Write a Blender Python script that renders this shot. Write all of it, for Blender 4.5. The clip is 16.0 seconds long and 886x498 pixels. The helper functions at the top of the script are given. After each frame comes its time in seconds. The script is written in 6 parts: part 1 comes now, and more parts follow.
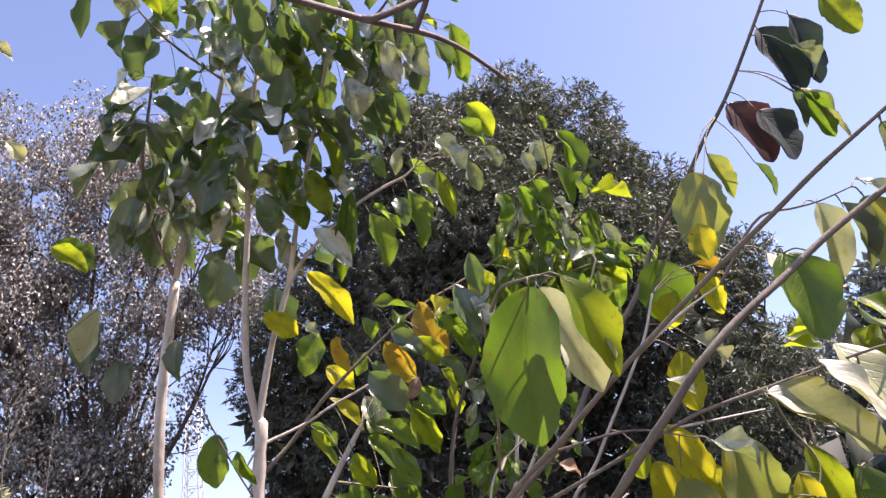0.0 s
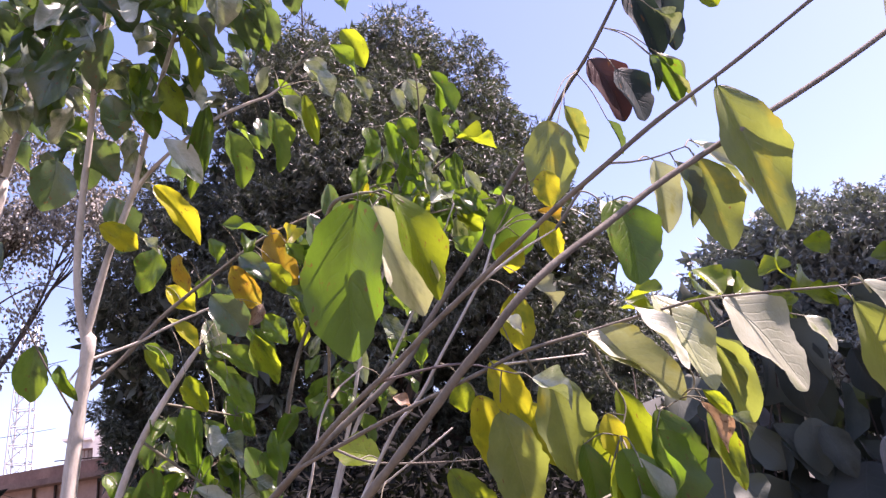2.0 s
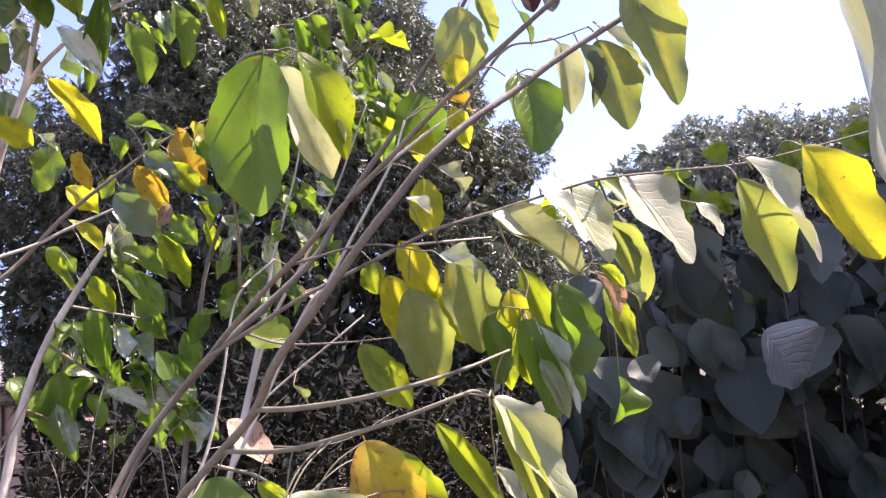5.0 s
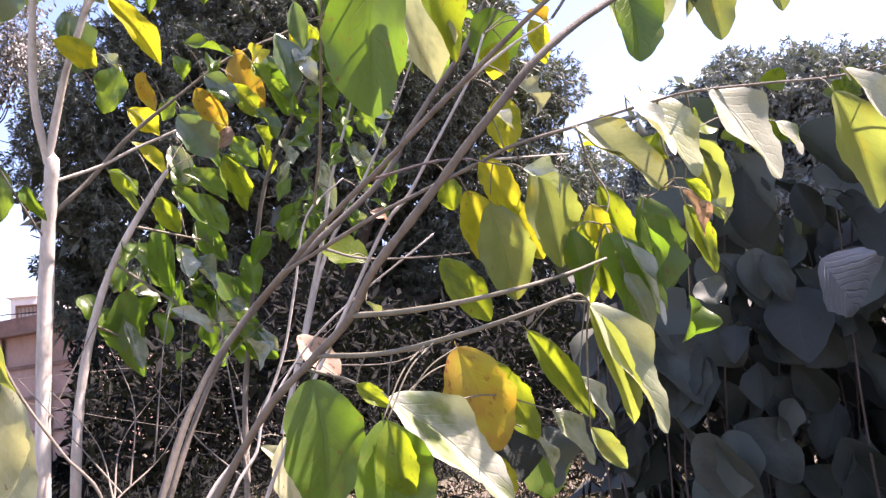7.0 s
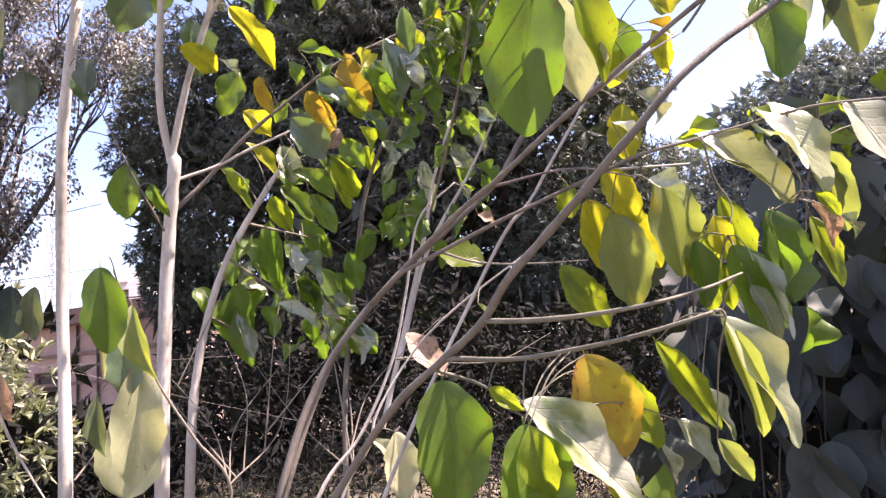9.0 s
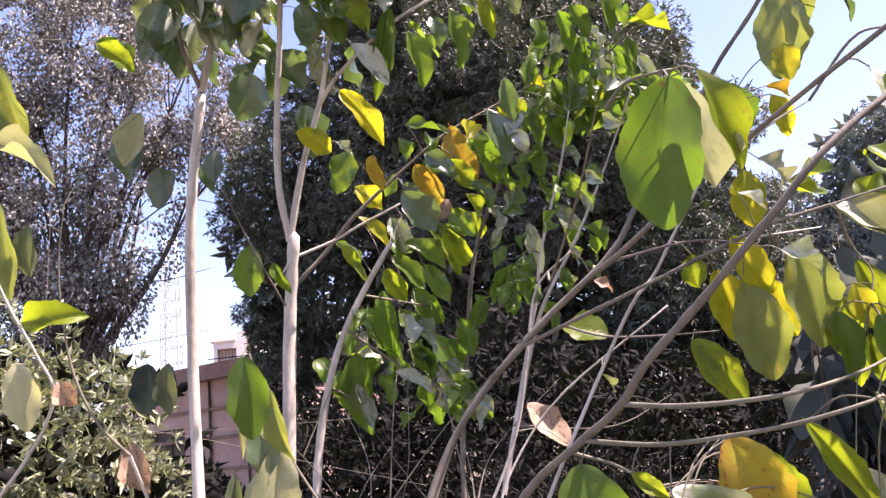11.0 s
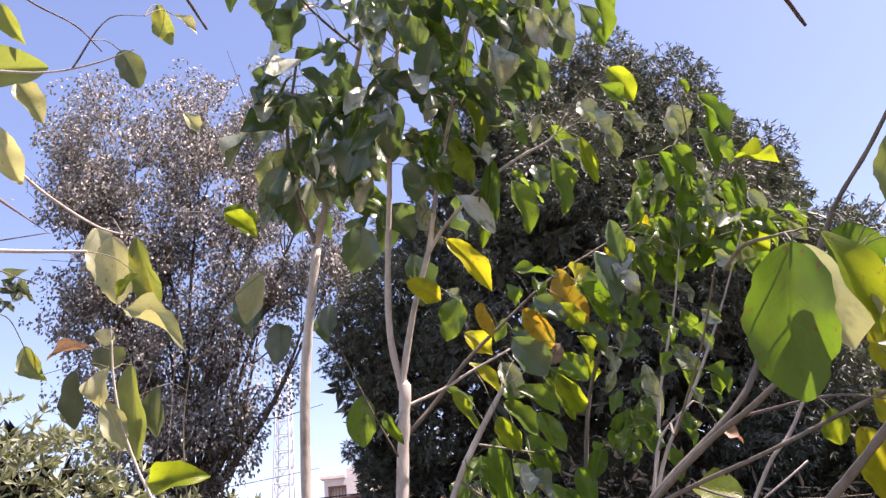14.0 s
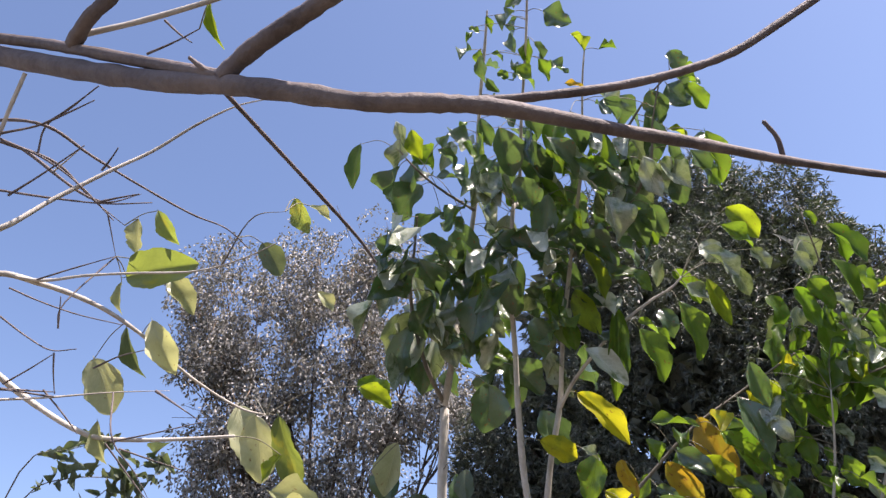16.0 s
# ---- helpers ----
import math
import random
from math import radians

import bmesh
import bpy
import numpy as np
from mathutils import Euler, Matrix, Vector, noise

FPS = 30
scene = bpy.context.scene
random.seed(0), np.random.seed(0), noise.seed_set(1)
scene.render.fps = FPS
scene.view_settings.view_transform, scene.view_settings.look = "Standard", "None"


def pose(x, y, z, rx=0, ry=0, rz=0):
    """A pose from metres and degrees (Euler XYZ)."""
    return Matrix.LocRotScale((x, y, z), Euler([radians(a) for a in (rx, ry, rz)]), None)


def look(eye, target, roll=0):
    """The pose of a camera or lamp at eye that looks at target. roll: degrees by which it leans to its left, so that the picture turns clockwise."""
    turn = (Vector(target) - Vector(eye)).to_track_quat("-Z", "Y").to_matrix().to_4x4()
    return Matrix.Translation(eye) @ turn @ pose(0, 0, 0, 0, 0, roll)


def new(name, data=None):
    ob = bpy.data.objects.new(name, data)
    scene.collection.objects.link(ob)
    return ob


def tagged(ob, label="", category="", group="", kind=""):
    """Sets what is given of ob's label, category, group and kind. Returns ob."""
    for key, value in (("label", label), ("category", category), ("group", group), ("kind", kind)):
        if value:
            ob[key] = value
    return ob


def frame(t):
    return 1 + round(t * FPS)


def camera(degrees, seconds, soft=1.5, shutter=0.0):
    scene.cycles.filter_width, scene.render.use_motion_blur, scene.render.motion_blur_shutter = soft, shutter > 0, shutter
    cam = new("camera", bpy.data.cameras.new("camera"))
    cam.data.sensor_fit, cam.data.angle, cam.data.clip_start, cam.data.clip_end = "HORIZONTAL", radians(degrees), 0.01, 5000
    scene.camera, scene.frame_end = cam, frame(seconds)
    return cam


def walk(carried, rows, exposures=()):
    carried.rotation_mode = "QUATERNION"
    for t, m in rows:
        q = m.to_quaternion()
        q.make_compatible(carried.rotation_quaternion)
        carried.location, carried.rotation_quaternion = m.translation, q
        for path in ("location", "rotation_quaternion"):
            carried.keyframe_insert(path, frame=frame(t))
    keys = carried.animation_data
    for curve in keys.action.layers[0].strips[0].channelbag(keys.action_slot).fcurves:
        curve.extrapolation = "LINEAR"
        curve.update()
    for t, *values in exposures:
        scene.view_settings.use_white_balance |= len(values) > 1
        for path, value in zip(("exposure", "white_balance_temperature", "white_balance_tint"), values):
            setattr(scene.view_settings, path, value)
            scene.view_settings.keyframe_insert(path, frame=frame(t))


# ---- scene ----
# camera: held in the hand, panning over the saplings
cam = camera(60.15, 16.0, soft=1.4)
ROWS = [
    (0.0, 0.011, 0.002, 1.496, 114.97, 7.38, 0.53),
    (0.5, 0.020, 0.019, 1.490, 113.71, 6.60, -2.16),
    (1.0, 0.026, 0.026, 1.485, 112.36, 6.96, -5.46),
    (1.5, 0.031, 0.021, 1.480, 110.79, 6.03, -8.55),
    (2.0, 0.049, 0.026, 1.470, 109.75, 5.50, -10.73),
    (2.5, 0.062, 0.025, 1.460, 108.56, 5.60, -12.71),
    (3.0, 0.076, 0.022, 1.450, 107.26, 6.01, -14.41),
    (3.5, 0.082, 0.025, 1.441, 106.13, 6.36, -15.86),
    (3.7, 0.085, 0.023, 1.438, 105.80, 6.38, -16.27),
    (5.8, 0.004, 0.023, 1.391, 101.36, 7.43, -16.59),
    (6.0, -0.009, 0.029, 1.391, 100.76, 7.32, -16.40),
    (6.5, -0.026, 0.042, 1.394, 99.53, 6.59, -15.70),
    (7.0, -0.027, 0.044, 1.381, 98.82, 6.36, -14.78),
    (7.5, -0.035, 0.052, 1.391, 98.11, 5.77, -14.12),
    (8.0, -0.056, 0.046, 1.394, 98.05, 5.14, -12.77),
    (8.5, -0.073, 0.039, 1.401, 98.32, 5.08, -10.75),
    (9.0, -0.105, 0.023, 1.400, 98.90, 4.34, -9.51),
    (9.2, -0.119, 0.020, 1.401, 99.03, 4.21, -8.95),
    (11.3, -0.152, -0.003, 1.455, 103.82, 5.55, -1.16),
    (11.5, -0.152, -0.004, 1.457, 104.25, 5.39, -0.58),
    (12.0, -0.164, 0.016, 1.465, 106.02, 4.59, 1.43),
    (12.5, -0.169, 0.021, 1.473, 107.96, 4.48, 2.96),
    (13.0, -0.177, -0.001, 1.475, 109.78, 4.92, 4.10),
    (13.5, -0.186, 0.004, 1.488, 111.49, 4.62, 4.75),
    (14.0, -0.157, -0.012, 1.494, 113.53, 4.95, 6.02),
    (14.5, -0.150, -0.022, 1.494, 117.13, 5.83, 7.25),
    (15.0, -0.164, -0.037, 1.507, 120.57, 5.97, 8.56),
    (15.5, -0.174, -0.062, 1.534, 122.42, 5.22, 11.16),
    (16.0, -0.192, -0.054, 1.552, 124.30, 4.76, 15.08),
]
EXPOSURES = [(0.0, 1.41, 7000, 34), (1.0, 1.49, 6900, 39), (3.0, 1.68, 6800, 46), (5.8, 2.03, 6850, 36), (7.5, 2.05, 6900, 37), (9.2, 1.91, 7100, 37), (11.3, 1.72, 6950, 38), (13.0, 1.54, 7150, 38), (14.5, 1.37, 7100, 31), (15.5, 1.17, 7100, 22), (16.0, 1.05, 6720, 23)]
walk(cam, [(t, pose(x, y, z, rx, ry, rz)) for t, x, y, z, rx, ry, rz in ROWS], EXPOSURES)

# ---- light: clear midday sky, sun high on the right ----
SUN_ELEVATION, SUN_AZIMUTH = radians(60), radians(104)
world = bpy.data.worlds.new("sky")
scene.world = world
world.use_nodes = True
sky = world.node_tree.nodes.new("ShaderNodeTexSky")
sky.sky_type, sky.sun_disc = "NISHITA", False
sky.sun_elevation, sky.sun_rotation = SUN_ELEVATION, SUN_AZIMUTH
sky.air_density, sky.dust_density, sky.ozone_density = 1.0, 1.2, 3.5
backdrop_node = world.node_tree.nodes["Background"]
backdrop_node.inputs["Strength"].default_value = 0.117
world.node_tree.links.new(sky.outputs[0], backdrop_node.inputs["Color"])
sun = new("sun", bpy.data.lights.new("sun", "SUN"))
sun.data.energy, sun.data.angle, sun.data.color = 5.0, radians(0.55), (1.0, 0.95, 0.87)
sun_way = Vector((math.cos(SUN_ELEVATION) * math.sin(SUN_AZIMUTH), math.cos(SUN_ELEVATION) * math.cos(SUN_AZIMUTH), math.sin(SUN_ELEVATION)))
sun.matrix_world = look(sun_way * 60, (0, 0, 0))


# ---- materials ----
def graph(name):
    mat = bpy.data.materials.new(name)
    mat.use_nodes = True
    nt = mat.node_tree
    bsdf = nt.nodes["Principled BSDF"]

    def node(kind, **sets):
        n = nt.nodes.new(kind)
        for key, value in sets.items():
            if key == "op":
                n.operation = value
            elif key == "clamp":
                n.use_clamp = value
            else:
                n.inputs[key].default_value = value
        return n

    def link(a, b):
        nt.links.new(a, b)

    return mat, nt, bsdf, node, link


def math_node(node, link, op, a, b=None, clamp=False):
    n = node("ShaderNodeMath", op=op, clamp=clamp)
    for i, v in enumerate((a, b)):
        if v is None:
            continue
        if isinstance(v, (int, float)):
            n.inputs[i].default_value = v
        else:
            link(v, n.inputs[i])
    return n.outputs[0]


def mix_colour(nt, link, fac, a, b):
    n = nt.nodes.new("ShaderNodeMix")
    n.data_type = "RGBA"
    for socket, v in ((n.inputs[0], fac), (n.inputs[6], a), (n.inputs[7], b)):
        if isinstance(v, (int, float)):
            socket.default_value = v
        elif isinstance(v, tuple):
            socket.default_value = (*v, 1.0)
        else:
            link(v, socket)
    return n.outputs[2]


def noise_node(node, link, vector, scale, detail=3.0, rough=0.55):
    n = node("ShaderNodeTexNoise", Scale=scale, Detail=detail, Roughness=rough)
    if vector is not None:
        link(vector, n.inputs["Vector"])
    return n.outputs["Fac"]


def band(node, link, value, low, high):
    n = node("ShaderNodeMapRange")
    n.inputs[1].default_value, n.inputs[2].default_value = low, high
    link(value, n.inputs[0])
    return n.outputs[0]


def leaf_material(name, dark, light, through_colour, blotch=(0.20, 0.09, 0.03), blotches=0.62, through_share=0.45, gloss=0.36, vein=0.30, patch=None, spread=0.5, relief=0.07, shine=0.7, seep=0.5, patch_edge=0.47):
    """A broad leaf: midrib and side veins in relief, two-scale colour, blotches, light coming through."""
    mat, nt, bsdf, node, link = graph(name)
    uv = node("ShaderNodeUVMap").outputs[0]
    sep = node("ShaderNodeSeparateXYZ")
    link(uv, sep.inputs[0])
    along = sep.outputs[0]
    across = math_node(node, link, "ABSOLUTE", math_node(node, link, "SUBTRACT", sep.outputs[1], 0.5))
    info = node("ShaderNodeObjectInfo").outputs["Random"]
    uneven = noise_node(node, link, uv, 4.0, 2.0)
    ribs = math_node(node, link, "PINGPONG", math_node(node, link, "ADD", math_node(node, link, "SUBTRACT", math_node(node, link, "MULTIPLY", along, 9.0), math_node(node, link, "MULTIPLY", across, 5.5)), math_node(node, link, "MULTIPLY", uneven, 1.3)), 0.5)
    side = math_node(node, link, "MULTIPLY", band(node, link, ribs, 0.15, 0.0), band(node, link, across, 0.48, 0.15))
    mid = band(node, link, across, 0.020, 0.006)
    veins = math_node(node, link, "MAXIMUM", math_node(node, link, "MULTIPLY", side, 0.55), mid)
    coord = node("ShaderNodeTexCoord").outputs["Object"]
    shift = node("ShaderNodeVectorMath", op="ADD")
    link(coord, shift.inputs[0])
    link(math_node(node, link, "MULTIPLY", info, 37.0), shift.inputs[1])
    place = shift.outputs[0]
    big = noise_node(node, link, place, 3.0, 2.0)
    fine = noise_node(node, link, place, 26.0, 4.0)
    tone = math_node(node, link, "ADD", math_node(node, link, "MULTIPLY", big, 0.7), math_node(node, link, "MULTIPLY", fine, 0.3))
    tone = math_node(node, link, "ADD", tone, math_node(node, link, "MULTIPLY", math_node(node, link, "SUBTRACT", info, 0.5), spread))
    colour = mix_colour(nt, link, band(node, link, tone, 0.25, 0.75), dark, light)
    if patch:
        colour = mix_colour(nt, link, band(node, link, noise_node(node, link, place, 2.2, 3.0), patch_edge, patch_edge + 0.16), colour, patch)
    spots = band(node, link, noise_node(node, link, place, 9.0, 5.0, 0.6), blotches, blotches + 0.06)
    colour = mix_colour(nt, link, math_node(node, link, "MULTIPLY", spots, 0.85), colour, blotch)
    face = mix_colour(nt, link, math_node(node, link, "MULTIPLY", veins, vein), colour, tuple(min(1.0, c * 1.7 + 0.02) for c in light))
    link(face, bsdf.inputs["Base Color"])
    bsdf.inputs["Roughness"].default_value = gloss
    bsdf.inputs["Specular IOR Level"].default_value = shine
    bump = node("ShaderNodeBump", Strength=0.4, Distance=0.02)
    link(math_node(node, link, "ADD", math_node(node, link, "MULTIPLY", math_node(node, link, "ADD", math_node(node, link, "MULTIPLY", side, relief), math_node(node, link, "MULTIPLY", mid, 0.5)), -0.6), math_node(node, link, "MULTIPLY", fine, 0.05)), bump.inputs["Height"])
    link(bump.outputs[0], bsdf.inputs["Normal"])
    thin = nt.nodes.new("ShaderNodeBsdfTranslucent")
    glow = mix_colour(nt, link, math_node(node, link, "MULTIPLY", spots, 0.8), mix_colour(nt, link, band(node, link, tone, 0.2, 0.8), tuple(c * 0.7 for c in through_colour), through_colour), blotch)
    if patch:
        glow = mix_colour(nt, link, band(node, link, noise_node(node, link, place, 2.2, 3.0), patch_edge, patch_edge + 0.16), glow, patch)
    glow = mix_colour(nt, link, math_node(node, link, "MULTIPLY", veins, seep), glow, tuple(c * 0.45 for c in through_colour))
    link(glow, thin.inputs["Color"])
    both = nt.nodes.new("ShaderNodeMixShader")
    both.inputs[0].default_value = through_share
    link(bsdf.outputs[0], both.inputs[1])
    link(thin.outputs[0], both.inputs[2])
    link(both.outputs[0], nt.nodes["Material Output"].inputs["Surface"])
    return mat


GREEN = leaf_material("green leaf", (0.036, 0.076, 0.016), (0.096, 0.155, 0.030), (0.19, 0.37, 0.018), gloss=0.3, through_share=0.44, patch=(0.10, 0.17, 0.02), patch_edge=0.52, shine=0.45)
DEEP = leaf_material("deep green leaf", (0.034, 0.066, 0.040), (0.100, 0.148, 0.084), (0.17, 0.29, 0.05), gloss=0.24, through_share=0.32, shine=0.9)
LIME = leaf_material("lime leaf", (0.07, 0.125, 0.012), (0.16, 0.22, 0.022), (0.40, 0.51, 0.018), through_share=0.52, patch=(0.10, 0.15, 0.018), patch_edge=0.53, shine=0.45)
FRESH = leaf_material("fresh green leaf", (0.045, 0.096, 0.021), (0.11, 0.185, 0.042), (0.25, 0.41, 0.022), gloss=0.26, through_share=0.42, patch=(0.06, 0.11, 0.02), patch_edge=0.53, shine=0.6)
YELLOW = leaf_material("yellowing leaf", (0.20, 0.22, 0.015), (0.40, 0.38, 0.025), (0.64, 0.60, 0.02), blotches=0.64, through_share=0.52, seep=0.5, patch=(0.22, 0.27, 0.02), patch_edge=0.52, shine=0.4)
OLIVE = leaf_material("olive leaf turning yellow", (0.095, 0.13, 0.050), (0.21, 0.245, 0.105), (0.35, 0.43, 0.06), blotches=0.66, through_share=0.46, seep=0.5, patch=(0.42, 0.38, 0.04), patch_edge=0.57)
NARROW = leaf_material("narrow dusty green leaf", (0.06, 0.085, 0.06), (0.17, 0.20, 0.14), (0.2, 0.26, 0.08), through_share=0.35)
CELERY = leaf_material("glossy celery-green leaf", (0.20, 0.235, 0.125), (0.37, 0.41, 0.25), (0.42, 0.46, 0.16), gloss=0.24, through_share=0.35, shine=1.0, blotches=0.7, patch=(0.28, 0.28, 0.05), patch_edge=0.56)
# The cream-grey base holds the strong sun on upper leaf faces.
SUN_CREAM = leaf_material("leaf with sun glare in its cream-grey", (0.29, 0.31, 0.23), (0.52, 0.54, 0.44), (0.46, 0.50, 0.18), gloss=0.30, through_share=0.22, blotches=0.70, vein=0.16, shine=0.8, patch=(0.25, 0.28, 0.16), patch_edge=0.56)
# Leaves seen against the light; their shade is put into this dark blue-green.
TEAL = leaf_material("blue-green leaf with backlit shade painted in", (0.018, 0.030, 0.033), (0.042, 0.058, 0.060), (0.06, 0.11, 0.06), through_share=0.25, shine=0.25, gloss=0.5, vein=0.06)
DULL = leaf_material("dull grey-green leaf", (0.055, 0.08, 0.045), (0.15, 0.18, 0.11), (0.22, 0.28, 0.08), through_share=0.36, gloss=0.34)
AMBER = leaf_material("amber leaf", (0.30, 0.20, 0.03), (0.48, 0.31, 0.04), (0.70, 0.44, 0.03), blotch=(0.22, 0.08, 0.03), blotches=0.59, through_share=0.45, patch=(0.44, 0.37, 0.03), shine=0.4)
# Sky and sun sheen on green leaves, put into the pale base colour.
PALE = leaf_material("green leaf with painted pale sheen", (0.20, 0.23, 0.13), (0.42, 0.43, 0.33), (0.42, 0.48, 0.12), gloss=0.26, through_share=0.28, blotches=0.70, vein=0.12, shine=0.9, patch=(0.15, 0.20, 0.06), patch_edge=0.50)
SILVER = leaf_material("silvery quilted leaf", (0.050, 0.056, 0.053), (0.14, 0.148, 0.14), (0.06, 0.09, 0.04), gloss=0.32, through_share=0.08, blotches=0.8, vein=0.10, shine=1.0, relief=1.4)
DRY = leaf_material("dry leaf", (0.26, 0.175, 0.11), (0.46, 0.335, 0.225), (0.45, 0.26, 0.12), blotch=(0.16, 0.07, 0.04), blotches=0.56, through_share=0.3, gloss=0.6)
PLUM = leaf_material("purple-brown leaf", (0.036, 0.022, 0.024), (0.068, 0.043, 0.043), (0.13, 0.05, 0.04), through_share=0.3, shine=0.3, vein=0.05)
# Whitish highlights of sunlit green leaves, put into the base colour.
SUN_SHEEN = leaf_material("green leaf with painted sun sheen", (0.15, 0.19, 0.125), (0.42, 0.455, 0.365), (0.32, 0.42, 0.09), gloss=0.22, through_share=0.18, blotches=0.76, shine=1.0, patch=(0.07, 0.12, 0.035), patch_edge=0.52)
FADED = leaf_material("faded yellow-green leaf", (0.28, 0.31, 0.16), (0.52, 0.52, 0.33), (0.55, 0.56, 0.20), gloss=0.35, through_share=0.4, blotches=0.64)
# Shade of the hedge and low shrub leaves is put into this dark colour.
SHADE = leaf_material("green leaf with shade in its colour", (0.028, 0.035, 0.029), (0.074, 0.088, 0.070), (0.03, 0.06, 0.015), through_share=0.10, gloss=0.62, vein=0.08, blotches=0.95, shine=0.25, relief=0.05, spread=1.2)


def crown_material(name, dark, light, through_colour, share=0.3, gloss=0.4):
    """Small leaves of a crown, each with a tone of its own."""
    mat, nt, bsdf, node, link = graph(name)
    own = node("ShaderNodeNewGeometry").outputs["Random Per Island"]
    place = node("ShaderNodeTexCoord").outputs["Object"]
    tone = math_node(node, link, "ADD", math_node(node, link, "MULTIPLY", own, 0.7), math_node(node, link, "MULTIPLY", noise_node(node, link, place, 0.8, 3.0), 0.5))
    colour = mix_colour(nt, link, band(node, link, tone, 0.2, 1.0), dark, light)
    link(colour, bsdf.inputs["Base Color"])
    bsdf.inputs["Roughness"].default_value = gloss
    thin = nt.nodes.new("ShaderNodeBsdfTranslucent")
    thin.inputs["Color"].default_value = (*through_colour, 1)
    both = nt.nodes.new("ShaderNodeMixShader")
    both.inputs[0].default_value = share
    link(bsdf.outputs[0], both.inputs[1])
    link(thin.outputs[0], both.inputs[2])
    link(both.outputs[0], nt.nodes["Material Output"].inputs["Surface"])
    return mat


MANGO_LEAF = crown_material("dark mango leaf", (0.022, 0.028, 0.025), (0.165, 0.182, 0.135), (0.07, 0.11, 0.02), 0.15, 0.46)
SPARSE_LEAF = crown_material("dusty brown-green leaf", (0.040, 0.043, 0.043), (0.415, 0.40, 0.365), (0.20, 0.19, 0.10), 0.22, 0.47)
DRY_SPRAY = crown_material("dry brown spray", (0.20, 0.13, 0.08), (0.38, 0.28, 0.18), (0.2, 0.12, 0.05), 0.2, 0.6)
# Bluish-grey distance haze is mixed into the leaf colour.
FAR_HAZE_LEAF = crown_material("far leaf with painted haze", (0.125, 0.15, 0.155), (0.27, 0.30, 0.27), (0.12, 0.15, 0.06), 0.2, 0.55)
SHRUB_LEAF = crown_material("fresh narrow leaf", (0.085, 0.105, 0.060), (0.34, 0.365, 0.22), (0.26, 0.30, 0.10), 0.28, 0.32)
# Shade under the crowns is put into this near-black colour, with specular lowered.
PAINTED_SHADE_LEAF = crown_material("leaf with painted deep shade", (0.004, 0.005, 0.004), (0.012, 0.012, 0.009), (0.02, 0.03, 0.01), 0.1, 0.8)
PAINTED_SHADE_LEAF.node_tree.nodes["Principled BSDF"].inputs["Specular IOR Level"].default_value = 0.2
# The hedge's dark depths are put into this leaf colour.
HEDGE_INNER = crown_material("inner leaf painted as deep shade", (0.034, 0.042, 0.038), (0.070, 0.080, 0.070), (0.03, 0.05, 0.01), 0.1, 0.7)
GRASS = crown_material("dry grass blade", (0.07, 0.09, 0.03), (0.26, 0.24, 0.11), (0.2, 0.25, 0.06), 0.3, 0.6)


def rough_material(name, dark, light, scale, rough=0.85, bump_size=0.01, strength=0.5, stretch=(1, 1, 1)):
    """Bark, soil, plaster: two noises for tone, a third for relief."""
    mat, nt, bsdf, node, link = graph(name)
    coord = node("ShaderNodeTexCoord").outputs["Object"]
    mapped = node("ShaderNodeMapping")
    mapped.inputs["Scale"].default_value = stretch
    link(coord, mapped.inputs["Vector"])
    place = mapped.outputs[0]
    big = noise_node(node, link, place, scale, 4.0)
    fine = noise_node(node, link, place, scale * 9, 5.0, 0.65)
    tone = math_node(node, link, "ADD", math_node(node, link, "MULTIPLY", big, 0.65), math_node(node, link, "MULTIPLY", fine, 0.35))
    link(mix_colour(nt, link, band(node, link, tone, 0.32, 0.68), dark, light), bsdf.inputs["Base Color"])
    bsdf.inputs["Roughness"].default_value = rough
    bump = node("ShaderNodeBump", Strength=strength, Distance=bump_size)
    link(fine, bump.inputs["Height"])
    link(bump.outputs[0], bsdf.inputs["Normal"])
    return mat


PALE_BARK = rough_material("pale grey bark", (0.26, 0.235, 0.195), (0.68, 0.635, 0.555), 11, 0.8, 0.004, 0.5, (1, 1, 0.35))
GREY_BARK = rough_material("grey-brown bark", (0.095, 0.082, 0.064), (0.235, 0.21, 0.165), 22, 0.8, 0.003, 0.5, (1, 1, 0.4))
PURPLE_BARK = rough_material("purple-brown bark", (0.062, 0.047, 0.046), (0.21, 0.172, 0.16), 30, 0.7, 0.003, 0.5)
GREEN_TWIG = rough_material("green-grey twig", (0.10, 0.095, 0.06), (0.22, 0.205, 0.145), 30, 0.7, 0.002, 0.4)
DARK_BARK = rough_material("dark tree bark", (0.05, 0.038, 0.03), (0.13, 0.10, 0.08), 5, 0.9, 0.03, 0.8, (1, 1, 0.3))
SOIL = rough_material("dry soil", (0.065, 0.053, 0.038), (0.165, 0.138, 0.10), 0.9, 0.95, 0.03, 0.7)
PINK_PLASTER = rough_material("weathered pink plaster", (0.34, 0.22, 0.19), (0.52, 0.37, 0.32), 0.9, 0.9, 0.01, 0.3)
WHITE_PLASTER = rough_material("off-white plaster", (0.55, 0.53, 0.50), (0.78, 0.76, 0.72), 0.8, 0.9, 0.01, 0.3)
ROOF_TILE = rough_material("brown roofing", (0.14, 0.085, 0.07), (0.30, 0.20, 0.16), 1.6, 0.9, 0.02, 0.5)
DARK_WOOD = rough_material("dark window wood", (0.05, 0.035, 0.03), (0.11, 0.08, 0.06), 4, 0.7)
STEEL = rough_material("pale galvanised steel", (0.45, 0.45, 0.46), (0.66, 0.66, 0.66), 3, 0.5)
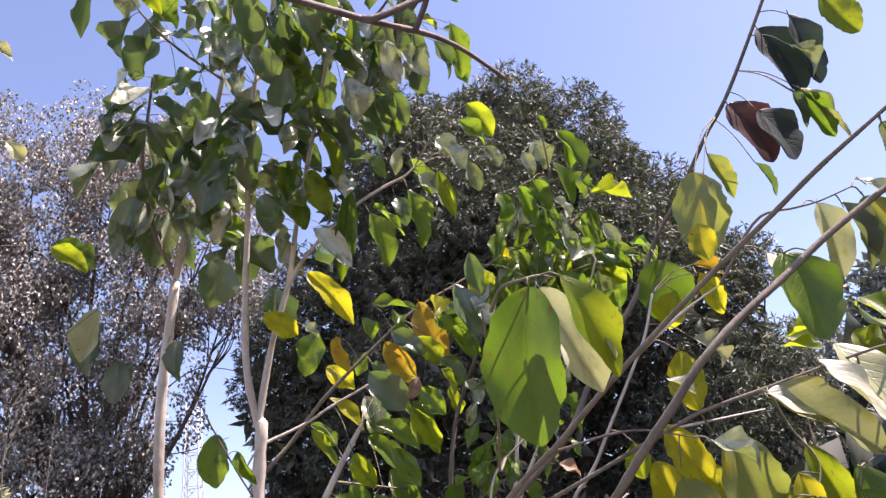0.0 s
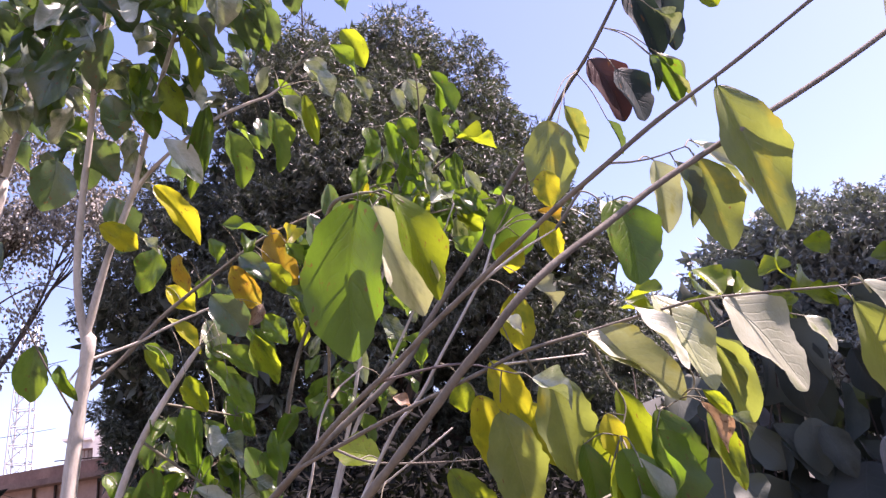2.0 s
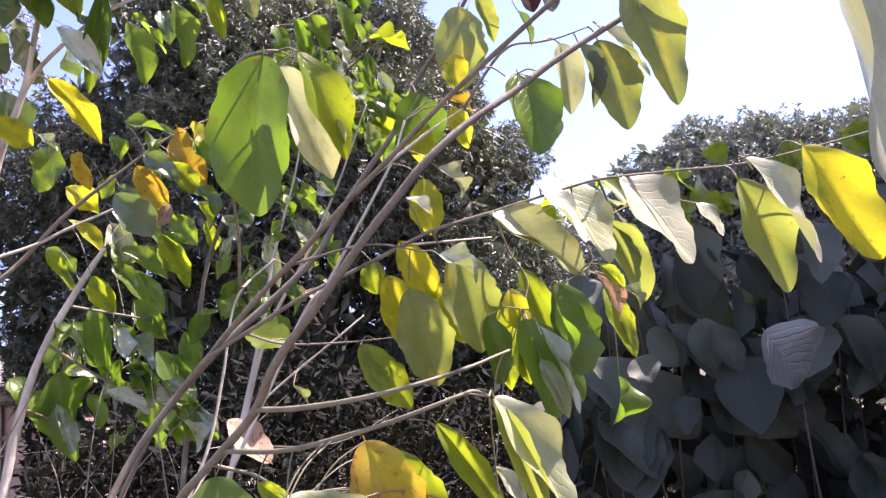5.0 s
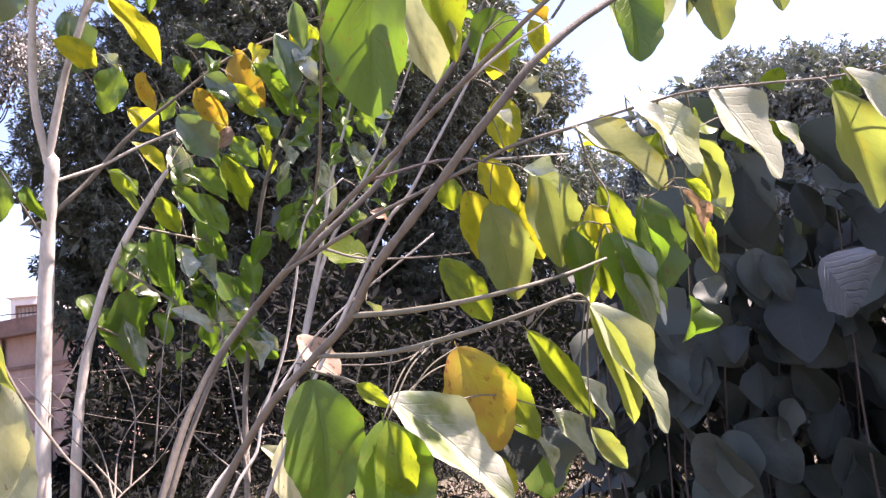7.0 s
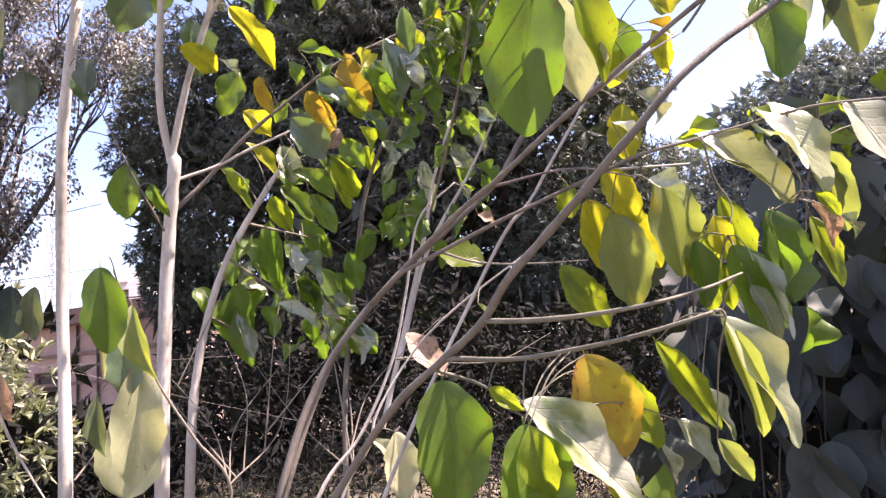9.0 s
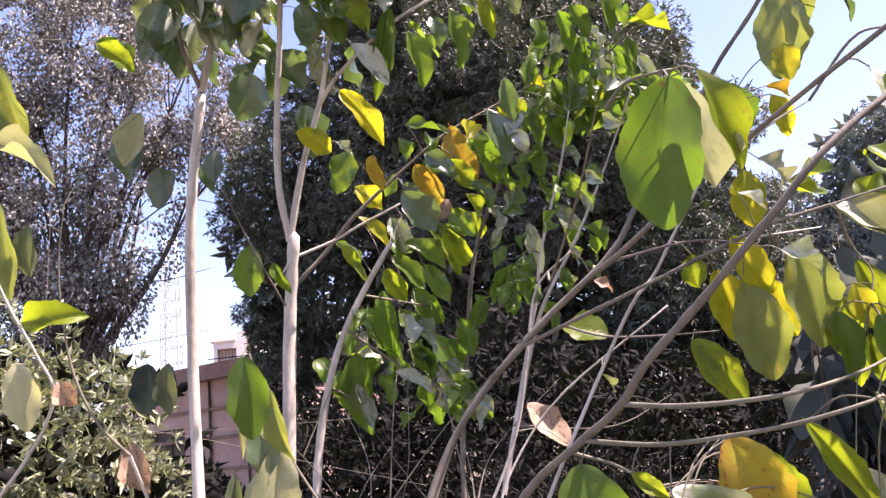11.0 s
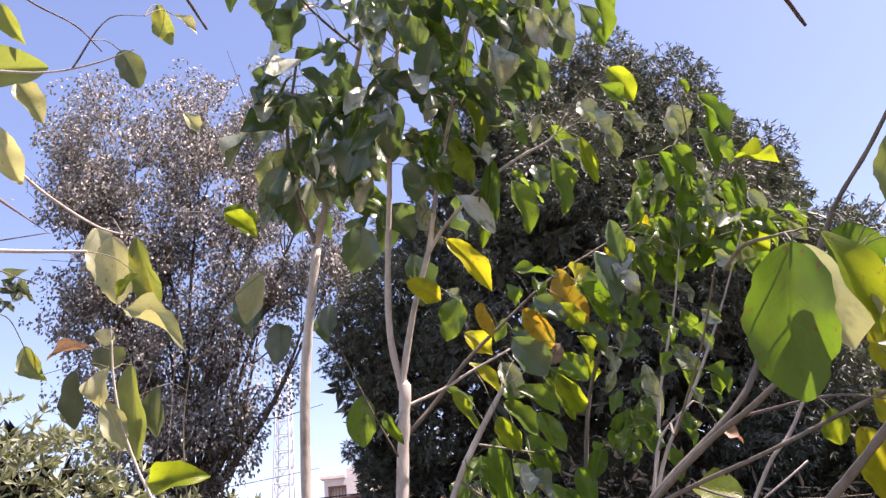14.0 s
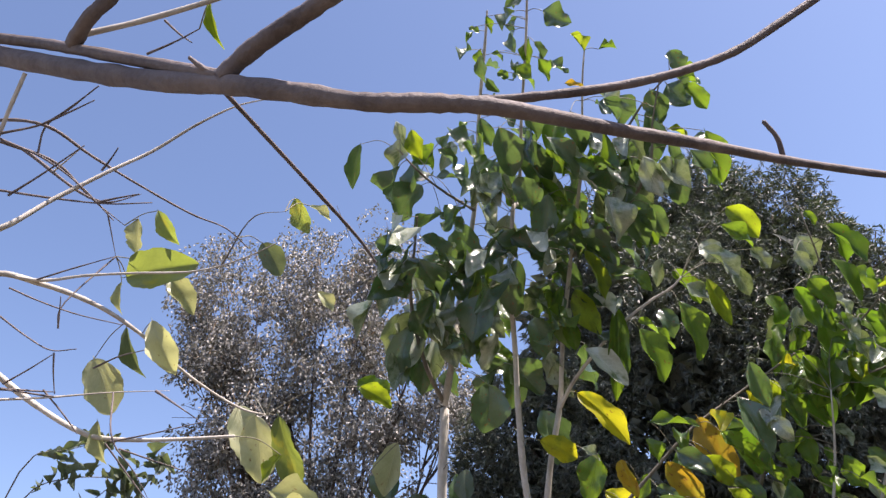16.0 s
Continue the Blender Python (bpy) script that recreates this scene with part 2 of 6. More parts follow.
STEEL.node_tree.nodes["Principled BSDF"].inputs["Metallic"].default_value = 0.6


# ---- mesh helpers ----
def finish(name, verts, faces, material, smooth=True):
    me = bpy.data.meshes.new(name)
    me.from_pydata([tuple(v) for v in verts], [], [tuple(f) for f in faces])
    me.materials.append(material)
    if smooth:
        me.polygons.foreach_set("use_smooth", [True] * len(me.polygons))
    me.update()
    return me


def part(name, me, parent, label=""):
    ob = new(name, me)
    ob.parent = parent
    return tagged(ob, label) if label else ob


def thing(name, place, label, category, group="", kind=""):
    ob = new(name)
    ob.empty_display_size = 0.1
    ob.location = place
    return tagged(ob, label, category, group, kind)


def spline(points, steps=6):
    """A smooth line through the points, with no loops where they are unevenly spaced."""
    p = [np.array(q, float) for q in points]
    p = [2 * p[0] - p[1], *p, 2 * p[-1] - p[-2]]
    out = []
    for i in range(1, len(p) - 2):
        a, b, c, d = p[i - 1:i + 3]
        ab, bc, cd = (max(1e-4, np.linalg.norm(v - u)) ** 0.5 for u, v in ((a, b), (b, c), (c, d)))
        m0 = bc * ((b - a) / ab - (c - a) / (ab + bc) + (c - b) / bc)
        m1 = bc * ((c - b) / bc - (d - b) / (bc + cd) + (d - c) / cd)
        for s in range(steps):
            t = s / steps
            h = t * t * (3 - 2 * t)
            out.append(b * (1 - h) + c * h + m0 * t * (1 - t) ** 2 - m1 * t * t * (1 - t))
    out.append(p[-2])
    return np.array(out)


def tube(points, r0, r1, sides=8, steps=6, knots=0.0, seed=0):
    """A tapered, slightly knotty limb: its vertices and faces."""
    rng = np.random.default_rng(seed)
    line = spline(points, steps)
    n = len(line)
    way = np.gradient(line, axis=0)
    way /= np.linalg.norm(way, axis=1)[:, None] + 1e-9
    ref = np.array([0.31, 0.93, 0.17])
    a = np.cross(way, ref)
    a /= np.linalg.norm(a, axis=1)[:, None] + 1e-9
    b = np.cross(way, a)
    radius = np.linspace(r0, r1, n) * (1 + knots * rng.normal(0, 1, n))
    ang = np.linspace(0, 2 * math.pi, sides, endpoint=False)
    ring = np.cos(ang)[None, :, None] * a[:, None, :] + np.sin(ang)[None, :, None] * b[:, None, :]
    verts = (line[:, None, :] + ring * radius[:, None, None]).reshape(-1, 3)
    faces = []
    for i in range(n - 1):
        for j in range(sides):
            k = (j + 1) % sides
            faces.append((i * sides + j, i * sides + k, (i + 1) * sides + k, (i + 1) * sides + j))
    verts = np.vstack([verts, line[-1] + way[-1] * r1])
    tip = len(verts) - 1
    faces += [((n - 1) * sides + j, (n - 1) * sides + (j + 1) % sides, tip) for j in range(sides)]
    return verts, faces


WOOD = {}


def limb(name, plant, points, r0, r1, material, sides=8, knots=0.05, seed=0, label=""):
    """A stem, branch or twig of a plant, along points of the place."""
    base = np.array(plant.location)
    r1 = r1 * 0.5 if name == "twig" else r1
    if name in ("branch", "twig", "spur") and plant.name in WOOD:
        start = np.array(points[0])
        wood = np.vstack(WOOD[plant.name])
        near = wood[np.argmin(((wood - start) ** 2).sum(1))]
        if 0.004 < np.linalg.norm(near - start) < 0.22:
            ahead = np.array(points[1]) - start
            keep = points if np.dot(start - near, ahead) > 0.3 * np.linalg.norm(start - near) * np.linalg.norm(ahead) else points[1:]
            points = [near.tolist(), *keep]
            while len(points) > 2:
                first, second = np.array(points[1]) - near, np.array(points[2]) - np.array(points[1])
                if np.dot(first, second) > 0.6 * np.linalg.norm(first) * np.linalg.norm(second):
                    break
                points = [points[0], *points[2:]]
    if name != "petiole":
        WOOD.setdefault(plant.name, []).append(spline(points, 8))
    verts, faces = tube(np.array(points) - base, r0, r1, sides, 6, knots, seed)
    return part(name, finish(name, verts, faces, material), plant, label)


def joined(pieces):
    verts, faces, at = [], [], 0
    for v, f in pieces:
        verts.append(np.asarray(v, float))
        faces += [tuple(i + at for i in q) for q in f]
        at += len(v)
    return np.vstack(verts), faces


def leaf_cloud(name, base, way, length, width, material, fold=0.25, seed=0):
    """Many small folded leaves as one mesh: base points, directions, lengths, widths."""
    rng = np.random.default_rng(seed)
    n = len(base)
    way = way / (np.linalg.norm(way, axis=1)[:, None] + 1e-9)
    side = np.cross(way, rng.normal(0, 1, (n, 3)))
    side /= np.linalg.norm(side, axis=1)[:, None] + 1e-9
    up = np.cross(side, way)
    L, Wd = length[:, None], width[:, None]
    mid = base + way * L * 0.45
    verts = np.stack([base, mid + side * Wd * 0.5 + up * Wd * fold, base + way * L - up * Wd * fold * 0.5, mid - side * Wd * 0.5 + up * Wd * fold], 1).reshape(-1, 3)
    me = bpy.data.meshes.new(name)
    me.vertices.add(4 * n)
    me.vertices.foreach_set("co", verts.ravel())
    tri = (np.arange(n)[:, None] * 4 + np.array([0, 1, 2, 0, 2, 3])[None, :]).ravel()
    me.loops.add(6 * n)
    me.loops.foreach_set("vertex_index", tri)
    me.polygons.add(2 * n)
    me.polygons.foreach_set("loop_start", np.arange(0, 6 * n, 3))
    me.polygons.foreach_set("loop_total", np.full(2 * n, 3))
    me.materials.append(material)
    me.update(calc_edges=True)
    me.validate()
    return me


def lobes_points(lobes, per_area, rng, inner=0.35, gaps=None):
    """Uneven points near the surfaces of a crown's lobes, with their outward ways."""
    pts, outs = [], []
    for x, y, z, r in lobes:
        n = int(per_area * r * r)
        d = rng.normal(0, 1, (n, 3))
        d /= np.linalg.norm(d, axis=1)[:, None]
        bump = np.array([noise.noise(Vector((q * 1.7 + np.array([x, y, z])).tolist())) for q in d])
        rad = r * (1 + 0.30 * bump) * (1 - inner * rng.random(n) ** 2)
        pts.append(np.array([x, y, z]) + d * rad[:, None])
        outs.append(d)
    pts, outs = np.vstack(pts), np.vstack(outs)
    if gaps is not None:
        keep = np.array([noise.noise(Vector((q * 0.95).tolist())) + 0.6 * noise.noise(Vector((q * 2.3).tolist())) for q in pts]) > gaps
        pts, outs = pts[keep], outs[keep]
    return pts, outs


# ---- ground ----
def build_ground():
    n = 61
    s = np.linspace(-1, 1, n)
    grid = np.sign(s) * (np.abs(s) ** 2.2) * 400
    verts, faces = [], []
    for j in range(n):
        for i in range(n):
            x, y = grid[i], grid[j] + 8
            near = max(0.0, 1 - math.hypot(x, y - 8) / 60)
            verts.append((x, y, -0.02 + 0.10 * near * noise.noise(Vector((x * 0.35, y * 0.35, 0)))))
    for j in range(n - 1):
        for i in range(n - 1):
            a = j * n + i
            faces.append((a, a + 1, a + n + 1, a + n))
    ob = new("ground", finish("ground", verts, faces, SOIL))
    return tagged(ob, "dry brown soil ground with sparse weeds", "ground", kind="structure")


build_ground()


# ---- background trees ----
def whorled_crown(name, lobes, density, leaf_len, leaf_wid, material, seed, droop=0.55, per=9, inner=0.35):
    rng = np.random.default_rng(seed)
    pts, outs = lobes_points(lobes, density, rng, inner)
    n = len(pts)
    tips = np.repeat(pts, per, 0)
    axis = np.repeat(outs + np.array([0, 0, 0.25]), per, 0)
    way = axis * 0.55 + rng.normal(0, 0.75, (n * per, 3)) + np.array([0, 0, -droop])
    length = leaf_len * rng.uniform(0.65, 1.2, n * per)
    return leaf_cloud(name, tips, way, length, leaf_wid * rng.uniform(0.7, 1.2, n * per), material, 0.22, seed)


def limbs_mesh(name, root, tops, r0, material, seed):
    """Trunk to the middle of the crown, with a limb to each of its lobes."""
    rng = np.random.default_rng(seed)
    root = np.array(root, float)
    middle = np.mean(np.array(tops), 0)
    crotch = root * 0.45 + middle * 0.55
    crotch[2] = root[2] + (middle[2] - root[2]) * 0.42
    pieces = [tube([root, root * 0.55 + crotch * 0.45 + rng.normal(0, 0.12, 3), crotch], r0, r0 * 0.7, 10, 6, 0.05, seed)]
    for i, q in enumerate(tops):
        q = np.array(q, float)
        bend = crotch * 0.5 + q * 0.5 + rng.normal(0, 0.35, 3) + np.array([0, 0, -0.3])
        pieces.append(tube([crotch, bend, q], r0 * 0.42, r0 * 0.06, 7, 6, 0.05, seed + i))
        for k in range(3):
            s = bend * 0.5 + q * 0.5
            pieces.append(tube([s, s * 0.5 + q * 0.5 + rng.normal(0, 0.3, 3), q + rng.normal(0, 0.9, 3)], r0 * 0.12, r0 * 0.03, 5, 4, 0.05, seed + 50 + 3 * i + k))
    return finish(name, *joined(pieces), material)


def tree(name, root, label, category="tree"):
    return thing(name, root, label, category)


def shifted(lobes, root):
    return [(x - root[0], y - root[1], z - root[2], r) for x, y, z, r in lobes]


MANGO_LOBES = [
    (2.15, 14.4, 11.05, 1.4), (3.8, 14.1, 10.4, 1.12), (4.55, 14.2, 9.1, 0.9), (0.9, 14.4, 10.9, 1.1), (0.5, 14.5, 9.9, 1.75), (4.9, 14.2, 8.1, 1.3), (6.0, 14.4, 6.7, 1.35), (2.9, 14.2, 9.4, 1.5),
    (6.4, 14.6, 4.7, 1.3), (-0.6, 15.0, 8.4, 1.75), (-2.0, 15.3, 7.1, 1.7), (-3.1, 15.8, 6.0, 1.3), (-3.1, 16.1, 4.5, 1.0),
    (1.6, 13.8, 8.2, 2.0), (3.4, 13.6, 7.8, 1.9), (4.8, 13.6, 6.2, 1.9), (0.3, 14.0, 6.4, 2.0), (2.4, 13.4, 5.8, 2.0),
]
MANGO_LOBES += [
    (-1.6, 14.7, 5.2, 1.8), (0.4, 14.2, 4.2, 1.7), (3.0, 13.7, 3.9, 1.8), (5.0, 13.9, 4.0, 1.6), (-2.7, 15.3, 3.5, 1.3),
    (1.6, 14.4, 2.4, 1.5), (4.2, 14.2, 2.3, 1.5), (6.4, 14.8, 3.2, 1.4), (-0.8, 14.9, 2.6, 1.3),
]


def clumped(lobes, count, seed, size=(0.30, 0.46)):
    """Each lobe with smaller clumps bulging out of its surface."""
    rng = random.Random(seed)
    out = [(x, y, z, r * 0.76) for x, y, z, r in lobes]
    for x, y, z, r in lobes:
        for _ in range(count):
            d = Vector((rng.gauss(0, 1), rng.gauss(0, 1) - 0.5, rng.gauss(0, 1) + 0.3)).normalized() * r * 0.70
            out.append((x + d.x, y + d.y, z + d.z, r * rng.uniform(*size)))
    return out


def build_mango():
    root = (2.0, 16.2, 0.0)
    ob = tree("mango_tree", root, "large dense dark-green mango tree with rounded billowing crown")
    lobes = shifted([(x, y + max(0.0, 6.8 - z) * (0.75 if x < 4.5 else 0.1), z, r) for x, y, z, r in MANGO_LOBES], root)
    part("trunk", limbs_mesh("trunk", (0, 0, 0), [l[:3] for l in lobes], 0.42, DARK_BARK, 3), ob, "thick dark bark trunk with limbs")
    part("crown", whorled_crown("crown", clumped(lobes, 9, 8, (0.30, 0.50)), 330, 0.155, 0.028, MANGO_LEAF, 5, 0.8), ob, "dense whorls of long dark leaves")
    back = [(x * 0.92, y + 1.1, z - 0.15, r * 1.1) for x, y, z, r in lobes]
    part("inner_crown", whorled_crown("inner_crown", back, 26, 0.5, 0.2, MANGO_LEAF, 6, 0.4, 6, 0.6), ob, "dark inner foliage")


def build_sparse_tree():
    root = (-7.2, 18.0, 0.0)
    ob = tree("sparse_tree", root, "tall airy tree with small dusty brown-green drooping leaves")
    lobes = shifted([
        (-6.6, 15.0, 11.6, 1.7), (-8.0, 14.6, 11.4, 1.6), (-9.1, 14.7, 12.2, 1.2), (-9.7, 14.8, 11.2, 1.0), (-9.5, 14.9, 10.1, 0.8), (-5.2, 15.1, 11.9, 1.35), (-9.1, 14.7, 9.6, 1.0), (-7.6, 15.0, 9.8, 1.5), (-5.4, 15.2, 10.4, 1.4), (-8.6, 15.0, 8.2, 1.1), (-8.7, 15.0, 10.6, 1.2), (-6.7, 15.6, 5.6, 1.1), (-7.3, 15.4, 6.4, 1.3), (-6.9, 16.2, 4.3, 0.8), (-7.2, 16.0, 3.4, 0.9), (-7.5, 15.0, 8.6, 1.8), (-5.6, 15.3, 9.2, 1.7),
    ], root) + shifted([
        (-8.4, 15.2, 7.4, 1.2), (-6.3, 15.8, 6.9, 1.6), (-6.1, 16.3, 5.6, 0.8), (-7.3, 16.6, 5.2, 1.4), (-7.5, 17.2, 3.4, 1.0),
        (-5.2, 15.7, 7.8, 0.9), (-4.0, 15.1, 10.0, 1.3), (-3.9, 15.6, 8.4, 1.1), (-8.6, 16.2, 5.0, 1.2), (-8.5, 15.6, 9.0, 1.0), (-8.2, 15.4, 6.2, 1.3), (-7.0, 15.6, 4.6, 1.1), (-9.1, 15.6, 6.6, 1.1), (-9.5, 15.4, 8.0, 1.1), (-6.2, 15.8, 4.6, 0.9), (-8.3, 15.8, 3.6, 1.2), (-5.2, 15.2, 7.2, 1.0), (-5.3, 15.4, 5.6, 0.9), (-3.6, 15.4, 8.0, 0.8), (-4.6, 15.2, 8.3, 0.9)], root)
    part("trunk", limbs_mesh("trunk", (0, 0, 0), [l[:3] for l in lobes], 0.17, DARK_BARK, 11), ob, "dark slender trunk with spreading limbs")
    rng = np.random.default_rng(12)
    pts, outs = lobes_points(lobes, 2900, rng, 0.85, -0.07)
    way = outs * 0.4 + rng.normal(0, 0.5, outs.shape) + np.array([0, 0, -0.9])
    n = len(pts)
    part("crown", leaf_cloud("crown", pts, way, rng.uniform(0.06, 0.12, n), rng.uniform(0.04, 0.07, n), SPARSE_LEAF, 0.2, 12), ob, "thin scatter of small hanging leaves")
    pts, outs = lobes_points(lobes[:10] + lobes[14:18], 60, rng, 0.6, -0.1)
    n = len(pts)
    way = rng.normal(0, 0.4, outs.shape) + np.array([0, 0, -1.0])
    part("dry_sprays", leaf_cloud("dry_sprays", pts, way, rng.uniform(0.15, 0.45, n), rng.uniform(0.015, 0.03, n), DRY_SPRAY, 0.2, 13), ob, "dry brown hanging sprays")


def build_far_trees():
    root = (18.0, 21.0, 0.0)
    ob = tree("far_tree", root, "distant tree behind the dark hedge, haze painted into its leaves")
    lobes = shifted([(15.6, 22.6, 8.6, 1.6), (16.8, 21.0, 9.2, 1.6), (18.2, 20.0, 8.2, 2.1), (18.6, 19.2, 8.9, 1.4), (20.2, 18.0, 8.1, 1.8), (16.5, 22.0, 7.0, 2.0), (21.4, 17.4, 8.6, 1.5), (18.8, 20.0, 6.4, 2.2), (21.0, 18.4, 7.0, 2.2), (23.4, 17.0, 7.8, 2.0), (14.6, 23.6, 6.4, 1.3), (17.0, 21.0, 4.6, 2.2), (20.0, 19.0, 4.4, 2.4), (23.0, 18.0, 5.5, 2.4)], root)
    part("trunk", limbs_mesh("trunk", (0, 0, 0), [l[:3] for l in lobes], 0.4, DARK_BARK, 21), ob)
    part("crown", whorled_crown("crown", lobes, 190, 0.20, 0.06, FAR_HAZE_LEAF, 22), ob)
    part("inner_crown", whorled_crown("inner_crown", [(x, y + 0.7, z, r * 0.95) for x, y, z, r in lobes], 60, 0.5, 0.24, FAR_HAZE_LEAF, 23, 0.4, 6, 0.7), ob)
    root = (10.8, 24.0, 0.0)
    ob = tree("far_tree", root, "low distant tree filling the gap under the sky")
    lobes = shifted([(9.6, 23.0, 6.4, 1.5), (11.2, 23.4, 6.8, 1.5), (12.8, 23.6, 6.6, 1.6), (10.4, 22.6, 5.0, 1.9), (12.6, 22.8, 5.0, 1.9), (8.4, 23.4, 5.2, 1.5), (14.4, 23.0, 5.6, 1.6), (9.4, 22.6, 3.2, 1.8), (12.0, 22.6, 3.0, 2.0), (14.6, 22.4, 3.4, 1.9)], root)
    part("trunk", limbs_mesh("trunk", (0, 0, 0), [l[:3] for l in lobes], 0.3, DARK_BARK, 25), ob)
    part("crown", whorled_crown("crown", lobes, 110, 0.22, 0.06, FAR_HAZE_LEAF, 26), ob)
    part("inner_crown", whorled_crown("inner_crown", [(x, y + 0.7, z, r * 0.95) for x, y, z, r in lobes], 30, 0.5, 0.2, FAR_HAZE_LEAF, 27, 0.4, 6, 0.7), ob)


build_mango()
build_sparse_tree()
build_far_trees()


# ---- house and tower ----
def box(lo, hi):
    (a, b, c), (d, e, f) = lo, hi
    v = [(a, b, c), (d, b, c), (d, e, c), (a, e, c), (a, b, f), (d, b, f), (d, e, f), (a, e, f)]
    return v, [(0, 3, 2, 1), (4, 5, 6, 7), (0, 1, 5, 4), (1, 2, 6, 5), (2, 3, 7, 6), (3, 0, 4, 7)]


def build_house():
    ob = thing("house", (-7.0, 25.2, 0.0), "low pink plastered house with brown parapet roof", "house")
    part("wall", finish("wall", *joined([box((-4.2, -0.6, 0), (-1.5, 4.2, 3.5)), box((-1.5, -0.6, 0), (0.2, 4.2, 0.9)), box((-1.5, -0.6, 2.2), (0.2, 4.2, 3.5)), box((0.2, -0.6, 0), (4.9, 4.2, 3.5)), box((-1.5, 0.1, 0.9), (0.2, 4.2, 2.2))]), PINK_PLASTER, False), ob, "weathered pink plaster walls")
    part("roof", finish("roof", *joined([box((-4.5, -1.1, 3.5), (5.2, 4.5, 3.66)), box((-4.3, -0.8, 3.66), (5.0, -0.6, 4.0)), box((4.8, -0.6, 3.66), (5.0, 4.3, 4.0))]), ROOF_TILE, False), ob, "flat brown roof slab with parapet")
    for z in (0.85, 1.75, 2.6):
        part("band", finish("band", *box((-4.22, -0.68, z), (4.92, -0.6, z + 0.10)), ROOF_TILE, False), ob, "brown string course")
    window = part("window", finish("window", *joined([box((-1.5, -0.5, 0.9), (-1.42, -0.4, 2.2)), box((0.12, -0.5, 0.9), (0.2, -0.4, 2.2)), box((-1.42, -0.5, 0.9), (0.12, -0.4, 0.98)), box((-1.42, -0.5, 2.12), (0.12, -0.4, 2.2)), box((-0.68, -0.5, 0.98), (-0.60, -0.4, 2.12))]), DARK_WOOD, False), ob, "dark wooden window frame")
    for x in (-1.42, -0.60):
        part("pane", finish("pane", *box((x, -0.46, 0.98), (x + 0.74, -0.44, 2.12)), DARK_WOOD, False), window)
    for x in (-3.6, -2.2, 0.6, 1.5, 3.2):
        part("pipe", finish("pipe", *tube([(x, -0.66, 0), (x, -0.66, 1.8), (x, -0.66, 3.5)], 0.04, 0.04, 8, 2), DARK_WOOD), ob)
    ob.rotation_euler.z = radians(-38)
    far = thing("upper_house", (-8.2, 33.0, 0.0), "cream upper storey with a barred window behind the pink house", "building")
    part("wall", finish("wall", *joined([box((-0.15, 0, 0), (0.0, 5, 5.9)), box((0.0, 0, 0), (0.8, 5, 4.6)), box((0.0, 0, 5.6), (0.8, 5, 5.9)), box((0.8, 0, 0), (1.7, 5, 6.3)), box((0.0, 0.4, 4.6), (0.8, 5, 5.6))]), WHITE_PLASTER, False), far)
    window = part("window", finish("window", *joined([box((0.0, 0.1, 4.6), (0.07, 0.2, 5.6)), box((0.73, 0.1, 4.6), (0.8, 0.2, 5.6)), box((0.07, 0.1, 4.6), (0.73, 0.2, 4.67)), box((0.07, 0.1, 5.53), (0.73, 0.2, 5.6))]), ROOF_TILE, False), far)
    for x in (0.18, 0.32, 0.46, 0.60):
        part("bar", finish("bar", *tube([(x, 0.15, 4.67), (x, 0.15, 5.1), (x, 0.15, 5.53)], 0.015, 0.015, 6, 1), ROOF_TILE), window)
    part("roof", finish("roof", *box((-0.3, -0.15, 5.9), (0.8, 5.2, 6.0)), WHITE_PLASTER, False), far)


def build_tower():
    ob = thing("lattice_tower", (-13.1, 43.0, 0.0), "slender pale steel lattice mast far behind the houses", "mast")
    top, half, thin = 13.5, 0.62, 0.32
    corner = lambda k, z: np.array([(half + (thin - half) * z / top) * (1 if k in (0, 3) else -1), (half + (thin - half) * z / top) * (1 if k < 2 else -1), z])
    for k in range(4):
        part("leg", finish("leg", *tube([corner(k, 0), corner(k, 6.5), corner(k, top)], 0.06, 0.045, 6, 2), STEEL), ob)
    z, pieces = 0.0, []
    while z < top - 0.6:
        for k in range(4):
            pieces.append(tube([corner(k, z), (corner(k, z) + corner((k + 1) % 4, z + 0.9)) / 2, corner((k + 1) % 4, z + 0.9)], 0.03, 0.03, 4, 1))
            pieces.append(tube([corner(k, z), (corner(k, z) + corner((k + 1) % 4, z)) / 2, corner((k + 1) % 4, z)], 0.03, 0.03, 4, 1))
        z += 0.9
    part("bracing", finish("bracing", *joined(pieces), STEEL), ob)


build_house()
build_tower()


# ---- plain wall added out of view on the right to shade the hedge ----
wall = new("wall_east", finish("wall_east", *joined([box((3.75, -4.0, -0.1), (3.98, 2.55, 5.3)), box((3.70, -4.05, 5.3), (4.03, 2.60, 5.42))]), WHITE_PLASTER, False))
tagged(wall, "unseen plain off-white wall added to shade the hedge", "wall", kind="structure")


# ---- broad leaves ----
LEAF_MESHES = {}


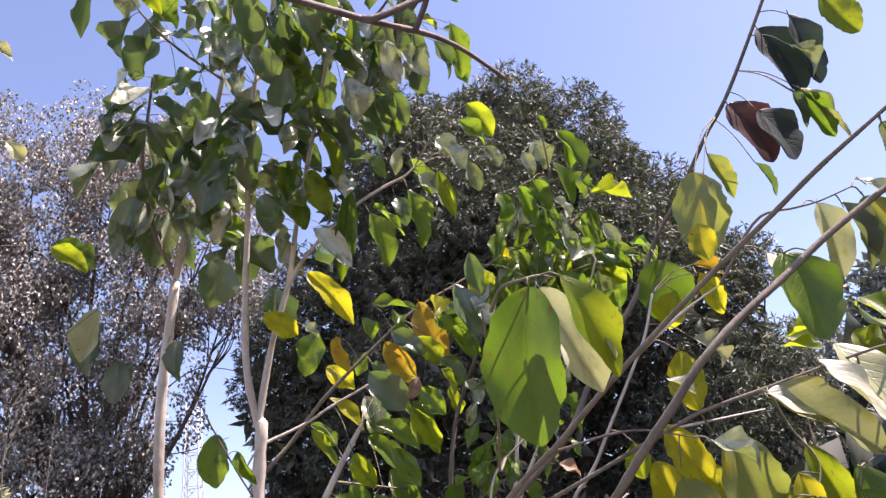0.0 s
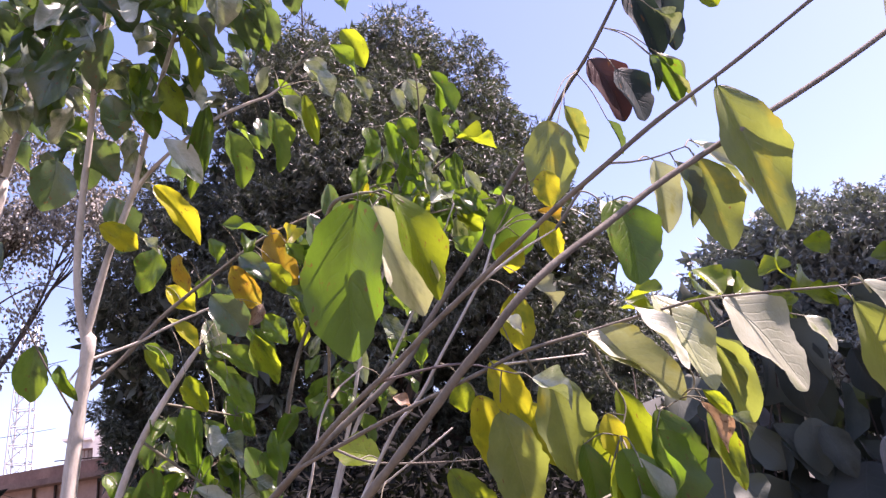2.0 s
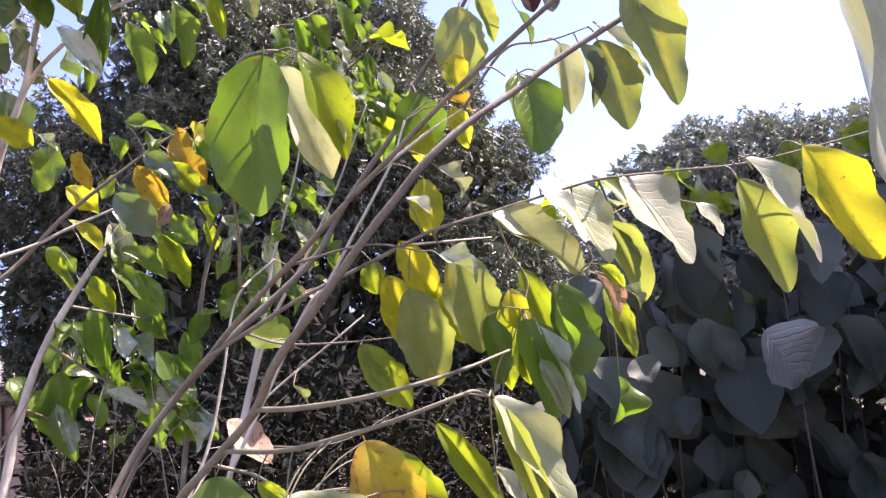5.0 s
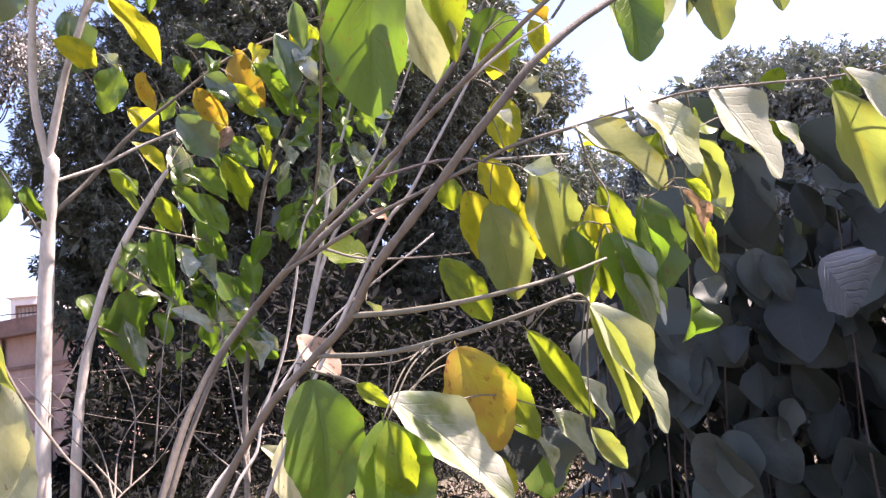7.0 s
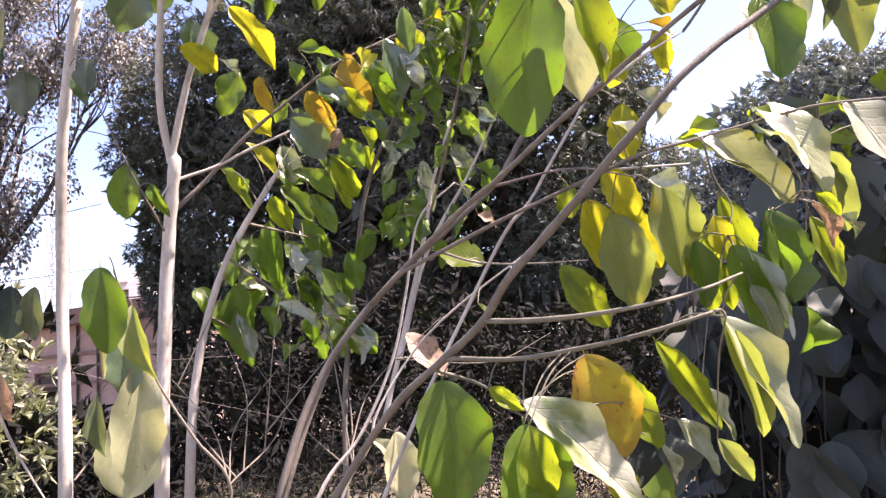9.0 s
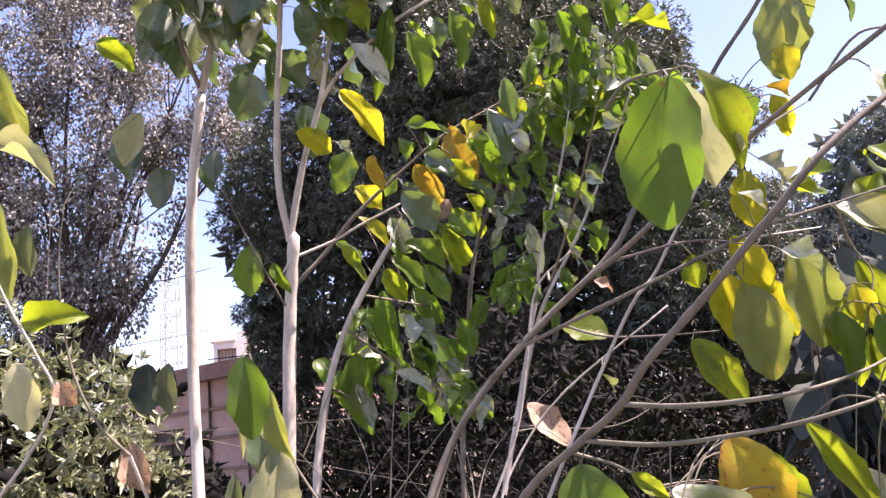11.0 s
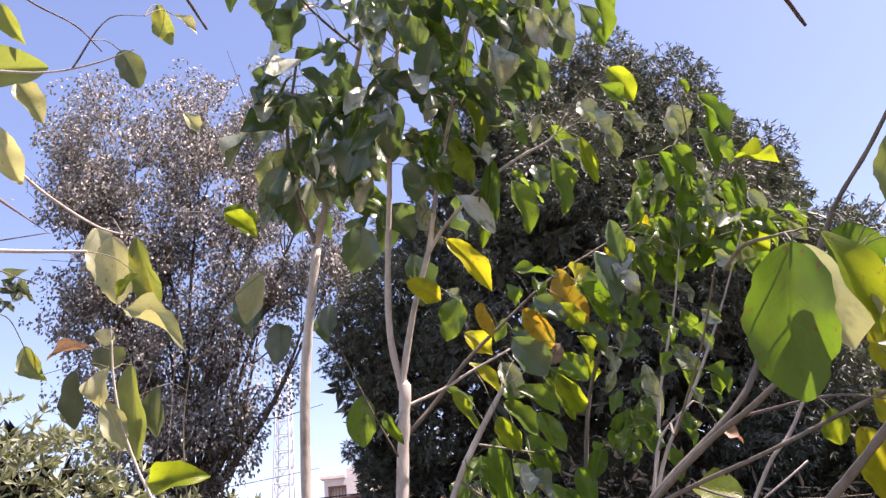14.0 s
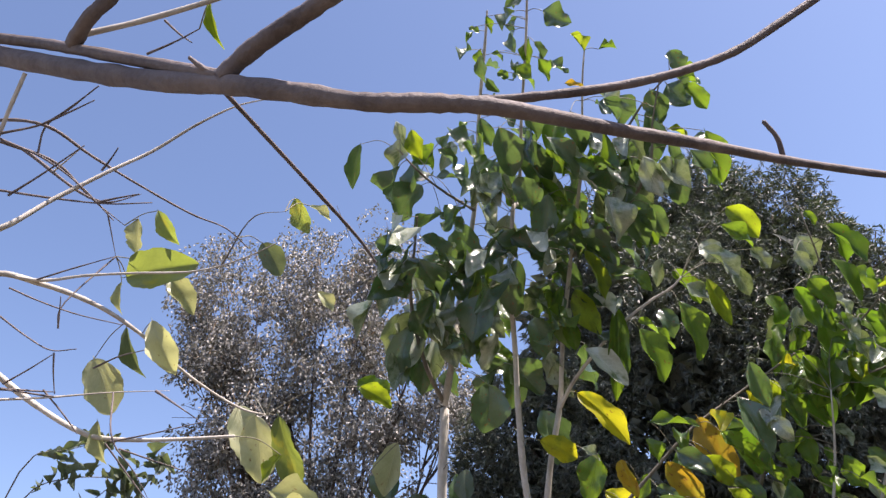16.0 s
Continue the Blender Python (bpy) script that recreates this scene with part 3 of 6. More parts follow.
# how a leaf is cut and bent: widest place, roundness at base and tip, cup, bend, margin wave, twist, hook of the tip, fold at the midrib
LEAF_CUTS = {
    28: (0.50, 0.50, 0.62, 0.20, 0.16, 0.05, -0.10, 0.15, 0.22),
    27: (0.74, 0.72, 0.60, 0.30, 0.10, 0.04, 0.05, 0.10, 0.10),
    30: (0.48, 0.50, 0.62, 0.30, 0.16, 0.05, 0.08, 0.12, 0.14),
    31: (0.50, 0.56, 0.68, 0.20, 0.24, 0.07, -0.15, 0.25, 0.22),
    32: (0.50, 0.74, 0.92, 0.60, 0.45, 0.12, 0.40, 0.50, 0.30),
    33: (0.44, 0.72, 0.98, 0.40, 0.40, 0.08, -0.25, -0.30, 0.30),
    34: (0.48, 0.65, 0.90, 1.20, 0.50, 0.16, 0.45, -0.60, 0.20),
    35: (0.55, 0.70, 0.90, 0.40, 0.40, 0.10, -0.50, 0.40, 0.40),
    36: (0.46, 0.52, 0.68, 0.25, 0.26, 0.07, 0.10, 0.22, 0.12),
    37: (0.50, 0.54, 0.66, 0.10, 0.20, 0.06, 0.12, 0.20, 0.18),
    38: (0.46, 0.56, 0.72, 0.15, 0.26, 0.08, -0.12, 0.18, 0.40),
}


def leaf_mesh(material, k):
    """A broad leaf one unit long and one wide on a short stalk: ovate with a drawn-out tip, folded at the midrib, bent and wavy."""
    if (material.name, k) in LEAF_MESHES:
        return LEAF_MESHES[material.name, k]
    rng = random.Random(k * 17 + 3)
    quilt = 0.020 if k == 26 else 0.008 if k in (30, 31, 36, 37) else 0.0
    rows, cols = (44, 20) if k == 26 else (30, 14) if k >= 20 else (16, 8)
    wild = 8 <= k < 20
    if k in LEAF_CUTS:
        widest, blunt, sharp, cup, bend, wave, turn, hook, crease = LEAF_CUTS[k]
    else:
        widest, blunt, sharp = rng.uniform(0.40, 0.54), rng.uniform(0.50, 0.68), rng.uniform(0.62, 0.88)
        cup = rng.uniform(-0.5, 1.4) if wild else rng.uniform(0.0, 0.7)
        bend = rng.uniform(-0.1, 0.75) if wild else rng.uniform(0.0, 0.35)
        wave = rng.uniform(0.12, 0.27) if wild else rng.uniform(0.04, 0.10)
        turn = rng.uniform(-1.0, 1.0) if wild else rng.uniform(-0.28, 0.28)
        hook = rng.uniform(-0.9, 0.9) if wild else rng.uniform(-0.35, 0.35)
        crease = rng.uniform(0.1, 0.6) if wild else rng.uniform(0.05, 0.35)
    nibble = random.Random(k + 90)
    bites = [(nibble.uniform(0.3, 0.95), nibble.choice((-1, 1)), nibble.uniform(0.06, 0.15), nibble.uniform(0.02, 0.05)) for _ in range(3 if k >= 29 else 1)]
    skew, phase = rng.uniform(-0.08, 0.08), rng.uniform(0, 6.3)
    verts, uvs, faces = [], [], []
    for i in range(rows):
        u = 0.5 - 0.5 * math.cos(math.pi * i / (rows - 1))
        s = u / widest * 0.5 if u < widest else 0.5 + 0.5 * (u - widest) / (1 - widest)
        half = 0.5 * max(0.0, math.sin(math.pi * s)) ** (blunt if u < widest else sharp)
        centre = skew * math.sin(math.pi * u)
        twist = turn * (u - 0.3)
        for j in range(cols + 1):
            v = j / cols * 2 - 1
            edge = half * (1 + 0.045 * math.sin(phase * 3 + u * 17 + (v > 0) * 2.1) + 0.028 * math.sin(phase + u * 41 + (v > 0)))
            for at, flank, depth, reach in bites:
                if v * flank > 0:
                    edge *= 1 - depth * math.exp(-((u - at) / reach) ** 2)
            x = v * edge
            z = crease * abs(x) + cup * x * x + wave * math.sin(phase + u * 9 + v * 1.5) * abs(v) ** 2 * half * 2
            if quilt:
                z += quilt * (abs(math.sin(math.pi * (7 * u - 2.4 * abs(v)))) ** 0.6 + 0.8 * min(1.0, abs(v) * 5)) * half * 2
            xr, zr = x * math.cos(twist) - z * math.sin(twist), x * math.sin(twist) + z * math.cos(twist)
            verts.append((centre + xr, u, zr + bend * u * (0.95 - u) + hook * max(0.0, u - 0.6) ** 2 * 2))
            uvs.append((u, j / cols))
    for i in range(rows - 1):
        for j in range(cols):
            a = i * (cols + 1) + j
            faces.append((a, a + 1, a + cols + 2, a + cols + 1))
    stalk_v, stalk_f = tube([(0, 0.10, -0.004), (0, 0.03, -0.004), (0, -0.02, 0.0), (0, -0.05, 0.004)], 0.010, 0.009, 5, 2)
    at = len(verts)
    verts += [tuple(v) for v in stalk_v]
    uvs += [(0.5, 0.5)] * len(stalk_v)
    faces += [tuple(q + at for q in f) for f in stalk_f]
    me = finish("leaf", verts, faces, material)
    layer = me.uv_layers.new(name="UVMap")
    for loop in me.loops:
        layer.data[loop.index].uv = uvs[loop.vertex_index]
    LEAF_MESHES[material.name, k] = me
    return me


def one_leaf(plant, material, base, tip, width, roll, k):
    """A leaf from its base to its tip; roll turns its face about that line."""
    base, tip = Vector(base), Vector(tip)
    along = tip - base
    length = along.length
    y = along.normalized()
    ref = Vector((0.1, -1.0, 0.25))
    z = (ref - y * ref.dot(y)).normalized()
    x = y.cross(z)
    turn = Matrix((x, y, z)).transposed().to_4x4() @ Matrix.Rotation(radians(roll), 4, "Y")
    ob = new("leaf", leaf_mesh(material, k))
    ob.parent = plant
    near = nearest_wood(plant, base)
    if near is not None and 0.006 < (near - base).length < 0.30:
        sag = (near + base) * 0.5 + Vector((0, 0, 0.12 * (near - base).length))
        limb("petiole", plant, [near, sag, base], 0.0012, 0.0009, DARK_BARK if material is SHADE else GREEN_TWIG, 5, 0.0)
    ob.matrix_local = Matrix.Translation(base - plant.location) @ turn @ Matrix.Diagonal((width, length, length * 0.8, 1))
    return ob


def nearest_wood(plant, point):
    """The nearest point of the plant's stems and twigs."""
    if plant.name not in WOOD:
        return None
    pts = np.vstack(WOOD[plant.name])
    return Vector(pts[np.argmin(((pts - np.array(point)) ** 2).sum(1))].tolist())


LEAF_COUNT = [0]


def length_of(a, b):
    return (Vector(b) - Vector(a)).length


def put_leaves(plant, rows):
    for material, base, tip, width, roll, *shape in rows:
        LEAF_COUNT[0] += 1
        size = length_of(base, tip)
        kind = 20 + LEAF_COUNT[0] % 6 if size > 0.19 else (LEAF_COUNT[0] * 5) % 8 if size > 0.13 else 8 + (LEAF_COUNT[0] * 5) % 12
        one_leaf(plant, material, base, tip, width, roll, shape[0] if shape else kind)


def grown_leaves(plant, line, count, size, materials, seed, reach=0.06, droop=0.9):
    """Leaves that hang from a stem along a line of points, in no strict order."""
    rng = random.Random(seed)
    path = spline(line, 8)
    for i in range(count):
        p = path[min(len(path) - 1, int((i + rng.random()) / count * len(path)))]
        a = rng.uniform(0, 2 * math.pi)
        out = Vector((math.cos(a), math.sin(a), 0))
        base = Vector(p) + out * rng.uniform(0.4, 1.3) * reach
        way = out * rng.uniform(0.2, 0.8) + Vector((0, 0, -droop * rng.uniform(0.5, 1.2)))
        length = size * rng.uniform(0.7, 1.15)
        LEAF_COUNT[0] += 1
        one_leaf(plant, rng.choice(materials), base, base + way.normalized() * length, length * rng.uniform(0.42, 0.58), rng.uniform(-75, 75), 8 + rng.randrange(12))


sapling_a = thing("sapling", (-1.04, 2.13, 0.0), "tall slim sapling with pale grey trunk and hanging green leaves", "sapling", "saplings")
sapling_b = thing("sapling", (-0.79, 2.09, 0.0), "forked sapling with pale bark, green crown and yellowing lower leaves", "sapling", "saplings")
sapling_c = thing("sapling", (-0.75, 2.30, 0.0), "leaning sapling with broken pale trunk and leafy side shoots", "sapling", "saplings")
sapling_d = thing("sapling", (-0.25, 2.42, 0.0), "bushy sapling with slender stems and small bright leaves", "sapling", "saplings")
shrub = thing("shrub", (-0.21, 1.51, 0.0), "many-stemmed shrub with big lime, yellow and pale leaves", "shrub")
undershoots = thing("dry_shoots", (-0.45, 2.0, 0.0), "tangle of thin leafless pale shoots between the saplings", "shoots")
overhead = thing("bare_tree", (-1.0, 0.35, 0.0), "purple-brown bare branch reaching overhead with thin spurs", "tree")
leftbush = thing("thin_shrub", (-2.3, 1.6, 0.0), "nearly leafless shrub with pale twigs and few faded leaves", "shrub")

# ---- stems, twigs and leaves at their places ----
limb("trunk", sapling_a, [(-0.810, 2.321, -0.050), (-0.775, 2.299, 1.171), (-0.781, 2.284, 1.755), (-0.754, 2.200, 2.119), (-0.693, 2.119, 2.469)], 0.0190, 0.0140, PALE_BARK, seed=0)
limb("stem", sapling_a, [(-0.691, 2.114, 2.482), (-0.616, 2.016, 2.642), (-0.595, 2.030, 2.772), (-0.470, 1.861, 3.049), (-0.400, 1.697, 3.246), (-0.334, 1.558, 3.385), (-0.304, 1.487, 3.448)], 0.0120, 0.0030, PALE_BARK, seed=1)
limb("branch", sapling_a, [(-0.691, 2.114, 2.482), (-0.713, 1.996, 2.577), (-0.709, 1.868, 2.735), (-0.659, 1.769, 2.849), (-0.629, 1.708, 2.907)], 0.0080, 0.0030, GREY_BARK, seed=2)
limb("branch", sapling_a, [(-0.446, 1.764, 2.908), (-0.495, 1.683, 2.911), (-0.557, 1.628, 2.953), (-0.594, 1.534, 2.965), (-0.613, 1.504, 2.989)], 0.0050, 0.0020, GREY_BARK, seed=3)
limb("trunk", sapling_b, [(-0.510, 2.192, -0.050), (-0.502, 2.160, 1.158), (-0.473, 2.150, 1.765), (-0.440, 2.089, 2.008)], 0.0210, 0.0170, PALE_BARK, seed=4)
limb("stem", sapling_b, [(-0.452, 2.093, 1.997), (-0.468, 2.045, 2.148), (-0.448, 1.965, 2.356), (-0.428, 1.917, 2.494), (-0.395, 1.810, 2.689), (-0.344, 1.701, 2.857), (-0.332, 1.776, 2.931), (-0.269, 1.622, 3.117), (-0.206, 1.467, 3.268), (-0.162, 1.330, 3.381)], 0.0110, 0.0030, PALE_BARK, seed=5)
limb("stem", sapling_b, [(-0.452, 2.093, 1.997), (-0.426, 2.067, 2.100), (-0.389, 2.029, 2.221), (-0.332, 1.993, 2.373), (-0.291, 1.928, 2.519), (-0.215, 1.814, 2.727), (-0.135, 1.681, 2.916), (-0.132, 1.752, 2.962), (-0.074, 1.572, 3.163), (-0.050, 1.511, 3.220)], 0.0110, 0.0020, PALE_BARK, seed=6)
limb("branch", sapling_b, [(-0.449, 2.146, 1.865), (-0.363, 2.138, 1.963), (-0.269, 2.104, 2.056), (-0.126, 2.077, 2.168), (0.007, 2.062, 2.265), (0.130, 2.085, 2.335), (0.327, 2.078, 2.428)], 0.0070, 0.0030, GREY_BARK, seed=7)
limb("branch", sapling_b, [(-0.437, 2.128, 1.954), (-0.329, 2.124, 1.997), (-0.260, 2.113, 2.029), (-0.135, 2.097, 2.080)], 0.0050, 0.0030, PALE_BARK, seed=8)
limb("branch", sapling_b, [(-0.357, 1.994, 2.359), (-0.281, 1.931, 2.402), (-0.137, 1.845, 2.493), (-0.036, 1.823, 2.542), (0.027, 1.811, 2.563), (0.056, 1.800, 2.581)], 0.0060, 0.0030, PALE_BARK, seed=9)
limb("branch", sapling_b, [(-0.453, 2.129, 1.810), (-0.532, 2.037, 1.941), (-0.599, 1.917, 2.119)], 0.0030, 0.0015, GREY_BARK, seed=10)
limb("branch", sapling_b, [(-0.623, 2.001, 1.746), (-0.546, 2.000, 1.860), (-0.469, 2.051, 1.934), (-0.439, 2.099, 1.967)], 0.0020, 0.0040, PALE_BARK, seed=11)
limb("branch", sapling_b, [(-0.192, 1.812, 2.735), (-0.051, 1.732, 2.780), (0.042, 1.623, 2.841), (0.068, 1.558, 2.918), (0.109, 1.481, 2.998)], 0.0060, 0.0020, GREY_BARK, seed=12)
limb("branch", sapling_b, [(-0.110, 1.750, 2.969), (-0.005, 1.660, 2.991), (0.074, 1.603, 3.044), (0.153, 1.555, 3.079)], 0.0050, 0.0020, GREY_BARK, seed=13)
limb("trunk", sapling_c, [(-0.494, 2.398, -0.050), (-0.447, 2.249, 1.142), (-0.418, 2.249, 1.459), (-0.337, 2.197, 1.719), (-0.202, 2.125, 1.931), (-0.172, 2.116, 1.972)], 0.0160, 0.0060, PALE_BARK, seed=14)
limb("branch", sapling_c, [(-0.328, 2.369, 1.794), (-0.217, 2.325, 1.800), (-0.122, 2.348, 1.661), (-0.093, 2.306, 1.570)], 0.0050, 0.0020, GREEN_TWIG, seed=15)
limb("branch", sapling_c, [(-0.253, 2.352, 1.912), (-0.144, 2.312, 1.883), (-0.064, 2.326, 1.812)], 0.0040, 0.0020, GREEN_TWIG, seed=16)
limb("branch", sapling_c, [(-0.393, 2.385, 1.611), (-0.305, 2.340, 1.653), (-0.277, 2.352, 1.534)], 0.0040, 0.0020, GREEN_TWIG, seed=17)
limb("trunk", sapling_d, [(-0.006, 2.410, -0.050), (-0.019, 2.404, 1.249), (0.021, 2.402, 1.589), (0.090, 2.333, 1.983), (0.171, 2.302, 2.158), (0.274, 2.230, 2.344), (0.421, 2.149, 2.485), (0.472, 2.065, 2.634), (0.455, 1.963, 2.808)], 0.0090, 0.0020, GREY_BARK, seed=18)
limb("stem", sapling_d, [(0.079, 2.198, 1.254), (0.169, 2.189, 1.562), (0.228, 2.153, 1.783), (0.257, 2.119, 1.924), (0.324, 2.043, 2.132), (0.355, 1.981, 2.273)], 0.0080, 0.0020, PALE_BARK, seed=19)
limb("stem", sapling_d, [(0.138, 2.198, 1.436), (0.234, 2.161, 1.735), (0.353, 2.098, 1.933), (0.441, 2.024, 2.107), (0.520, 1.923, 2.297)], 0.0070, 0.0020, PALE_BARK, seed=20)
limb("branch", sapling_d, [(0.420, 2.153, 2.473), (0.508, 2.073, 2.480), (0.585, 1.978, 2.515), (0.648, 1.958, 2.514)], 0.0040, 0.0015, GREY_BARK, seed=21)
limb("branch", sapling_d, [(0.387, 2.185, 2.414), (0.481, 2.086, 2.339), (0.597, 2.050, 2.354), (0.669, 2.025, 2.361)], 0.0040, 0.0015, GREY_BARK, seed=22)
limb("stem", shrub, [(-0.469, 1.566, -0.050), (-0.355, 1.573, 0.603), (-0.093, 1.598, 1.194), (-0.022, 1.604, 1.275), (0.057, 1.603, 1.428), (0.093, 1.592, 1.565), (0.129, 1.564, 1.714), (0.202, 1.537, 1.778)], 0.0048, 0.0018, PALE_BARK, seed=26)
limb("stem", shrub, [(-0.342, 1.516, -0.050), (-0.254, 1.523, 0.604), (-0.051, 1.547, 1.197), (-0.003, 1.552, 1.266), (0.012, 1.555, 1.319), (0.121, 1.545, 1.467), (0.347, 1.424, 1.632)], 0.0042, 0.0018, PALE_BARK, seed=27)
limb("twig", shrub, [(0.094, 0.796, 1.781), (0.102, 0.740, 1.784), (0.117, 0.699, 1.774), (0.135, 0.697, 1.776), (0.152, 0.716, 1.780)], 0.0025, 0.0015, GREEN_TWIG, seed=39)
limb("twig", shrub, [(0.126, 1.393, 1.697), (0.116, 1.182, 1.727), (0.098, 0.970, 1.747), (0.084, 0.795, 1.783)], 0.0030, 0.0022, GREEN_TWIG, seed=40)
limb("twig", undershoots, [(-0.017, 1.995, 1.163), (-0.065, 2.105, 1.569), (-0.074, 2.195, 1.674)], 0.0024, 0.0012, GREY_BARK, seed=41)
limb("twig", undershoots, [(-0.316, 1.985, 1.164), (-0.196, 2.106, 1.281), (-0.155, 2.201, 1.614)], 0.0024, 0.0012, GREY_BARK, seed=42)
limb("twig", undershoots, [(-0.206, 2.004, 1.260), (-0.191, 2.103, 1.576), (-0.151, 2.188, 1.724)], 0.0024, 0.0012, GREY_BARK, seed=43)
limb("twig", undershoots, [(0.036, 1.985, 1.119), (-0.015, 2.109, 1.355), (-0.051, 2.210, 1.481)], 0.0024, 0.0012, GREY_BARK, seed=44)
limb("twig", undershoots, [(-0.250, 1.990, 1.157), (-0.279, 2.104, 1.374), (-0.342, 2.195, 1.530)], 0.0024, 0.0012, GREY_BARK, seed=45)
limb("twig", undershoots, [(-0.084, 2.003, 1.223), (0.046, 2.106, 1.365), (0.273, 2.174, 1.555)], 0.0024, 0.0012, GREY_BARK, seed=46)
limb("twig", undershoots, [(-0.192, 2.005, 1.273), (-0.070, 2.111, 1.448), (0.099, 2.194, 1.599)], 0.0024, 0.0012, GREY_BARK, seed=47)
limb("twig", undershoots, [(-0.381, 1.978, 1.172), (-0.309, 2.098, 1.291), (-0.193, 2.210, 1.444)], 0.0024, 0.0012, GREY_BARK, seed=48)
limb("twig", undershoots, [(-0.303, 1.982, 1.137), (-0.365, 2.092, 1.295), (-0.517, 2.171, 1.480)], 0.0024, 0.0012, GREY_BARK, seed=49)
limb("twig", undershoots, [(-0.075, 1.989, 1.115), (-0.137, 2.108, 1.276), (-0.269, 2.205, 1.464)], 0.0024, 0.0012, GREY_BARK, seed=50)
limb("twig", undershoots, [(-0.429, 1.983, 1.497), (-0.400, 2.082, 1.587), (-0.322, 2.183, 1.684)], 0.0024, 0.0012, GREY_BARK, seed=51)
limb("twig", undershoots, [(0.233, 1.983, 1.348), (0.377, 2.057, 1.410), (0.559, 2.109, 1.477)], 0.0024, 0.0012, GREY_BARK, seed=52)
limb("twig", undershoots, [(-0.647, 1.925, 1.214), (-0.590, 2.052, 1.316), (-0.518, 2.172, 1.435)], 0.0024, 0.0012, GREY_BARK, seed=53)
limb("twig", undershoots, [(-0.302, 1.988, 1.176), (-0.407, 2.087, 1.299), (-0.558, 2.162, 1.482)], 0.0024, 0.0012, GREY_BARK, seed=54)
limb("twig", leftbush, [(-1.214, 0.805, 2.617), (-1.149, 0.886, 2.606), (-1.118, 0.958, 2.565), (-1.079, 1.025, 2.530)], 0.0040, 0.0015, PURPLE_BARK, seed=74)
limb("twig", leftbush, [(-1.189, 0.820, 2.477), (-1.101, 0.885, 2.499), (-1.054, 0.919, 2.507), (-0.991, 0.948, 2.529)], 0.0040, 0.0010, PURPLE_BARK, seed=77)
limb("twig", leftbush, [(-1.171, 0.825, 2.489), (-1.107, 0.833, 2.543), (-1.050, 0.841, 2.585)], 0.0020, 0.0010, PALE_BARK, seed=78)
limb("twig", leftbush, [(-1.292, 0.966, 2.162), (-1.198, 1.045, 2.181), (-1.105, 1.111, 2.200), (-1.020, 1.166, 2.209)], 0.0030, 0.0010, PALE_BARK, seed=79)
limb("twig", leftbush, [(-1.177, 1.020, 2.252), (-1.205, 1.009, 2.229), (-1.251, 0.992, 2.187)], 0.0020, 0.0030, PURPLE_BARK, seed=80)
limb("twig", leftbush, [(-1.262, 0.959, 2.324), (-1.225, 1.010, 2.305), (-1.205, 1.051, 2.272), (-1.212, 1.083, 2.210)], 0.0030, 0.0015, PURPLE_BARK, seed=81)
limb("twig", leftbush, [(-1.008, 1.115, 2.089), (-0.973, 1.130, 2.104), (-0.929, 1.150, 2.119)], 0.0030, 0.0010, PURPLE_BARK, seed=82)
limb("twig", leftbush, [(-1.063, 1.078, 2.085), (-1.037, 1.120, 2.033), (-1.021, 1.149, 1.989)], 0.0020, 0.0010, PURPLE_BARK, seed=83)
limb("twig", leftbush, [(-1.223, 0.997, 2.418), (-1.167, 1.023, 2.447), (-1.107, 1.050, 2.476)], 0.0020, 0.0010, PURPLE_BARK, seed=84)
limb("twig", leftbush, [(-1.145, 0.832, 2.656), (-1.094, 0.835, 2.696), (-1.047, 0.831, 2.731)], 0.0025, 0.0010, PURPLE_BARK, seed=85)
limb("twig", leftbush, [(-1.145, 0.968, 2.363), (-1.156, 0.986, 2.326), (-1.164, 0.999, 2.298)], 0.0020, 0.0010, PURPLE_BARK, seed=86)
limb("twig", leftbush, [(-0.757, 1.704, 1.456), (-0.811, 1.684, 1.522), (-0.853, 1.660, 1.623), (-0.871, 1.639, 1.741), (-0.870, 1.611, 1.871), (-0.850, 1.587, 1.988)], 0.0040, 0.0015, GREEN_TWIG, seed=87)
limb("twig", leftbush, [(-0.787, 1.783, 1.418), (-0.725, 1.803, 1.295), (-0.660, 1.813, 1.171)], 0.0040, 0.0030, PALE_BARK, seed=88)
limb("stem", shrub, [(-0.354, 1.524, -0.050), (-0.301, 1.531, 0.608), (-0.169, 1.550, 1.215), (-0.084, 1.563, 1.412), (0.060, 1.520, 1.580), (0.274, 1.451, 1.761), (0.320, 1.435, 1.833), (0.375, 1.403, 1.907), (0.428, 1.362, 1.973), (0.474, 1.305, 2.060), (0.525, 1.239, 2.128), (0.565, 1.166, 2.192), (0.585, 1.097, 2.218), (0.640, 1.000, 2.320), (0.690, 0.920, 2.420)], 0.0082, 0.0024, GREY_BARK, seed=22)
limb("stem", shrub, [(-0.372, 1.528, -0.050), (-0.309, 1.555, 0.603), (-0.161, 1.610, 1.206), (-0.046, 1.614, 1.465), (0.065, 1.442, 1.583), (0.157, 1.296, 1.665), (0.204, 1.189, 1.695), (0.261, 1.083, 1.740), (0.312, 0.991, 1.776), (0.367, 0.861, 1.811), (0.420, 0.769, 1.842), (0.467, 0.725, 1.873), (0.552, 0.671, 1.923), (0.700, 0.580, 2.020)], 0.0064, 0.0022, GREY_BARK, seed=23)
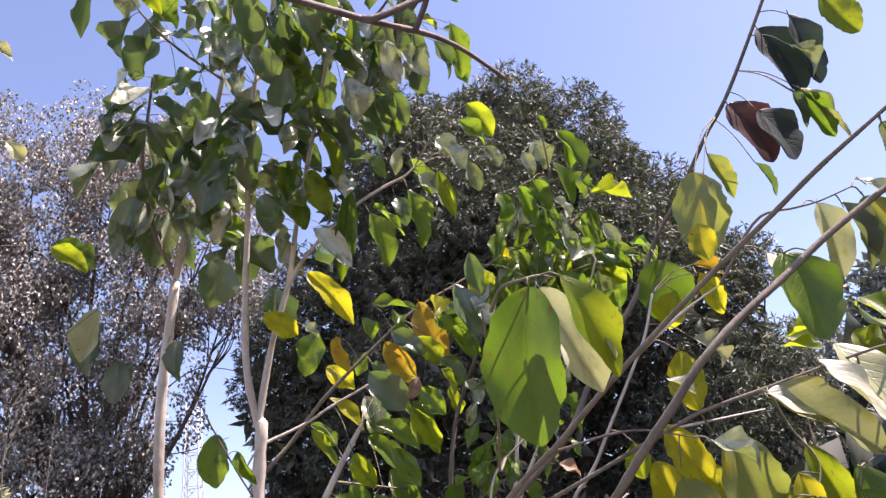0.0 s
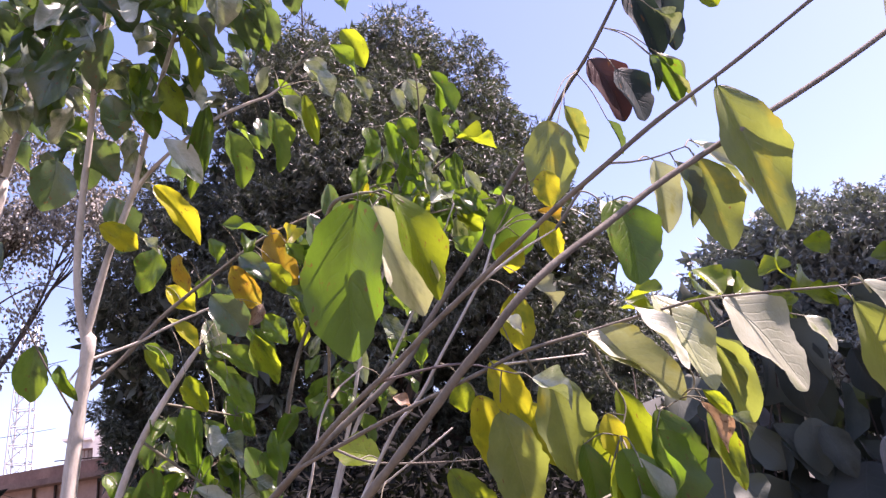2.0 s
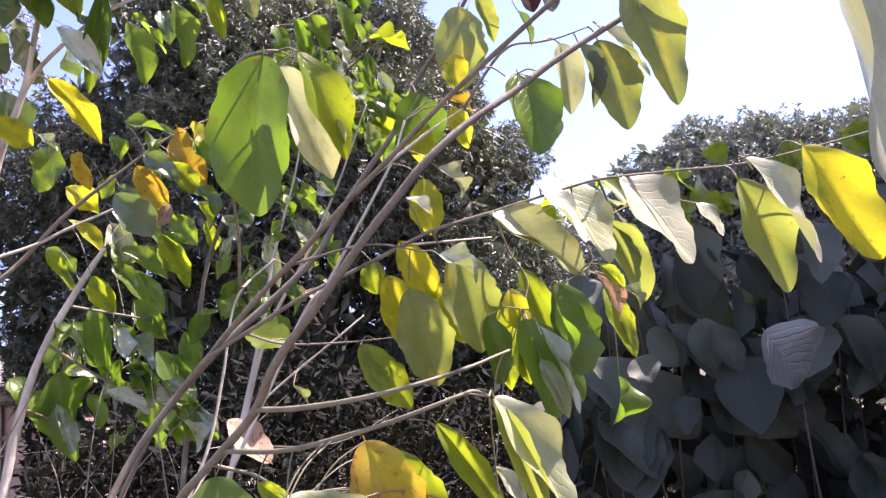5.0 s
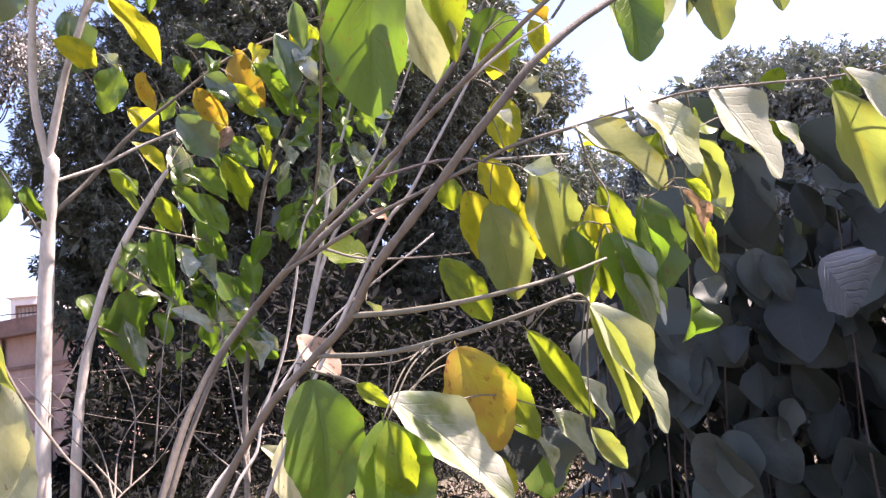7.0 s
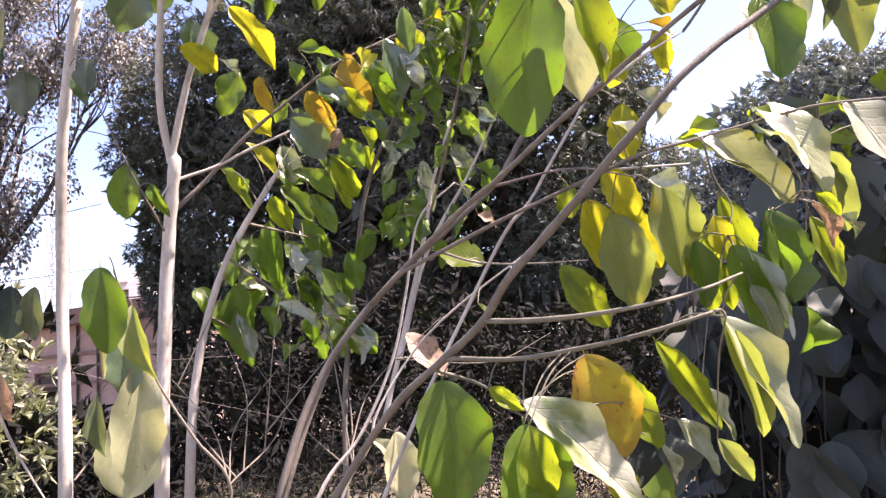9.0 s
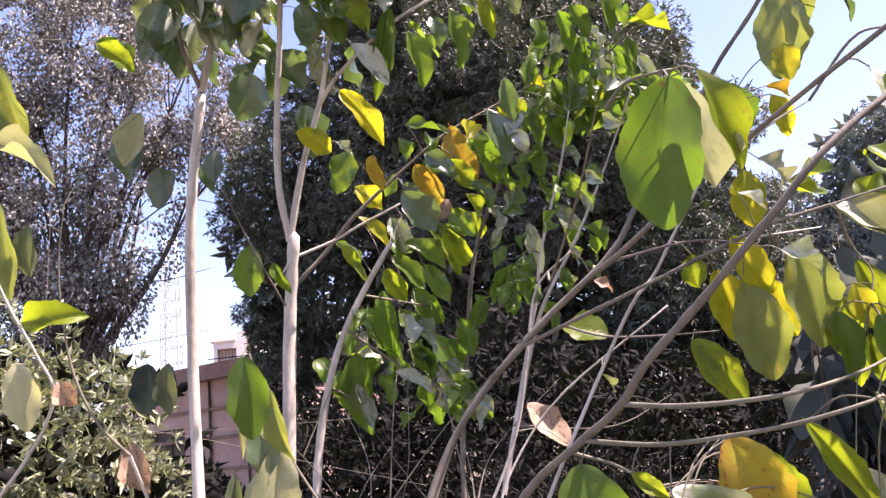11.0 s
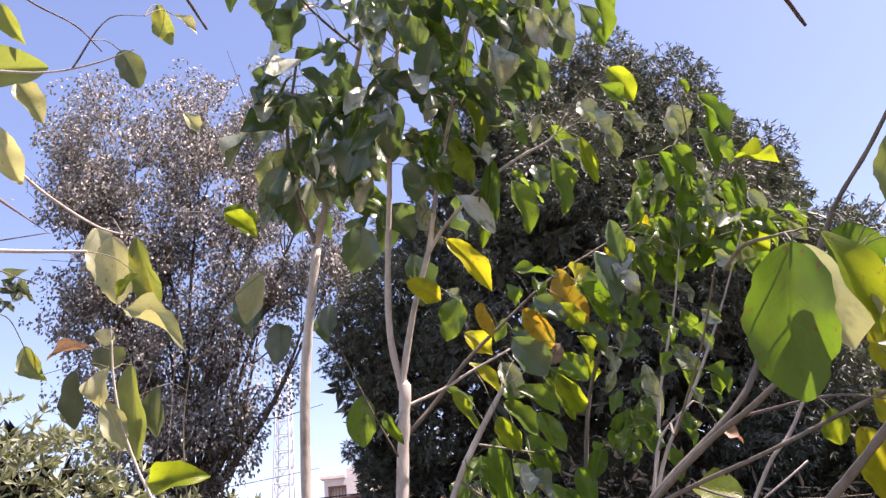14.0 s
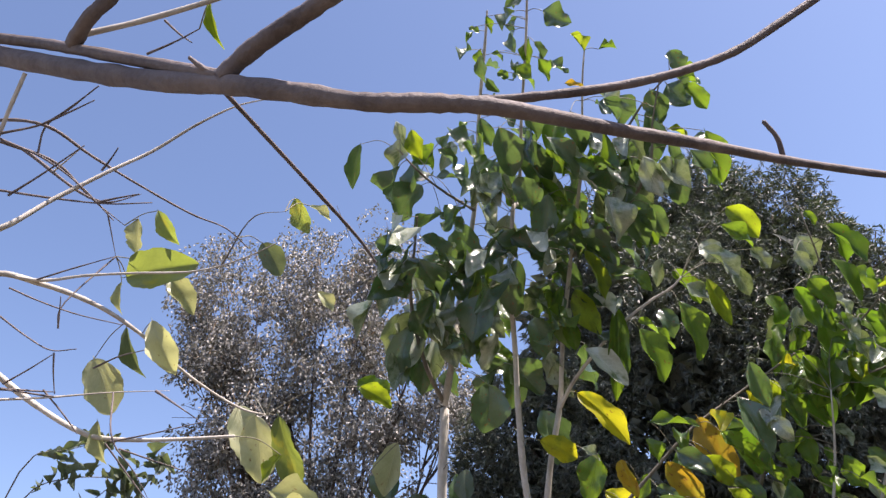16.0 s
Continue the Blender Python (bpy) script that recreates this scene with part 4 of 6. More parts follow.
limb("stem", shrub, [(-0.482, 1.452, -0.050), (-0.372, 1.408, 0.611), (-0.160, 1.340, 1.080), (-0.055, 1.268, 1.252), (0.015, 1.150, 1.358), (0.072, 1.054, 1.414), (0.110, 0.976, 1.455), (0.131, 0.913, 1.500), (0.164, 0.858, 1.540), (0.196, 0.813, 1.578), (0.223, 0.782, 1.611), (0.251, 0.761, 1.641), (0.288, 0.746, 1.681), (0.336, 0.739, 1.719), (0.389, 0.741, 1.753), (0.460, 0.735, 1.800), (0.560, 0.715, 1.855), (0.690, 0.680, 1.925), (0.860, 0.620, 2.030)], 0.0064, 0.0032, GREY_BARK, seed=24)
limb("branch", shrub, [(0.065, 1.442, 1.583), (0.144, 1.290, 1.608), (0.206, 1.160, 1.626), (0.293, 1.117, 1.658), (0.339, 1.086, 1.674), (0.383, 1.055, 1.689), (0.466, 1.013, 1.702), (0.523, 0.980, 1.711), (0.565, 0.954, 1.717), (0.597, 0.931, 1.719), (0.696, 0.889, 1.715), (0.778, 0.853, 1.710), (0.858, 0.814, 1.716), (0.960, 0.770, 1.730)], 0.0036, 0.0011, GREY_BARK, seed=29)
limb("twig", shrub, [(0.111, 0.975, 1.456), (0.150, 0.873, 1.447), (0.196, 0.812, 1.446), (0.242, 0.773, 1.450), (0.310, 0.781, 1.463), (0.377, 0.813, 1.481)], 0.0036, 0.0030, GREEN_TWIG, seed=33)
limb("twig", shrub, [(0.093, 1.057, 1.391), (0.137, 0.923, 1.405), (0.192, 0.821, 1.412), (0.234, 0.759, 1.421), (0.283, 0.728, 1.434), (0.303, 0.742, 1.438), (0.337, 0.789, 1.433)], 0.0034, 0.0024, GREEN_TWIG, seed=34)
limb("twig", shrub, [(0.063, 1.072, 1.398), (0.109, 1.060, 1.380), (0.143, 1.000, 1.352), (0.165, 0.930, 1.328)], 0.0034, 0.0020, GREEN_TWIG, seed=35)
limb("twig", shrub, [(0.190, 1.217, 1.718), (0.299, 1.101, 1.685), (0.362, 1.040, 1.655)], 0.0024, 0.0016, PURPLE_BARK, seed=30)
limb("twig", shrub, [(0.403, 1.190, 1.717), (0.443, 1.165, 1.708), (0.507, 1.133, 1.696)], 0.0024, 0.0018, PALE_BARK, seed=31)
limb("twig", shrub, [(0.088, 1.310, 1.584), (0.178, 1.271, 1.572), (0.269, 1.231, 1.560), (0.342, 1.194, 1.556)], 0.0024, 0.0016, GREY_BARK, seed=32)
limb("twig", shrub, [(0.328, 1.065, 1.792), (0.357, 1.014, 1.811), (0.375, 0.972, 1.813), (0.407, 0.924, 1.823)], 0.0030, 0.0014, PALE_BARK, seed=41)
limb("stem", shrub, [(-0.330, 1.470, -0.050), (-0.200, 1.400, 0.700), (0.020, 1.300, 1.250), (0.150, 1.240, 1.500), (0.216, 1.186, 1.619), (0.244, 1.177, 1.647), (0.283, 1.161, 1.709), (0.323, 1.144, 1.772), (0.358, 1.129, 1.831), (0.381, 1.117, 1.891)], 0.0036, 0.0020, PALE_BARK, seed=42)
limb("twig", shrub, [(0.467, 0.883, 1.894), (0.500, 0.858, 1.889), (0.519, 0.837, 1.884), (0.550, 0.810, 1.886)], 0.0022, 0.0016, GREY_BARK, seed=36)
limb("spur", shrub, [(0.383, 1.055, 1.689), (0.405, 1.085, 1.665), (0.415, 1.080, 1.650)], 0.0016, 0.0010, GREEN_TWIG, seed=45)
limb("spur", shrub, [(0.466, 1.013, 1.702), (0.498, 1.050, 1.650), (0.520, 1.050, 1.605), (0.500, 1.040, 1.560)], 0.0018, 0.0010, GREEN_TWIG, seed=46)
limb("spur", shrub, [(0.565, 0.954, 1.717), (0.592, 1.000, 1.665), (0.610, 1.010, 1.620), (0.560, 1.005, 1.590)], 0.0018, 0.0010, GREEN_TWIG, seed=47)
limb("spur", shrub, [(0.597, 0.931, 1.719), (0.660, 1.020, 1.715), (0.707, 1.100, 1.715)], 0.0018, 0.0010, GREEN_TWIG, seed=48)
limb("branch", overhead, [(-0.760, 0.235, 2.070), (-0.640, 0.212, 2.012), (-0.542, 0.197, 1.957), (-0.479, 0.192, 1.918), (-0.421, 0.185, 1.880), (-0.372, 0.178, 1.849), (-0.338, 0.174, 1.831), (-0.301, 0.172, 1.811), (-0.267, 0.174, 1.795), (-0.240, 0.179, 1.790), (-0.217, 0.186, 1.787), (-0.190, 0.202, 1.786), (-0.161, 0.224, 1.788), (-0.120, 0.259, 1.796), (-0.074, 0.303, 1.808), (0.000, 0.371, 1.829), (0.052, 0.415, 1.843), (0.101, 0.484, 1.858)], 0.0076, 0.0014, PURPLE_BARK, seed=58)
limb("branch", overhead, [(-0.700, 0.222, 2.060), (-0.533, 0.188, 1.957), (-0.477, 0.187, 1.929), (-0.446, 0.183, 1.908), (-0.394, 0.177, 1.872), (-0.341, 0.172, 1.836)], 0.0034, 0.0036, PURPLE_BARK, seed=59)
limb("branch", overhead, [(-0.339, 0.172, 1.834), (-0.323, 0.168, 1.842), (-0.303, 0.163, 1.846), (-0.285, 0.159, 1.849), (-0.261, 0.154, 1.854), (-0.150, 0.130, 1.880)], 0.0048, 0.0040, PURPLE_BARK, seed=60)
limb("branch", overhead, [(-0.245, 0.177, 1.791), (-0.213, 0.196, 1.799), (-0.182, 0.206, 1.802), (-0.156, 0.215, 1.807), (-0.129, 0.222, 1.813), (-0.100, 0.228, 1.823), (-0.075, 0.230, 1.836), (-0.048, 0.232, 1.851)], 0.0022, 0.0021, PURPLE_BARK, seed=61)
limb("spur", overhead, [(-0.075, 0.302, 1.808), (-0.076, 0.295, 1.818), (-0.081, 0.289, 1.826)], 0.0016, 0.0012, PURPLE_BARK, seed=62)
limb("spur", overhead, [(0.006, 0.371, 1.828), (0.037, 0.376, 1.844), (0.074, 0.381, 1.862), (0.122, 0.380, 1.890), (0.160, 0.376, 1.912)], 0.0024, 0.0018, PURPLE_BARK, seed=63)
limb("spur", overhead, [(0.039, 0.393, 1.836), (0.044, 0.382, 1.855), (0.045, 0.372, 1.873)], 0.0022, 0.0015, PURPLE_BARK, seed=64)
limb("spur", overhead, [(-0.442, 0.181, 1.907), (-0.423, 0.169, 1.909), (-0.408, 0.166, 1.918), (-0.390, 0.160, 1.930)], 0.0048, 0.0036, PURPLE_BARK, seed=65)
limb("spur", overhead, [(-0.433, 0.178, 1.909), (-0.406, 0.188, 1.921), (-0.370, 0.198, 1.936), (-0.340, 0.203, 1.945)], 0.0019, 0.0014, PALE_BARK, seed=66)
limb("spur", overhead, [(-0.344, 0.172, 1.838), (-0.349, 0.168, 1.842), (-0.353, 0.165, 1.846)], 0.0018, 0.0010, PURPLE_BARK, seed=67)
limb("spur", overhead, [(-0.347, 0.175, 1.829), (-0.327, 0.172, 1.805), (-0.317, 0.205, 1.795), (-0.324, 0.300, 1.830), (-0.352, 0.439, 1.896)], 0.0012, 0.0010, PURPLE_BARK, seed=68)
limb("stem", overhead, [(-1.0, 0.35, -0.05), (-1.02, 0.33, 1.0), (-0.93, 0.28, 1.75), (-0.760, 0.235, 2.070)], 0.03, 0.0095, PURPLE_BARK, seed=401)
limb("stem", leftbush, [(-2.3, 1.6, -0.05), (-2.25, 1.45, 0.9), (-1.85, 1.1, 1.8), (-1.409, 1.020, 2.330)], 0.018, 0.007, PALE_BARK, seed=402)
limb("stem", leftbush, [(-2.3, 1.6, -0.05), (-2.35, 1.5, 1.1), (-1.8, 1.0, 2.1), (-1.150, 0.640, 2.400)], 0.015, 0.005, PALE_BARK, seed=403)
limb("branch", leftbush, [(-1.409, 1.020, 2.330), (-1.321, 1.153, 2.234), (-1.229, 1.205, 2.172), (-1.171, 1.219, 2.155), (-1.058, 1.242, 2.142), (-0.928, 1.265, 2.134)], 0.0072, 0.0030, PALE_BARK, seed=71)
limb("branch", leftbush, [(-1.409, 1.020, 2.330), (-1.315, 0.957, 2.426), (-1.228, 1.012, 2.414), (-1.144, 1.082, 2.380), (-1.082, 1.157, 2.332), (-1.022, 1.242, 2.268), (-0.945, 1.324, 2.216), (-0.912, 1.363, 2.212)], 0.0072, 0.0016, PALE_BARK, seed=70)
limb("twig", leftbush, [(-1.300, 0.970, 2.424), (-1.229, 0.996, 2.416), (-1.132, 1.004, 2.408), (-1.037, 1.014, 2.396), (-0.903, 1.035, 2.381), (-0.808, 1.034, 2.385), (-0.735, 1.025, 2.396)], 0.0040, 0.0020, PALE_BARK, seed=72)
limb("twig", leftbush, [(-1.150, 0.640, 2.400), (-0.947, 0.606, 2.198), (-0.888, 0.644, 2.267), (-0.828, 0.673, 2.324), (-0.781, 0.693, 2.362), (-0.712, 0.698, 2.400), (-0.647, 0.698, 2.417), (-0.598, 0.693, 2.409)], 0.0046, 0.0018, PALE_BARK, seed=75)
limb("twig", leftbush, [(-1.150, 0.640, 2.400), (-1.020, 0.610, 2.425), (-0.936, 0.636, 2.415), (-0.909, 0.710, 2.408), (-0.876, 0.786, 2.399), (-0.821, 0.873, 2.380), (-0.792, 0.938, 2.386), (-0.782, 1.005, 2.383)], 0.0034, 0.0020, PURPLE_BARK, seed=73)
limb("twig", leftbush, [(-0.858, 0.984, 2.458), (-0.774, 1.004, 2.454), (-0.715, 1.014, 2.457)], 0.0018, 0.0010, GREY_BARK, seed=76)
limb("stem", shrub, [(-0.360, 1.500, -0.050), (-0.420, 1.460, 0.600), (-0.260, 1.500, 1.213), (-0.321, 1.495, 1.311), (-0.390, 1.488, 1.432), (-0.421, 1.479, 1.525), (-0.451, 1.470, 1.621)], 0.0036, 0.0016, GREY_BARK, seed=460)
limb("stem", leftbush, [(-2.280, 1.620, -0.050), (-1.900, 1.620, 0.600), (-1.200, 1.600, 1.150), (-0.839, 1.532, 1.571), (-0.859, 1.500, 1.658), (-0.894, 1.468, 1.745), (-0.918, 1.436, 1.831), (-0.927, 1.405, 1.916), (-0.924, 1.379, 1.989)], 0.0042, 0.0018, PALE_BARK, seed=461)
limb("side_twig", leftbush, [(-1.223, 0.925, 2.357), (-1.183, 0.948, 2.336), (-1.118, 0.981, 2.308), (-1.037, 1.015, 2.283)], 0.0019, 0.0009, PURPLE_BARK, seed=470)
limb("side_twig", leftbush, [(-1.170, 0.930, 2.365), (-1.100, 0.937, 2.377), (-1.025, 0.945, 2.388)], 0.0019, 0.0009, PURPLE_BARK, seed=471)
limb("side_twig", leftbush, [(-1.251, 0.948, 2.315), (-1.213, 0.980, 2.281), (-1.173, 1.006, 2.255), (-1.127, 1.017, 2.253)], 0.0019, 0.0009, PURPLE_BARK, seed=472)
limb("side_twig", leftbush, [(-1.169, 1.010, 2.251), (-1.178, 1.029, 2.221), (-1.184, 1.050, 2.188)], 0.0019, 0.0009, PURPLE_BARK, seed=473)
limb("side_twig", leftbush, [(-1.273, 1.016, 2.211), (-1.221, 1.014, 2.229), (-1.173, 1.011, 2.248)], 0.0019, 0.0009, PURPLE_BARK, seed=474)
limb("side_twig", leftbush, [(-1.152, 0.988, 2.287), (-1.134, 0.958, 2.336)], 0.0019, 0.0009, PURPLE_BARK, seed=475)
limb("side_twig", leftbush, [(-1.105, 1.044, 2.221), (-1.055, 1.045, 2.235), (-1.007, 1.051, 2.241)], 0.0019, 0.0009, PURPLE_BARK, seed=476)
limb("side_twig", leftbush, [(-1.203, 1.041, 2.196), (-1.174, 1.078, 2.151), (-1.160, 1.100, 2.124)], 0.0019, 0.0009, PURPLE_BARK, seed=477)
limb("side_twig", leftbush, [(-1.103, 1.124, 2.106), (-1.025, 1.136, 2.112), (-0.934, 1.149, 2.122)], 0.0019, 0.0009, PURPLE_BARK, seed=478)
limb("side_twig", leftbush, [(-1.091, 1.135, 2.094), (-1.035, 1.162, 2.071), (-0.970, 1.194, 2.045)], 0.0019, 0.0009, PURPLE_BARK, seed=479)
limb("side_twig", leftbush, [(-1.114, 1.123, 2.105), (-1.086, 1.164, 2.054), (-1.060, 1.202, 2.007)], 0.0019, 0.0009, PURPLE_BARK, seed=480)
limb("side_twig", leftbush, [(-0.956, 0.584, 2.359), (-0.893, 0.593, 2.366), (-0.846, 0.590, 2.384), (-0.805, 0.585, 2.404)], 0.0019, 0.0009, PURPLE_BARK, seed=481)
limb("side_twig", leftbush, [(-0.891, 0.593, 2.366), (-0.852, 0.594, 2.377), (-0.815, 0.594, 2.387)], 0.0019, 0.0009, PURPLE_BARK, seed=482)
limb("side_twig", leftbush, [(-0.958, 0.588, 2.353), (-0.904, 0.619, 2.325), (-0.863, 0.652, 2.290), (-0.826, 0.692, 2.243)], 0.0019, 0.0009, PURPLE_BARK, seed=483)
limb("side_twig", leftbush, [(-0.964, 0.634, 2.285), (-0.905, 0.630, 2.308), (-0.844, 0.625, 2.335)], 0.0019, 0.0009, PURPLE_BARK, seed=484)
limb("side_twig", leftbush, [(-0.827, 0.650, 2.303), (-0.811, 0.645, 2.316), (-0.797, 0.639, 2.328)], 0.0019, 0.0009, PURPLE_BARK, seed=485)
limb("side_twig", leftbush, [(-0.974, 0.627, 2.292), (-0.895, 0.656, 2.275), (-0.827, 0.678, 2.263), (-0.767, 0.693, 2.259)], 0.0019, 0.0009, PURPLE_BARK, seed=486)
limb("side_twig", leftbush, [(-0.846, 0.672, 2.266), (-0.812, 0.677, 2.269), (-0.782, 0.682, 2.271)], 0.0019, 0.0009, PURPLE_BARK, seed=487)
limb("side_twig", leftbush, [(-0.694, 0.560, 2.474), (-0.677, 0.576, 2.455), (-0.663, 0.587, 2.444)], 0.0019, 0.0009, PURPLE_BARK, seed=488)
limb("side_twig", leftbush, [(-0.729, 0.579, 2.436), (-0.686, 0.580, 2.447), (-0.648, 0.579, 2.459)], 0.0019, 0.0009, PURPLE_BARK, seed=489)
limb("side_twig", leftbush, [(-0.903, 0.548, 2.428), (-0.934, 0.568, 2.389), (-0.961, 0.587, 2.354)], 0.0034, 0.0028, PALE_BARK, seed=490)
put_leaves(shrub, [
    (PLUM, (0.574, 1.072, 2.193), (0.632, 1.102, 2.088), 0.089, 4, 30),
    (TEAL, (0.608, 1.050, 2.159), (0.654, 1.074, 2.073), 0.093, -6, 30),
    (DEEP, (0.609, 1.115, 2.100), (0.638, 1.132, 2.041), 0.015, 12, 33),
    (TEAL, (0.633, 1.009, 2.293), (0.687, 1.042, 2.179), 0.087, 9, 30),
    (TEAL, (0.678, 0.986, 2.298), (0.705, 1.026, 2.180), 0.063, -7, 31),
    (SUN_SHEEN, (0.658, 0.980, 2.230), (0.692, 0.993, 2.178), 0.025, -19, 34),
    (GREEN, (0.667, 1.032, 2.178), (0.718, 1.060, 2.097), 0.043, 20, 35),
    (PALE, (0.674, 1.024, 2.176), (0.735, 1.049, 2.084), 0.040, -17, 36),
    (DEEP, (0.659, 1.023, 2.171), (0.675, 1.042, 2.112), 0.019, 19, 33),
    (LIME, (0.729, 0.970, 2.321), (0.787, 0.998, 2.254), 0.073, 19, 31),
])
put_leaves(shrub, [
    (OLIVE, (0.535, 1.118, 2.129), (0.575, 1.147, 2.053), 0.035, 19, 33),
    (OLIVE, (0.476, 1.056, 2.063), (0.471, 1.097, 1.931), 0.085, 20, 37),
    (PALE, (0.490, 1.056, 2.057), (0.505, 1.080, 1.987), 0.027, -22, 36),
    (YELLOW, (0.439, 1.010, 1.952), (0.443, 1.019, 1.895), 0.041, 24, 31),
    (GREEN, (0.435, 1.207, 1.983), (0.435, 1.246, 1.884), 0.095, 22, 30),
    (YELLOW, (0.454, 1.218, 1.926), (0.437, 1.251, 1.869), 0.053, 25, 34),
    (YELLOW, (0.461, 1.111, 1.914), (0.490, 1.132, 1.847), 0.038, 24, 33),
    (AMBER, (0.459, 1.118, 1.932), (0.509, 1.147, 1.918), 0.026, 12, 32),
    (SUN_CREAM, (0.434, 1.141, 1.819), (0.488, 1.171, 1.779), 0.039, -17, 34),
    (YELLOW, (0.409, 1.148, 1.803), (0.423, 1.173, 1.714), 0.056, 26, 31),
])
put_leaves(shrub, [
    (SUN_CREAM, (0.349, 1.051, 1.740), (0.382, 1.050, 1.707), 0.025, -16, 32),
    (GREEN, (0.421, 0.772, 1.797), (0.432, 0.771, 1.694), 0.072, 5, 30),
    (SUN_CREAM, (0.431, 0.826, 1.821), (0.433, 0.820, 1.757), 0.031, -22, 36),
    (CELERY, (0.547, 0.884, 1.904), (0.556, 0.905, 1.805), 0.044, 12, 38),
    (DULL, (0.551, 0.843, 1.884), (0.570, 0.853, 1.794), 0.033, -6, 33),
    (OLIVE, (0.580, 0.840, 1.885), (0.615, 0.865, 1.765), 0.072, 21, 37),
    (PALE, (0.582, 0.838, 1.908), (0.644, 0.837, 1.828), 0.031, -12, 36),
    (OLIVE, (0.544, 0.710, 1.912), (0.602, 0.739, 1.741), 0.073, 20, 37),
    (SUN_CREAM, (0.439, 0.367, 1.811), (0.515, 0.428, 1.530), 0.163, -2, 36),
    (YELLOW, (0.764, 0.727, 1.685), (0.825, 0.720, 1.535), 0.081, 22, 31),
])
put_leaves(shrub, [
    (SUN_CREAM, (0.620, 0.912, 1.713), (0.709, 0.918, 1.585), 0.125, -11, 36),
    (CELERY, (0.558, 0.979, 1.741), (0.588, 0.932, 1.594), 0.079, -4, 37),
    (SUN_CREAM, (0.499, 0.924, 1.710), (0.541, 0.902, 1.619), 0.051, -22, 36),
    (CELERY, (0.463, 1.012, 1.696), (0.585, 1.004, 1.595), 0.068, -2, 38),
    (SUN_CREAM, (0.460, 1.001, 1.694), (0.546, 1.009, 1.635), 0.056, -17, 36),
    (OLIVE, (0.688, 1.085, 1.703), (0.749, 1.109, 1.569), 0.062, 19, 38),
    (DULL, (0.692, 1.080, 1.695), (0.757, 1.099, 1.615), 0.041, -11, 33),
    (OLIVE, (0.750, 0.834, 1.681), (0.824, 0.878, 1.530), 0.081, 19, 37),
    (SUN_CREAM, (0.739, 0.798, 1.697), (0.834, 0.824, 1.555), 0.079, -14, 36),
    (PALE, (0.888, 1.109, 1.733), (0.919, 1.100, 1.668), 0.050, -12, 36),
])
put_leaves(shrub, [
    (LIME, (0.586, 0.951, 1.602), (0.623, 0.952, 1.561), 0.021, 19, 33),
    (SUN_SHEEN, (0.617, 0.951, 1.568), (0.645, 0.953, 1.534), 0.022, -19, 34),
    (DRY, (0.584, 0.956, 1.588), (0.609, 0.968, 1.520), 0.026, 6, 32),
    (LIME, (0.638, 1.037, 1.583), (0.657, 1.018, 1.472), 0.036, 22, 37),
    (GREEN, (0.531, 0.979, 1.585), (0.557, 0.983, 1.455), 0.070, 10, 37),
    (GREEN, (0.479, 0.993, 1.539), (0.502, 0.984, 1.401), 0.075, 6, 30),
    (PALE, (0.487, 0.966, 1.525), (0.505, 0.933, 1.401), 0.029, -21, 36),
    (LIME, (0.541, 1.114, 1.636), (0.589, 1.136, 1.502), 0.053, 24, 37),
    (YELLOW, (0.487, 1.045, 1.592), (0.501, 1.044, 1.525), 0.038, 25, 31),
    (LIME, (0.468, 1.067, 1.578), (0.486, 1.090, 1.486), 0.053, 25, 31),
])
put_leaves(shrub, [
    (LIME, (0.472, 1.053, 1.503), (0.474, 1.058, 1.447), 0.029, 22, 33),
    (DULL, (0.492, 1.106, 1.588), (0.518, 1.123, 1.503), 0.040, 6, 33),
    (OLIVE, (0.409, 1.047, 1.658), (0.444, 1.087, 1.509), 0.085, 9, 37),
    (SUN_SHEEN, (0.377, 1.017, 1.643), (0.432, 1.012, 1.602), 0.041, -15, 34),
    (YELLOW, (0.340, 1.084, 1.683), (0.392, 1.095, 1.595), 0.050, 25, 31),
    (YELLOW, (0.419, 1.178, 1.634), (0.458, 1.179, 1.535), 0.053, 26, 31),
    (YELLOW, (0.328, 1.134, 1.643), (0.372, 1.168, 1.527), 0.065, 25, 37),
    (OLIVE, (0.347, 1.087, 1.611), (0.385, 1.129, 1.471), 0.082, 21, 37),
    (LIME, (0.318, 1.189, 1.682), (0.327, 1.211, 1.631), 0.041, 22, 31),
    (LIME, (0.276, 1.136, 1.541), (0.346, 1.150, 1.444), 0.055, 24, 37),
])
put_leaves(shrub, [
    (PALE, (0.210, 1.446, 1.518), (0.234, 1.479, 1.484), 0.017, -6, 32),
    (LIME, (0.200, 1.322, 1.578), (0.126, 1.346, 1.597), 0.065, 12, 31),
    (GREEN, (0.436, 1.016, 1.551), (0.445, 1.029, 1.456), 0.042, 7, 30),
    (LIME, (0.487, 1.039, 1.519), (0.500, 1.046, 1.451), 0.033, 21, 33),
    (GREEN, (0.497, 1.013, 1.531), (0.557, 1.014, 1.419), 0.060, 7, 37),
    (GREEN, (0.062, 1.038, 1.385), (0.066, 1.044, 1.217), 0.102, 9, 30),
    (GREEN, (0.110, 0.822, 1.336), (0.112, 0.826, 1.205), 0.081, 4, 38),
    (LIME, (0.112, 0.807, 1.336), (0.132, 0.807, 1.255), 0.040, 22, 33),
    (PALE, (0.131, 0.893, 1.355), (0.261, 0.907, 1.219), 0.077, -16, 36),
    (LIME, (0.106, 0.957, 1.373), (0.146, 0.946, 1.342), 0.022, 12, 33),
])
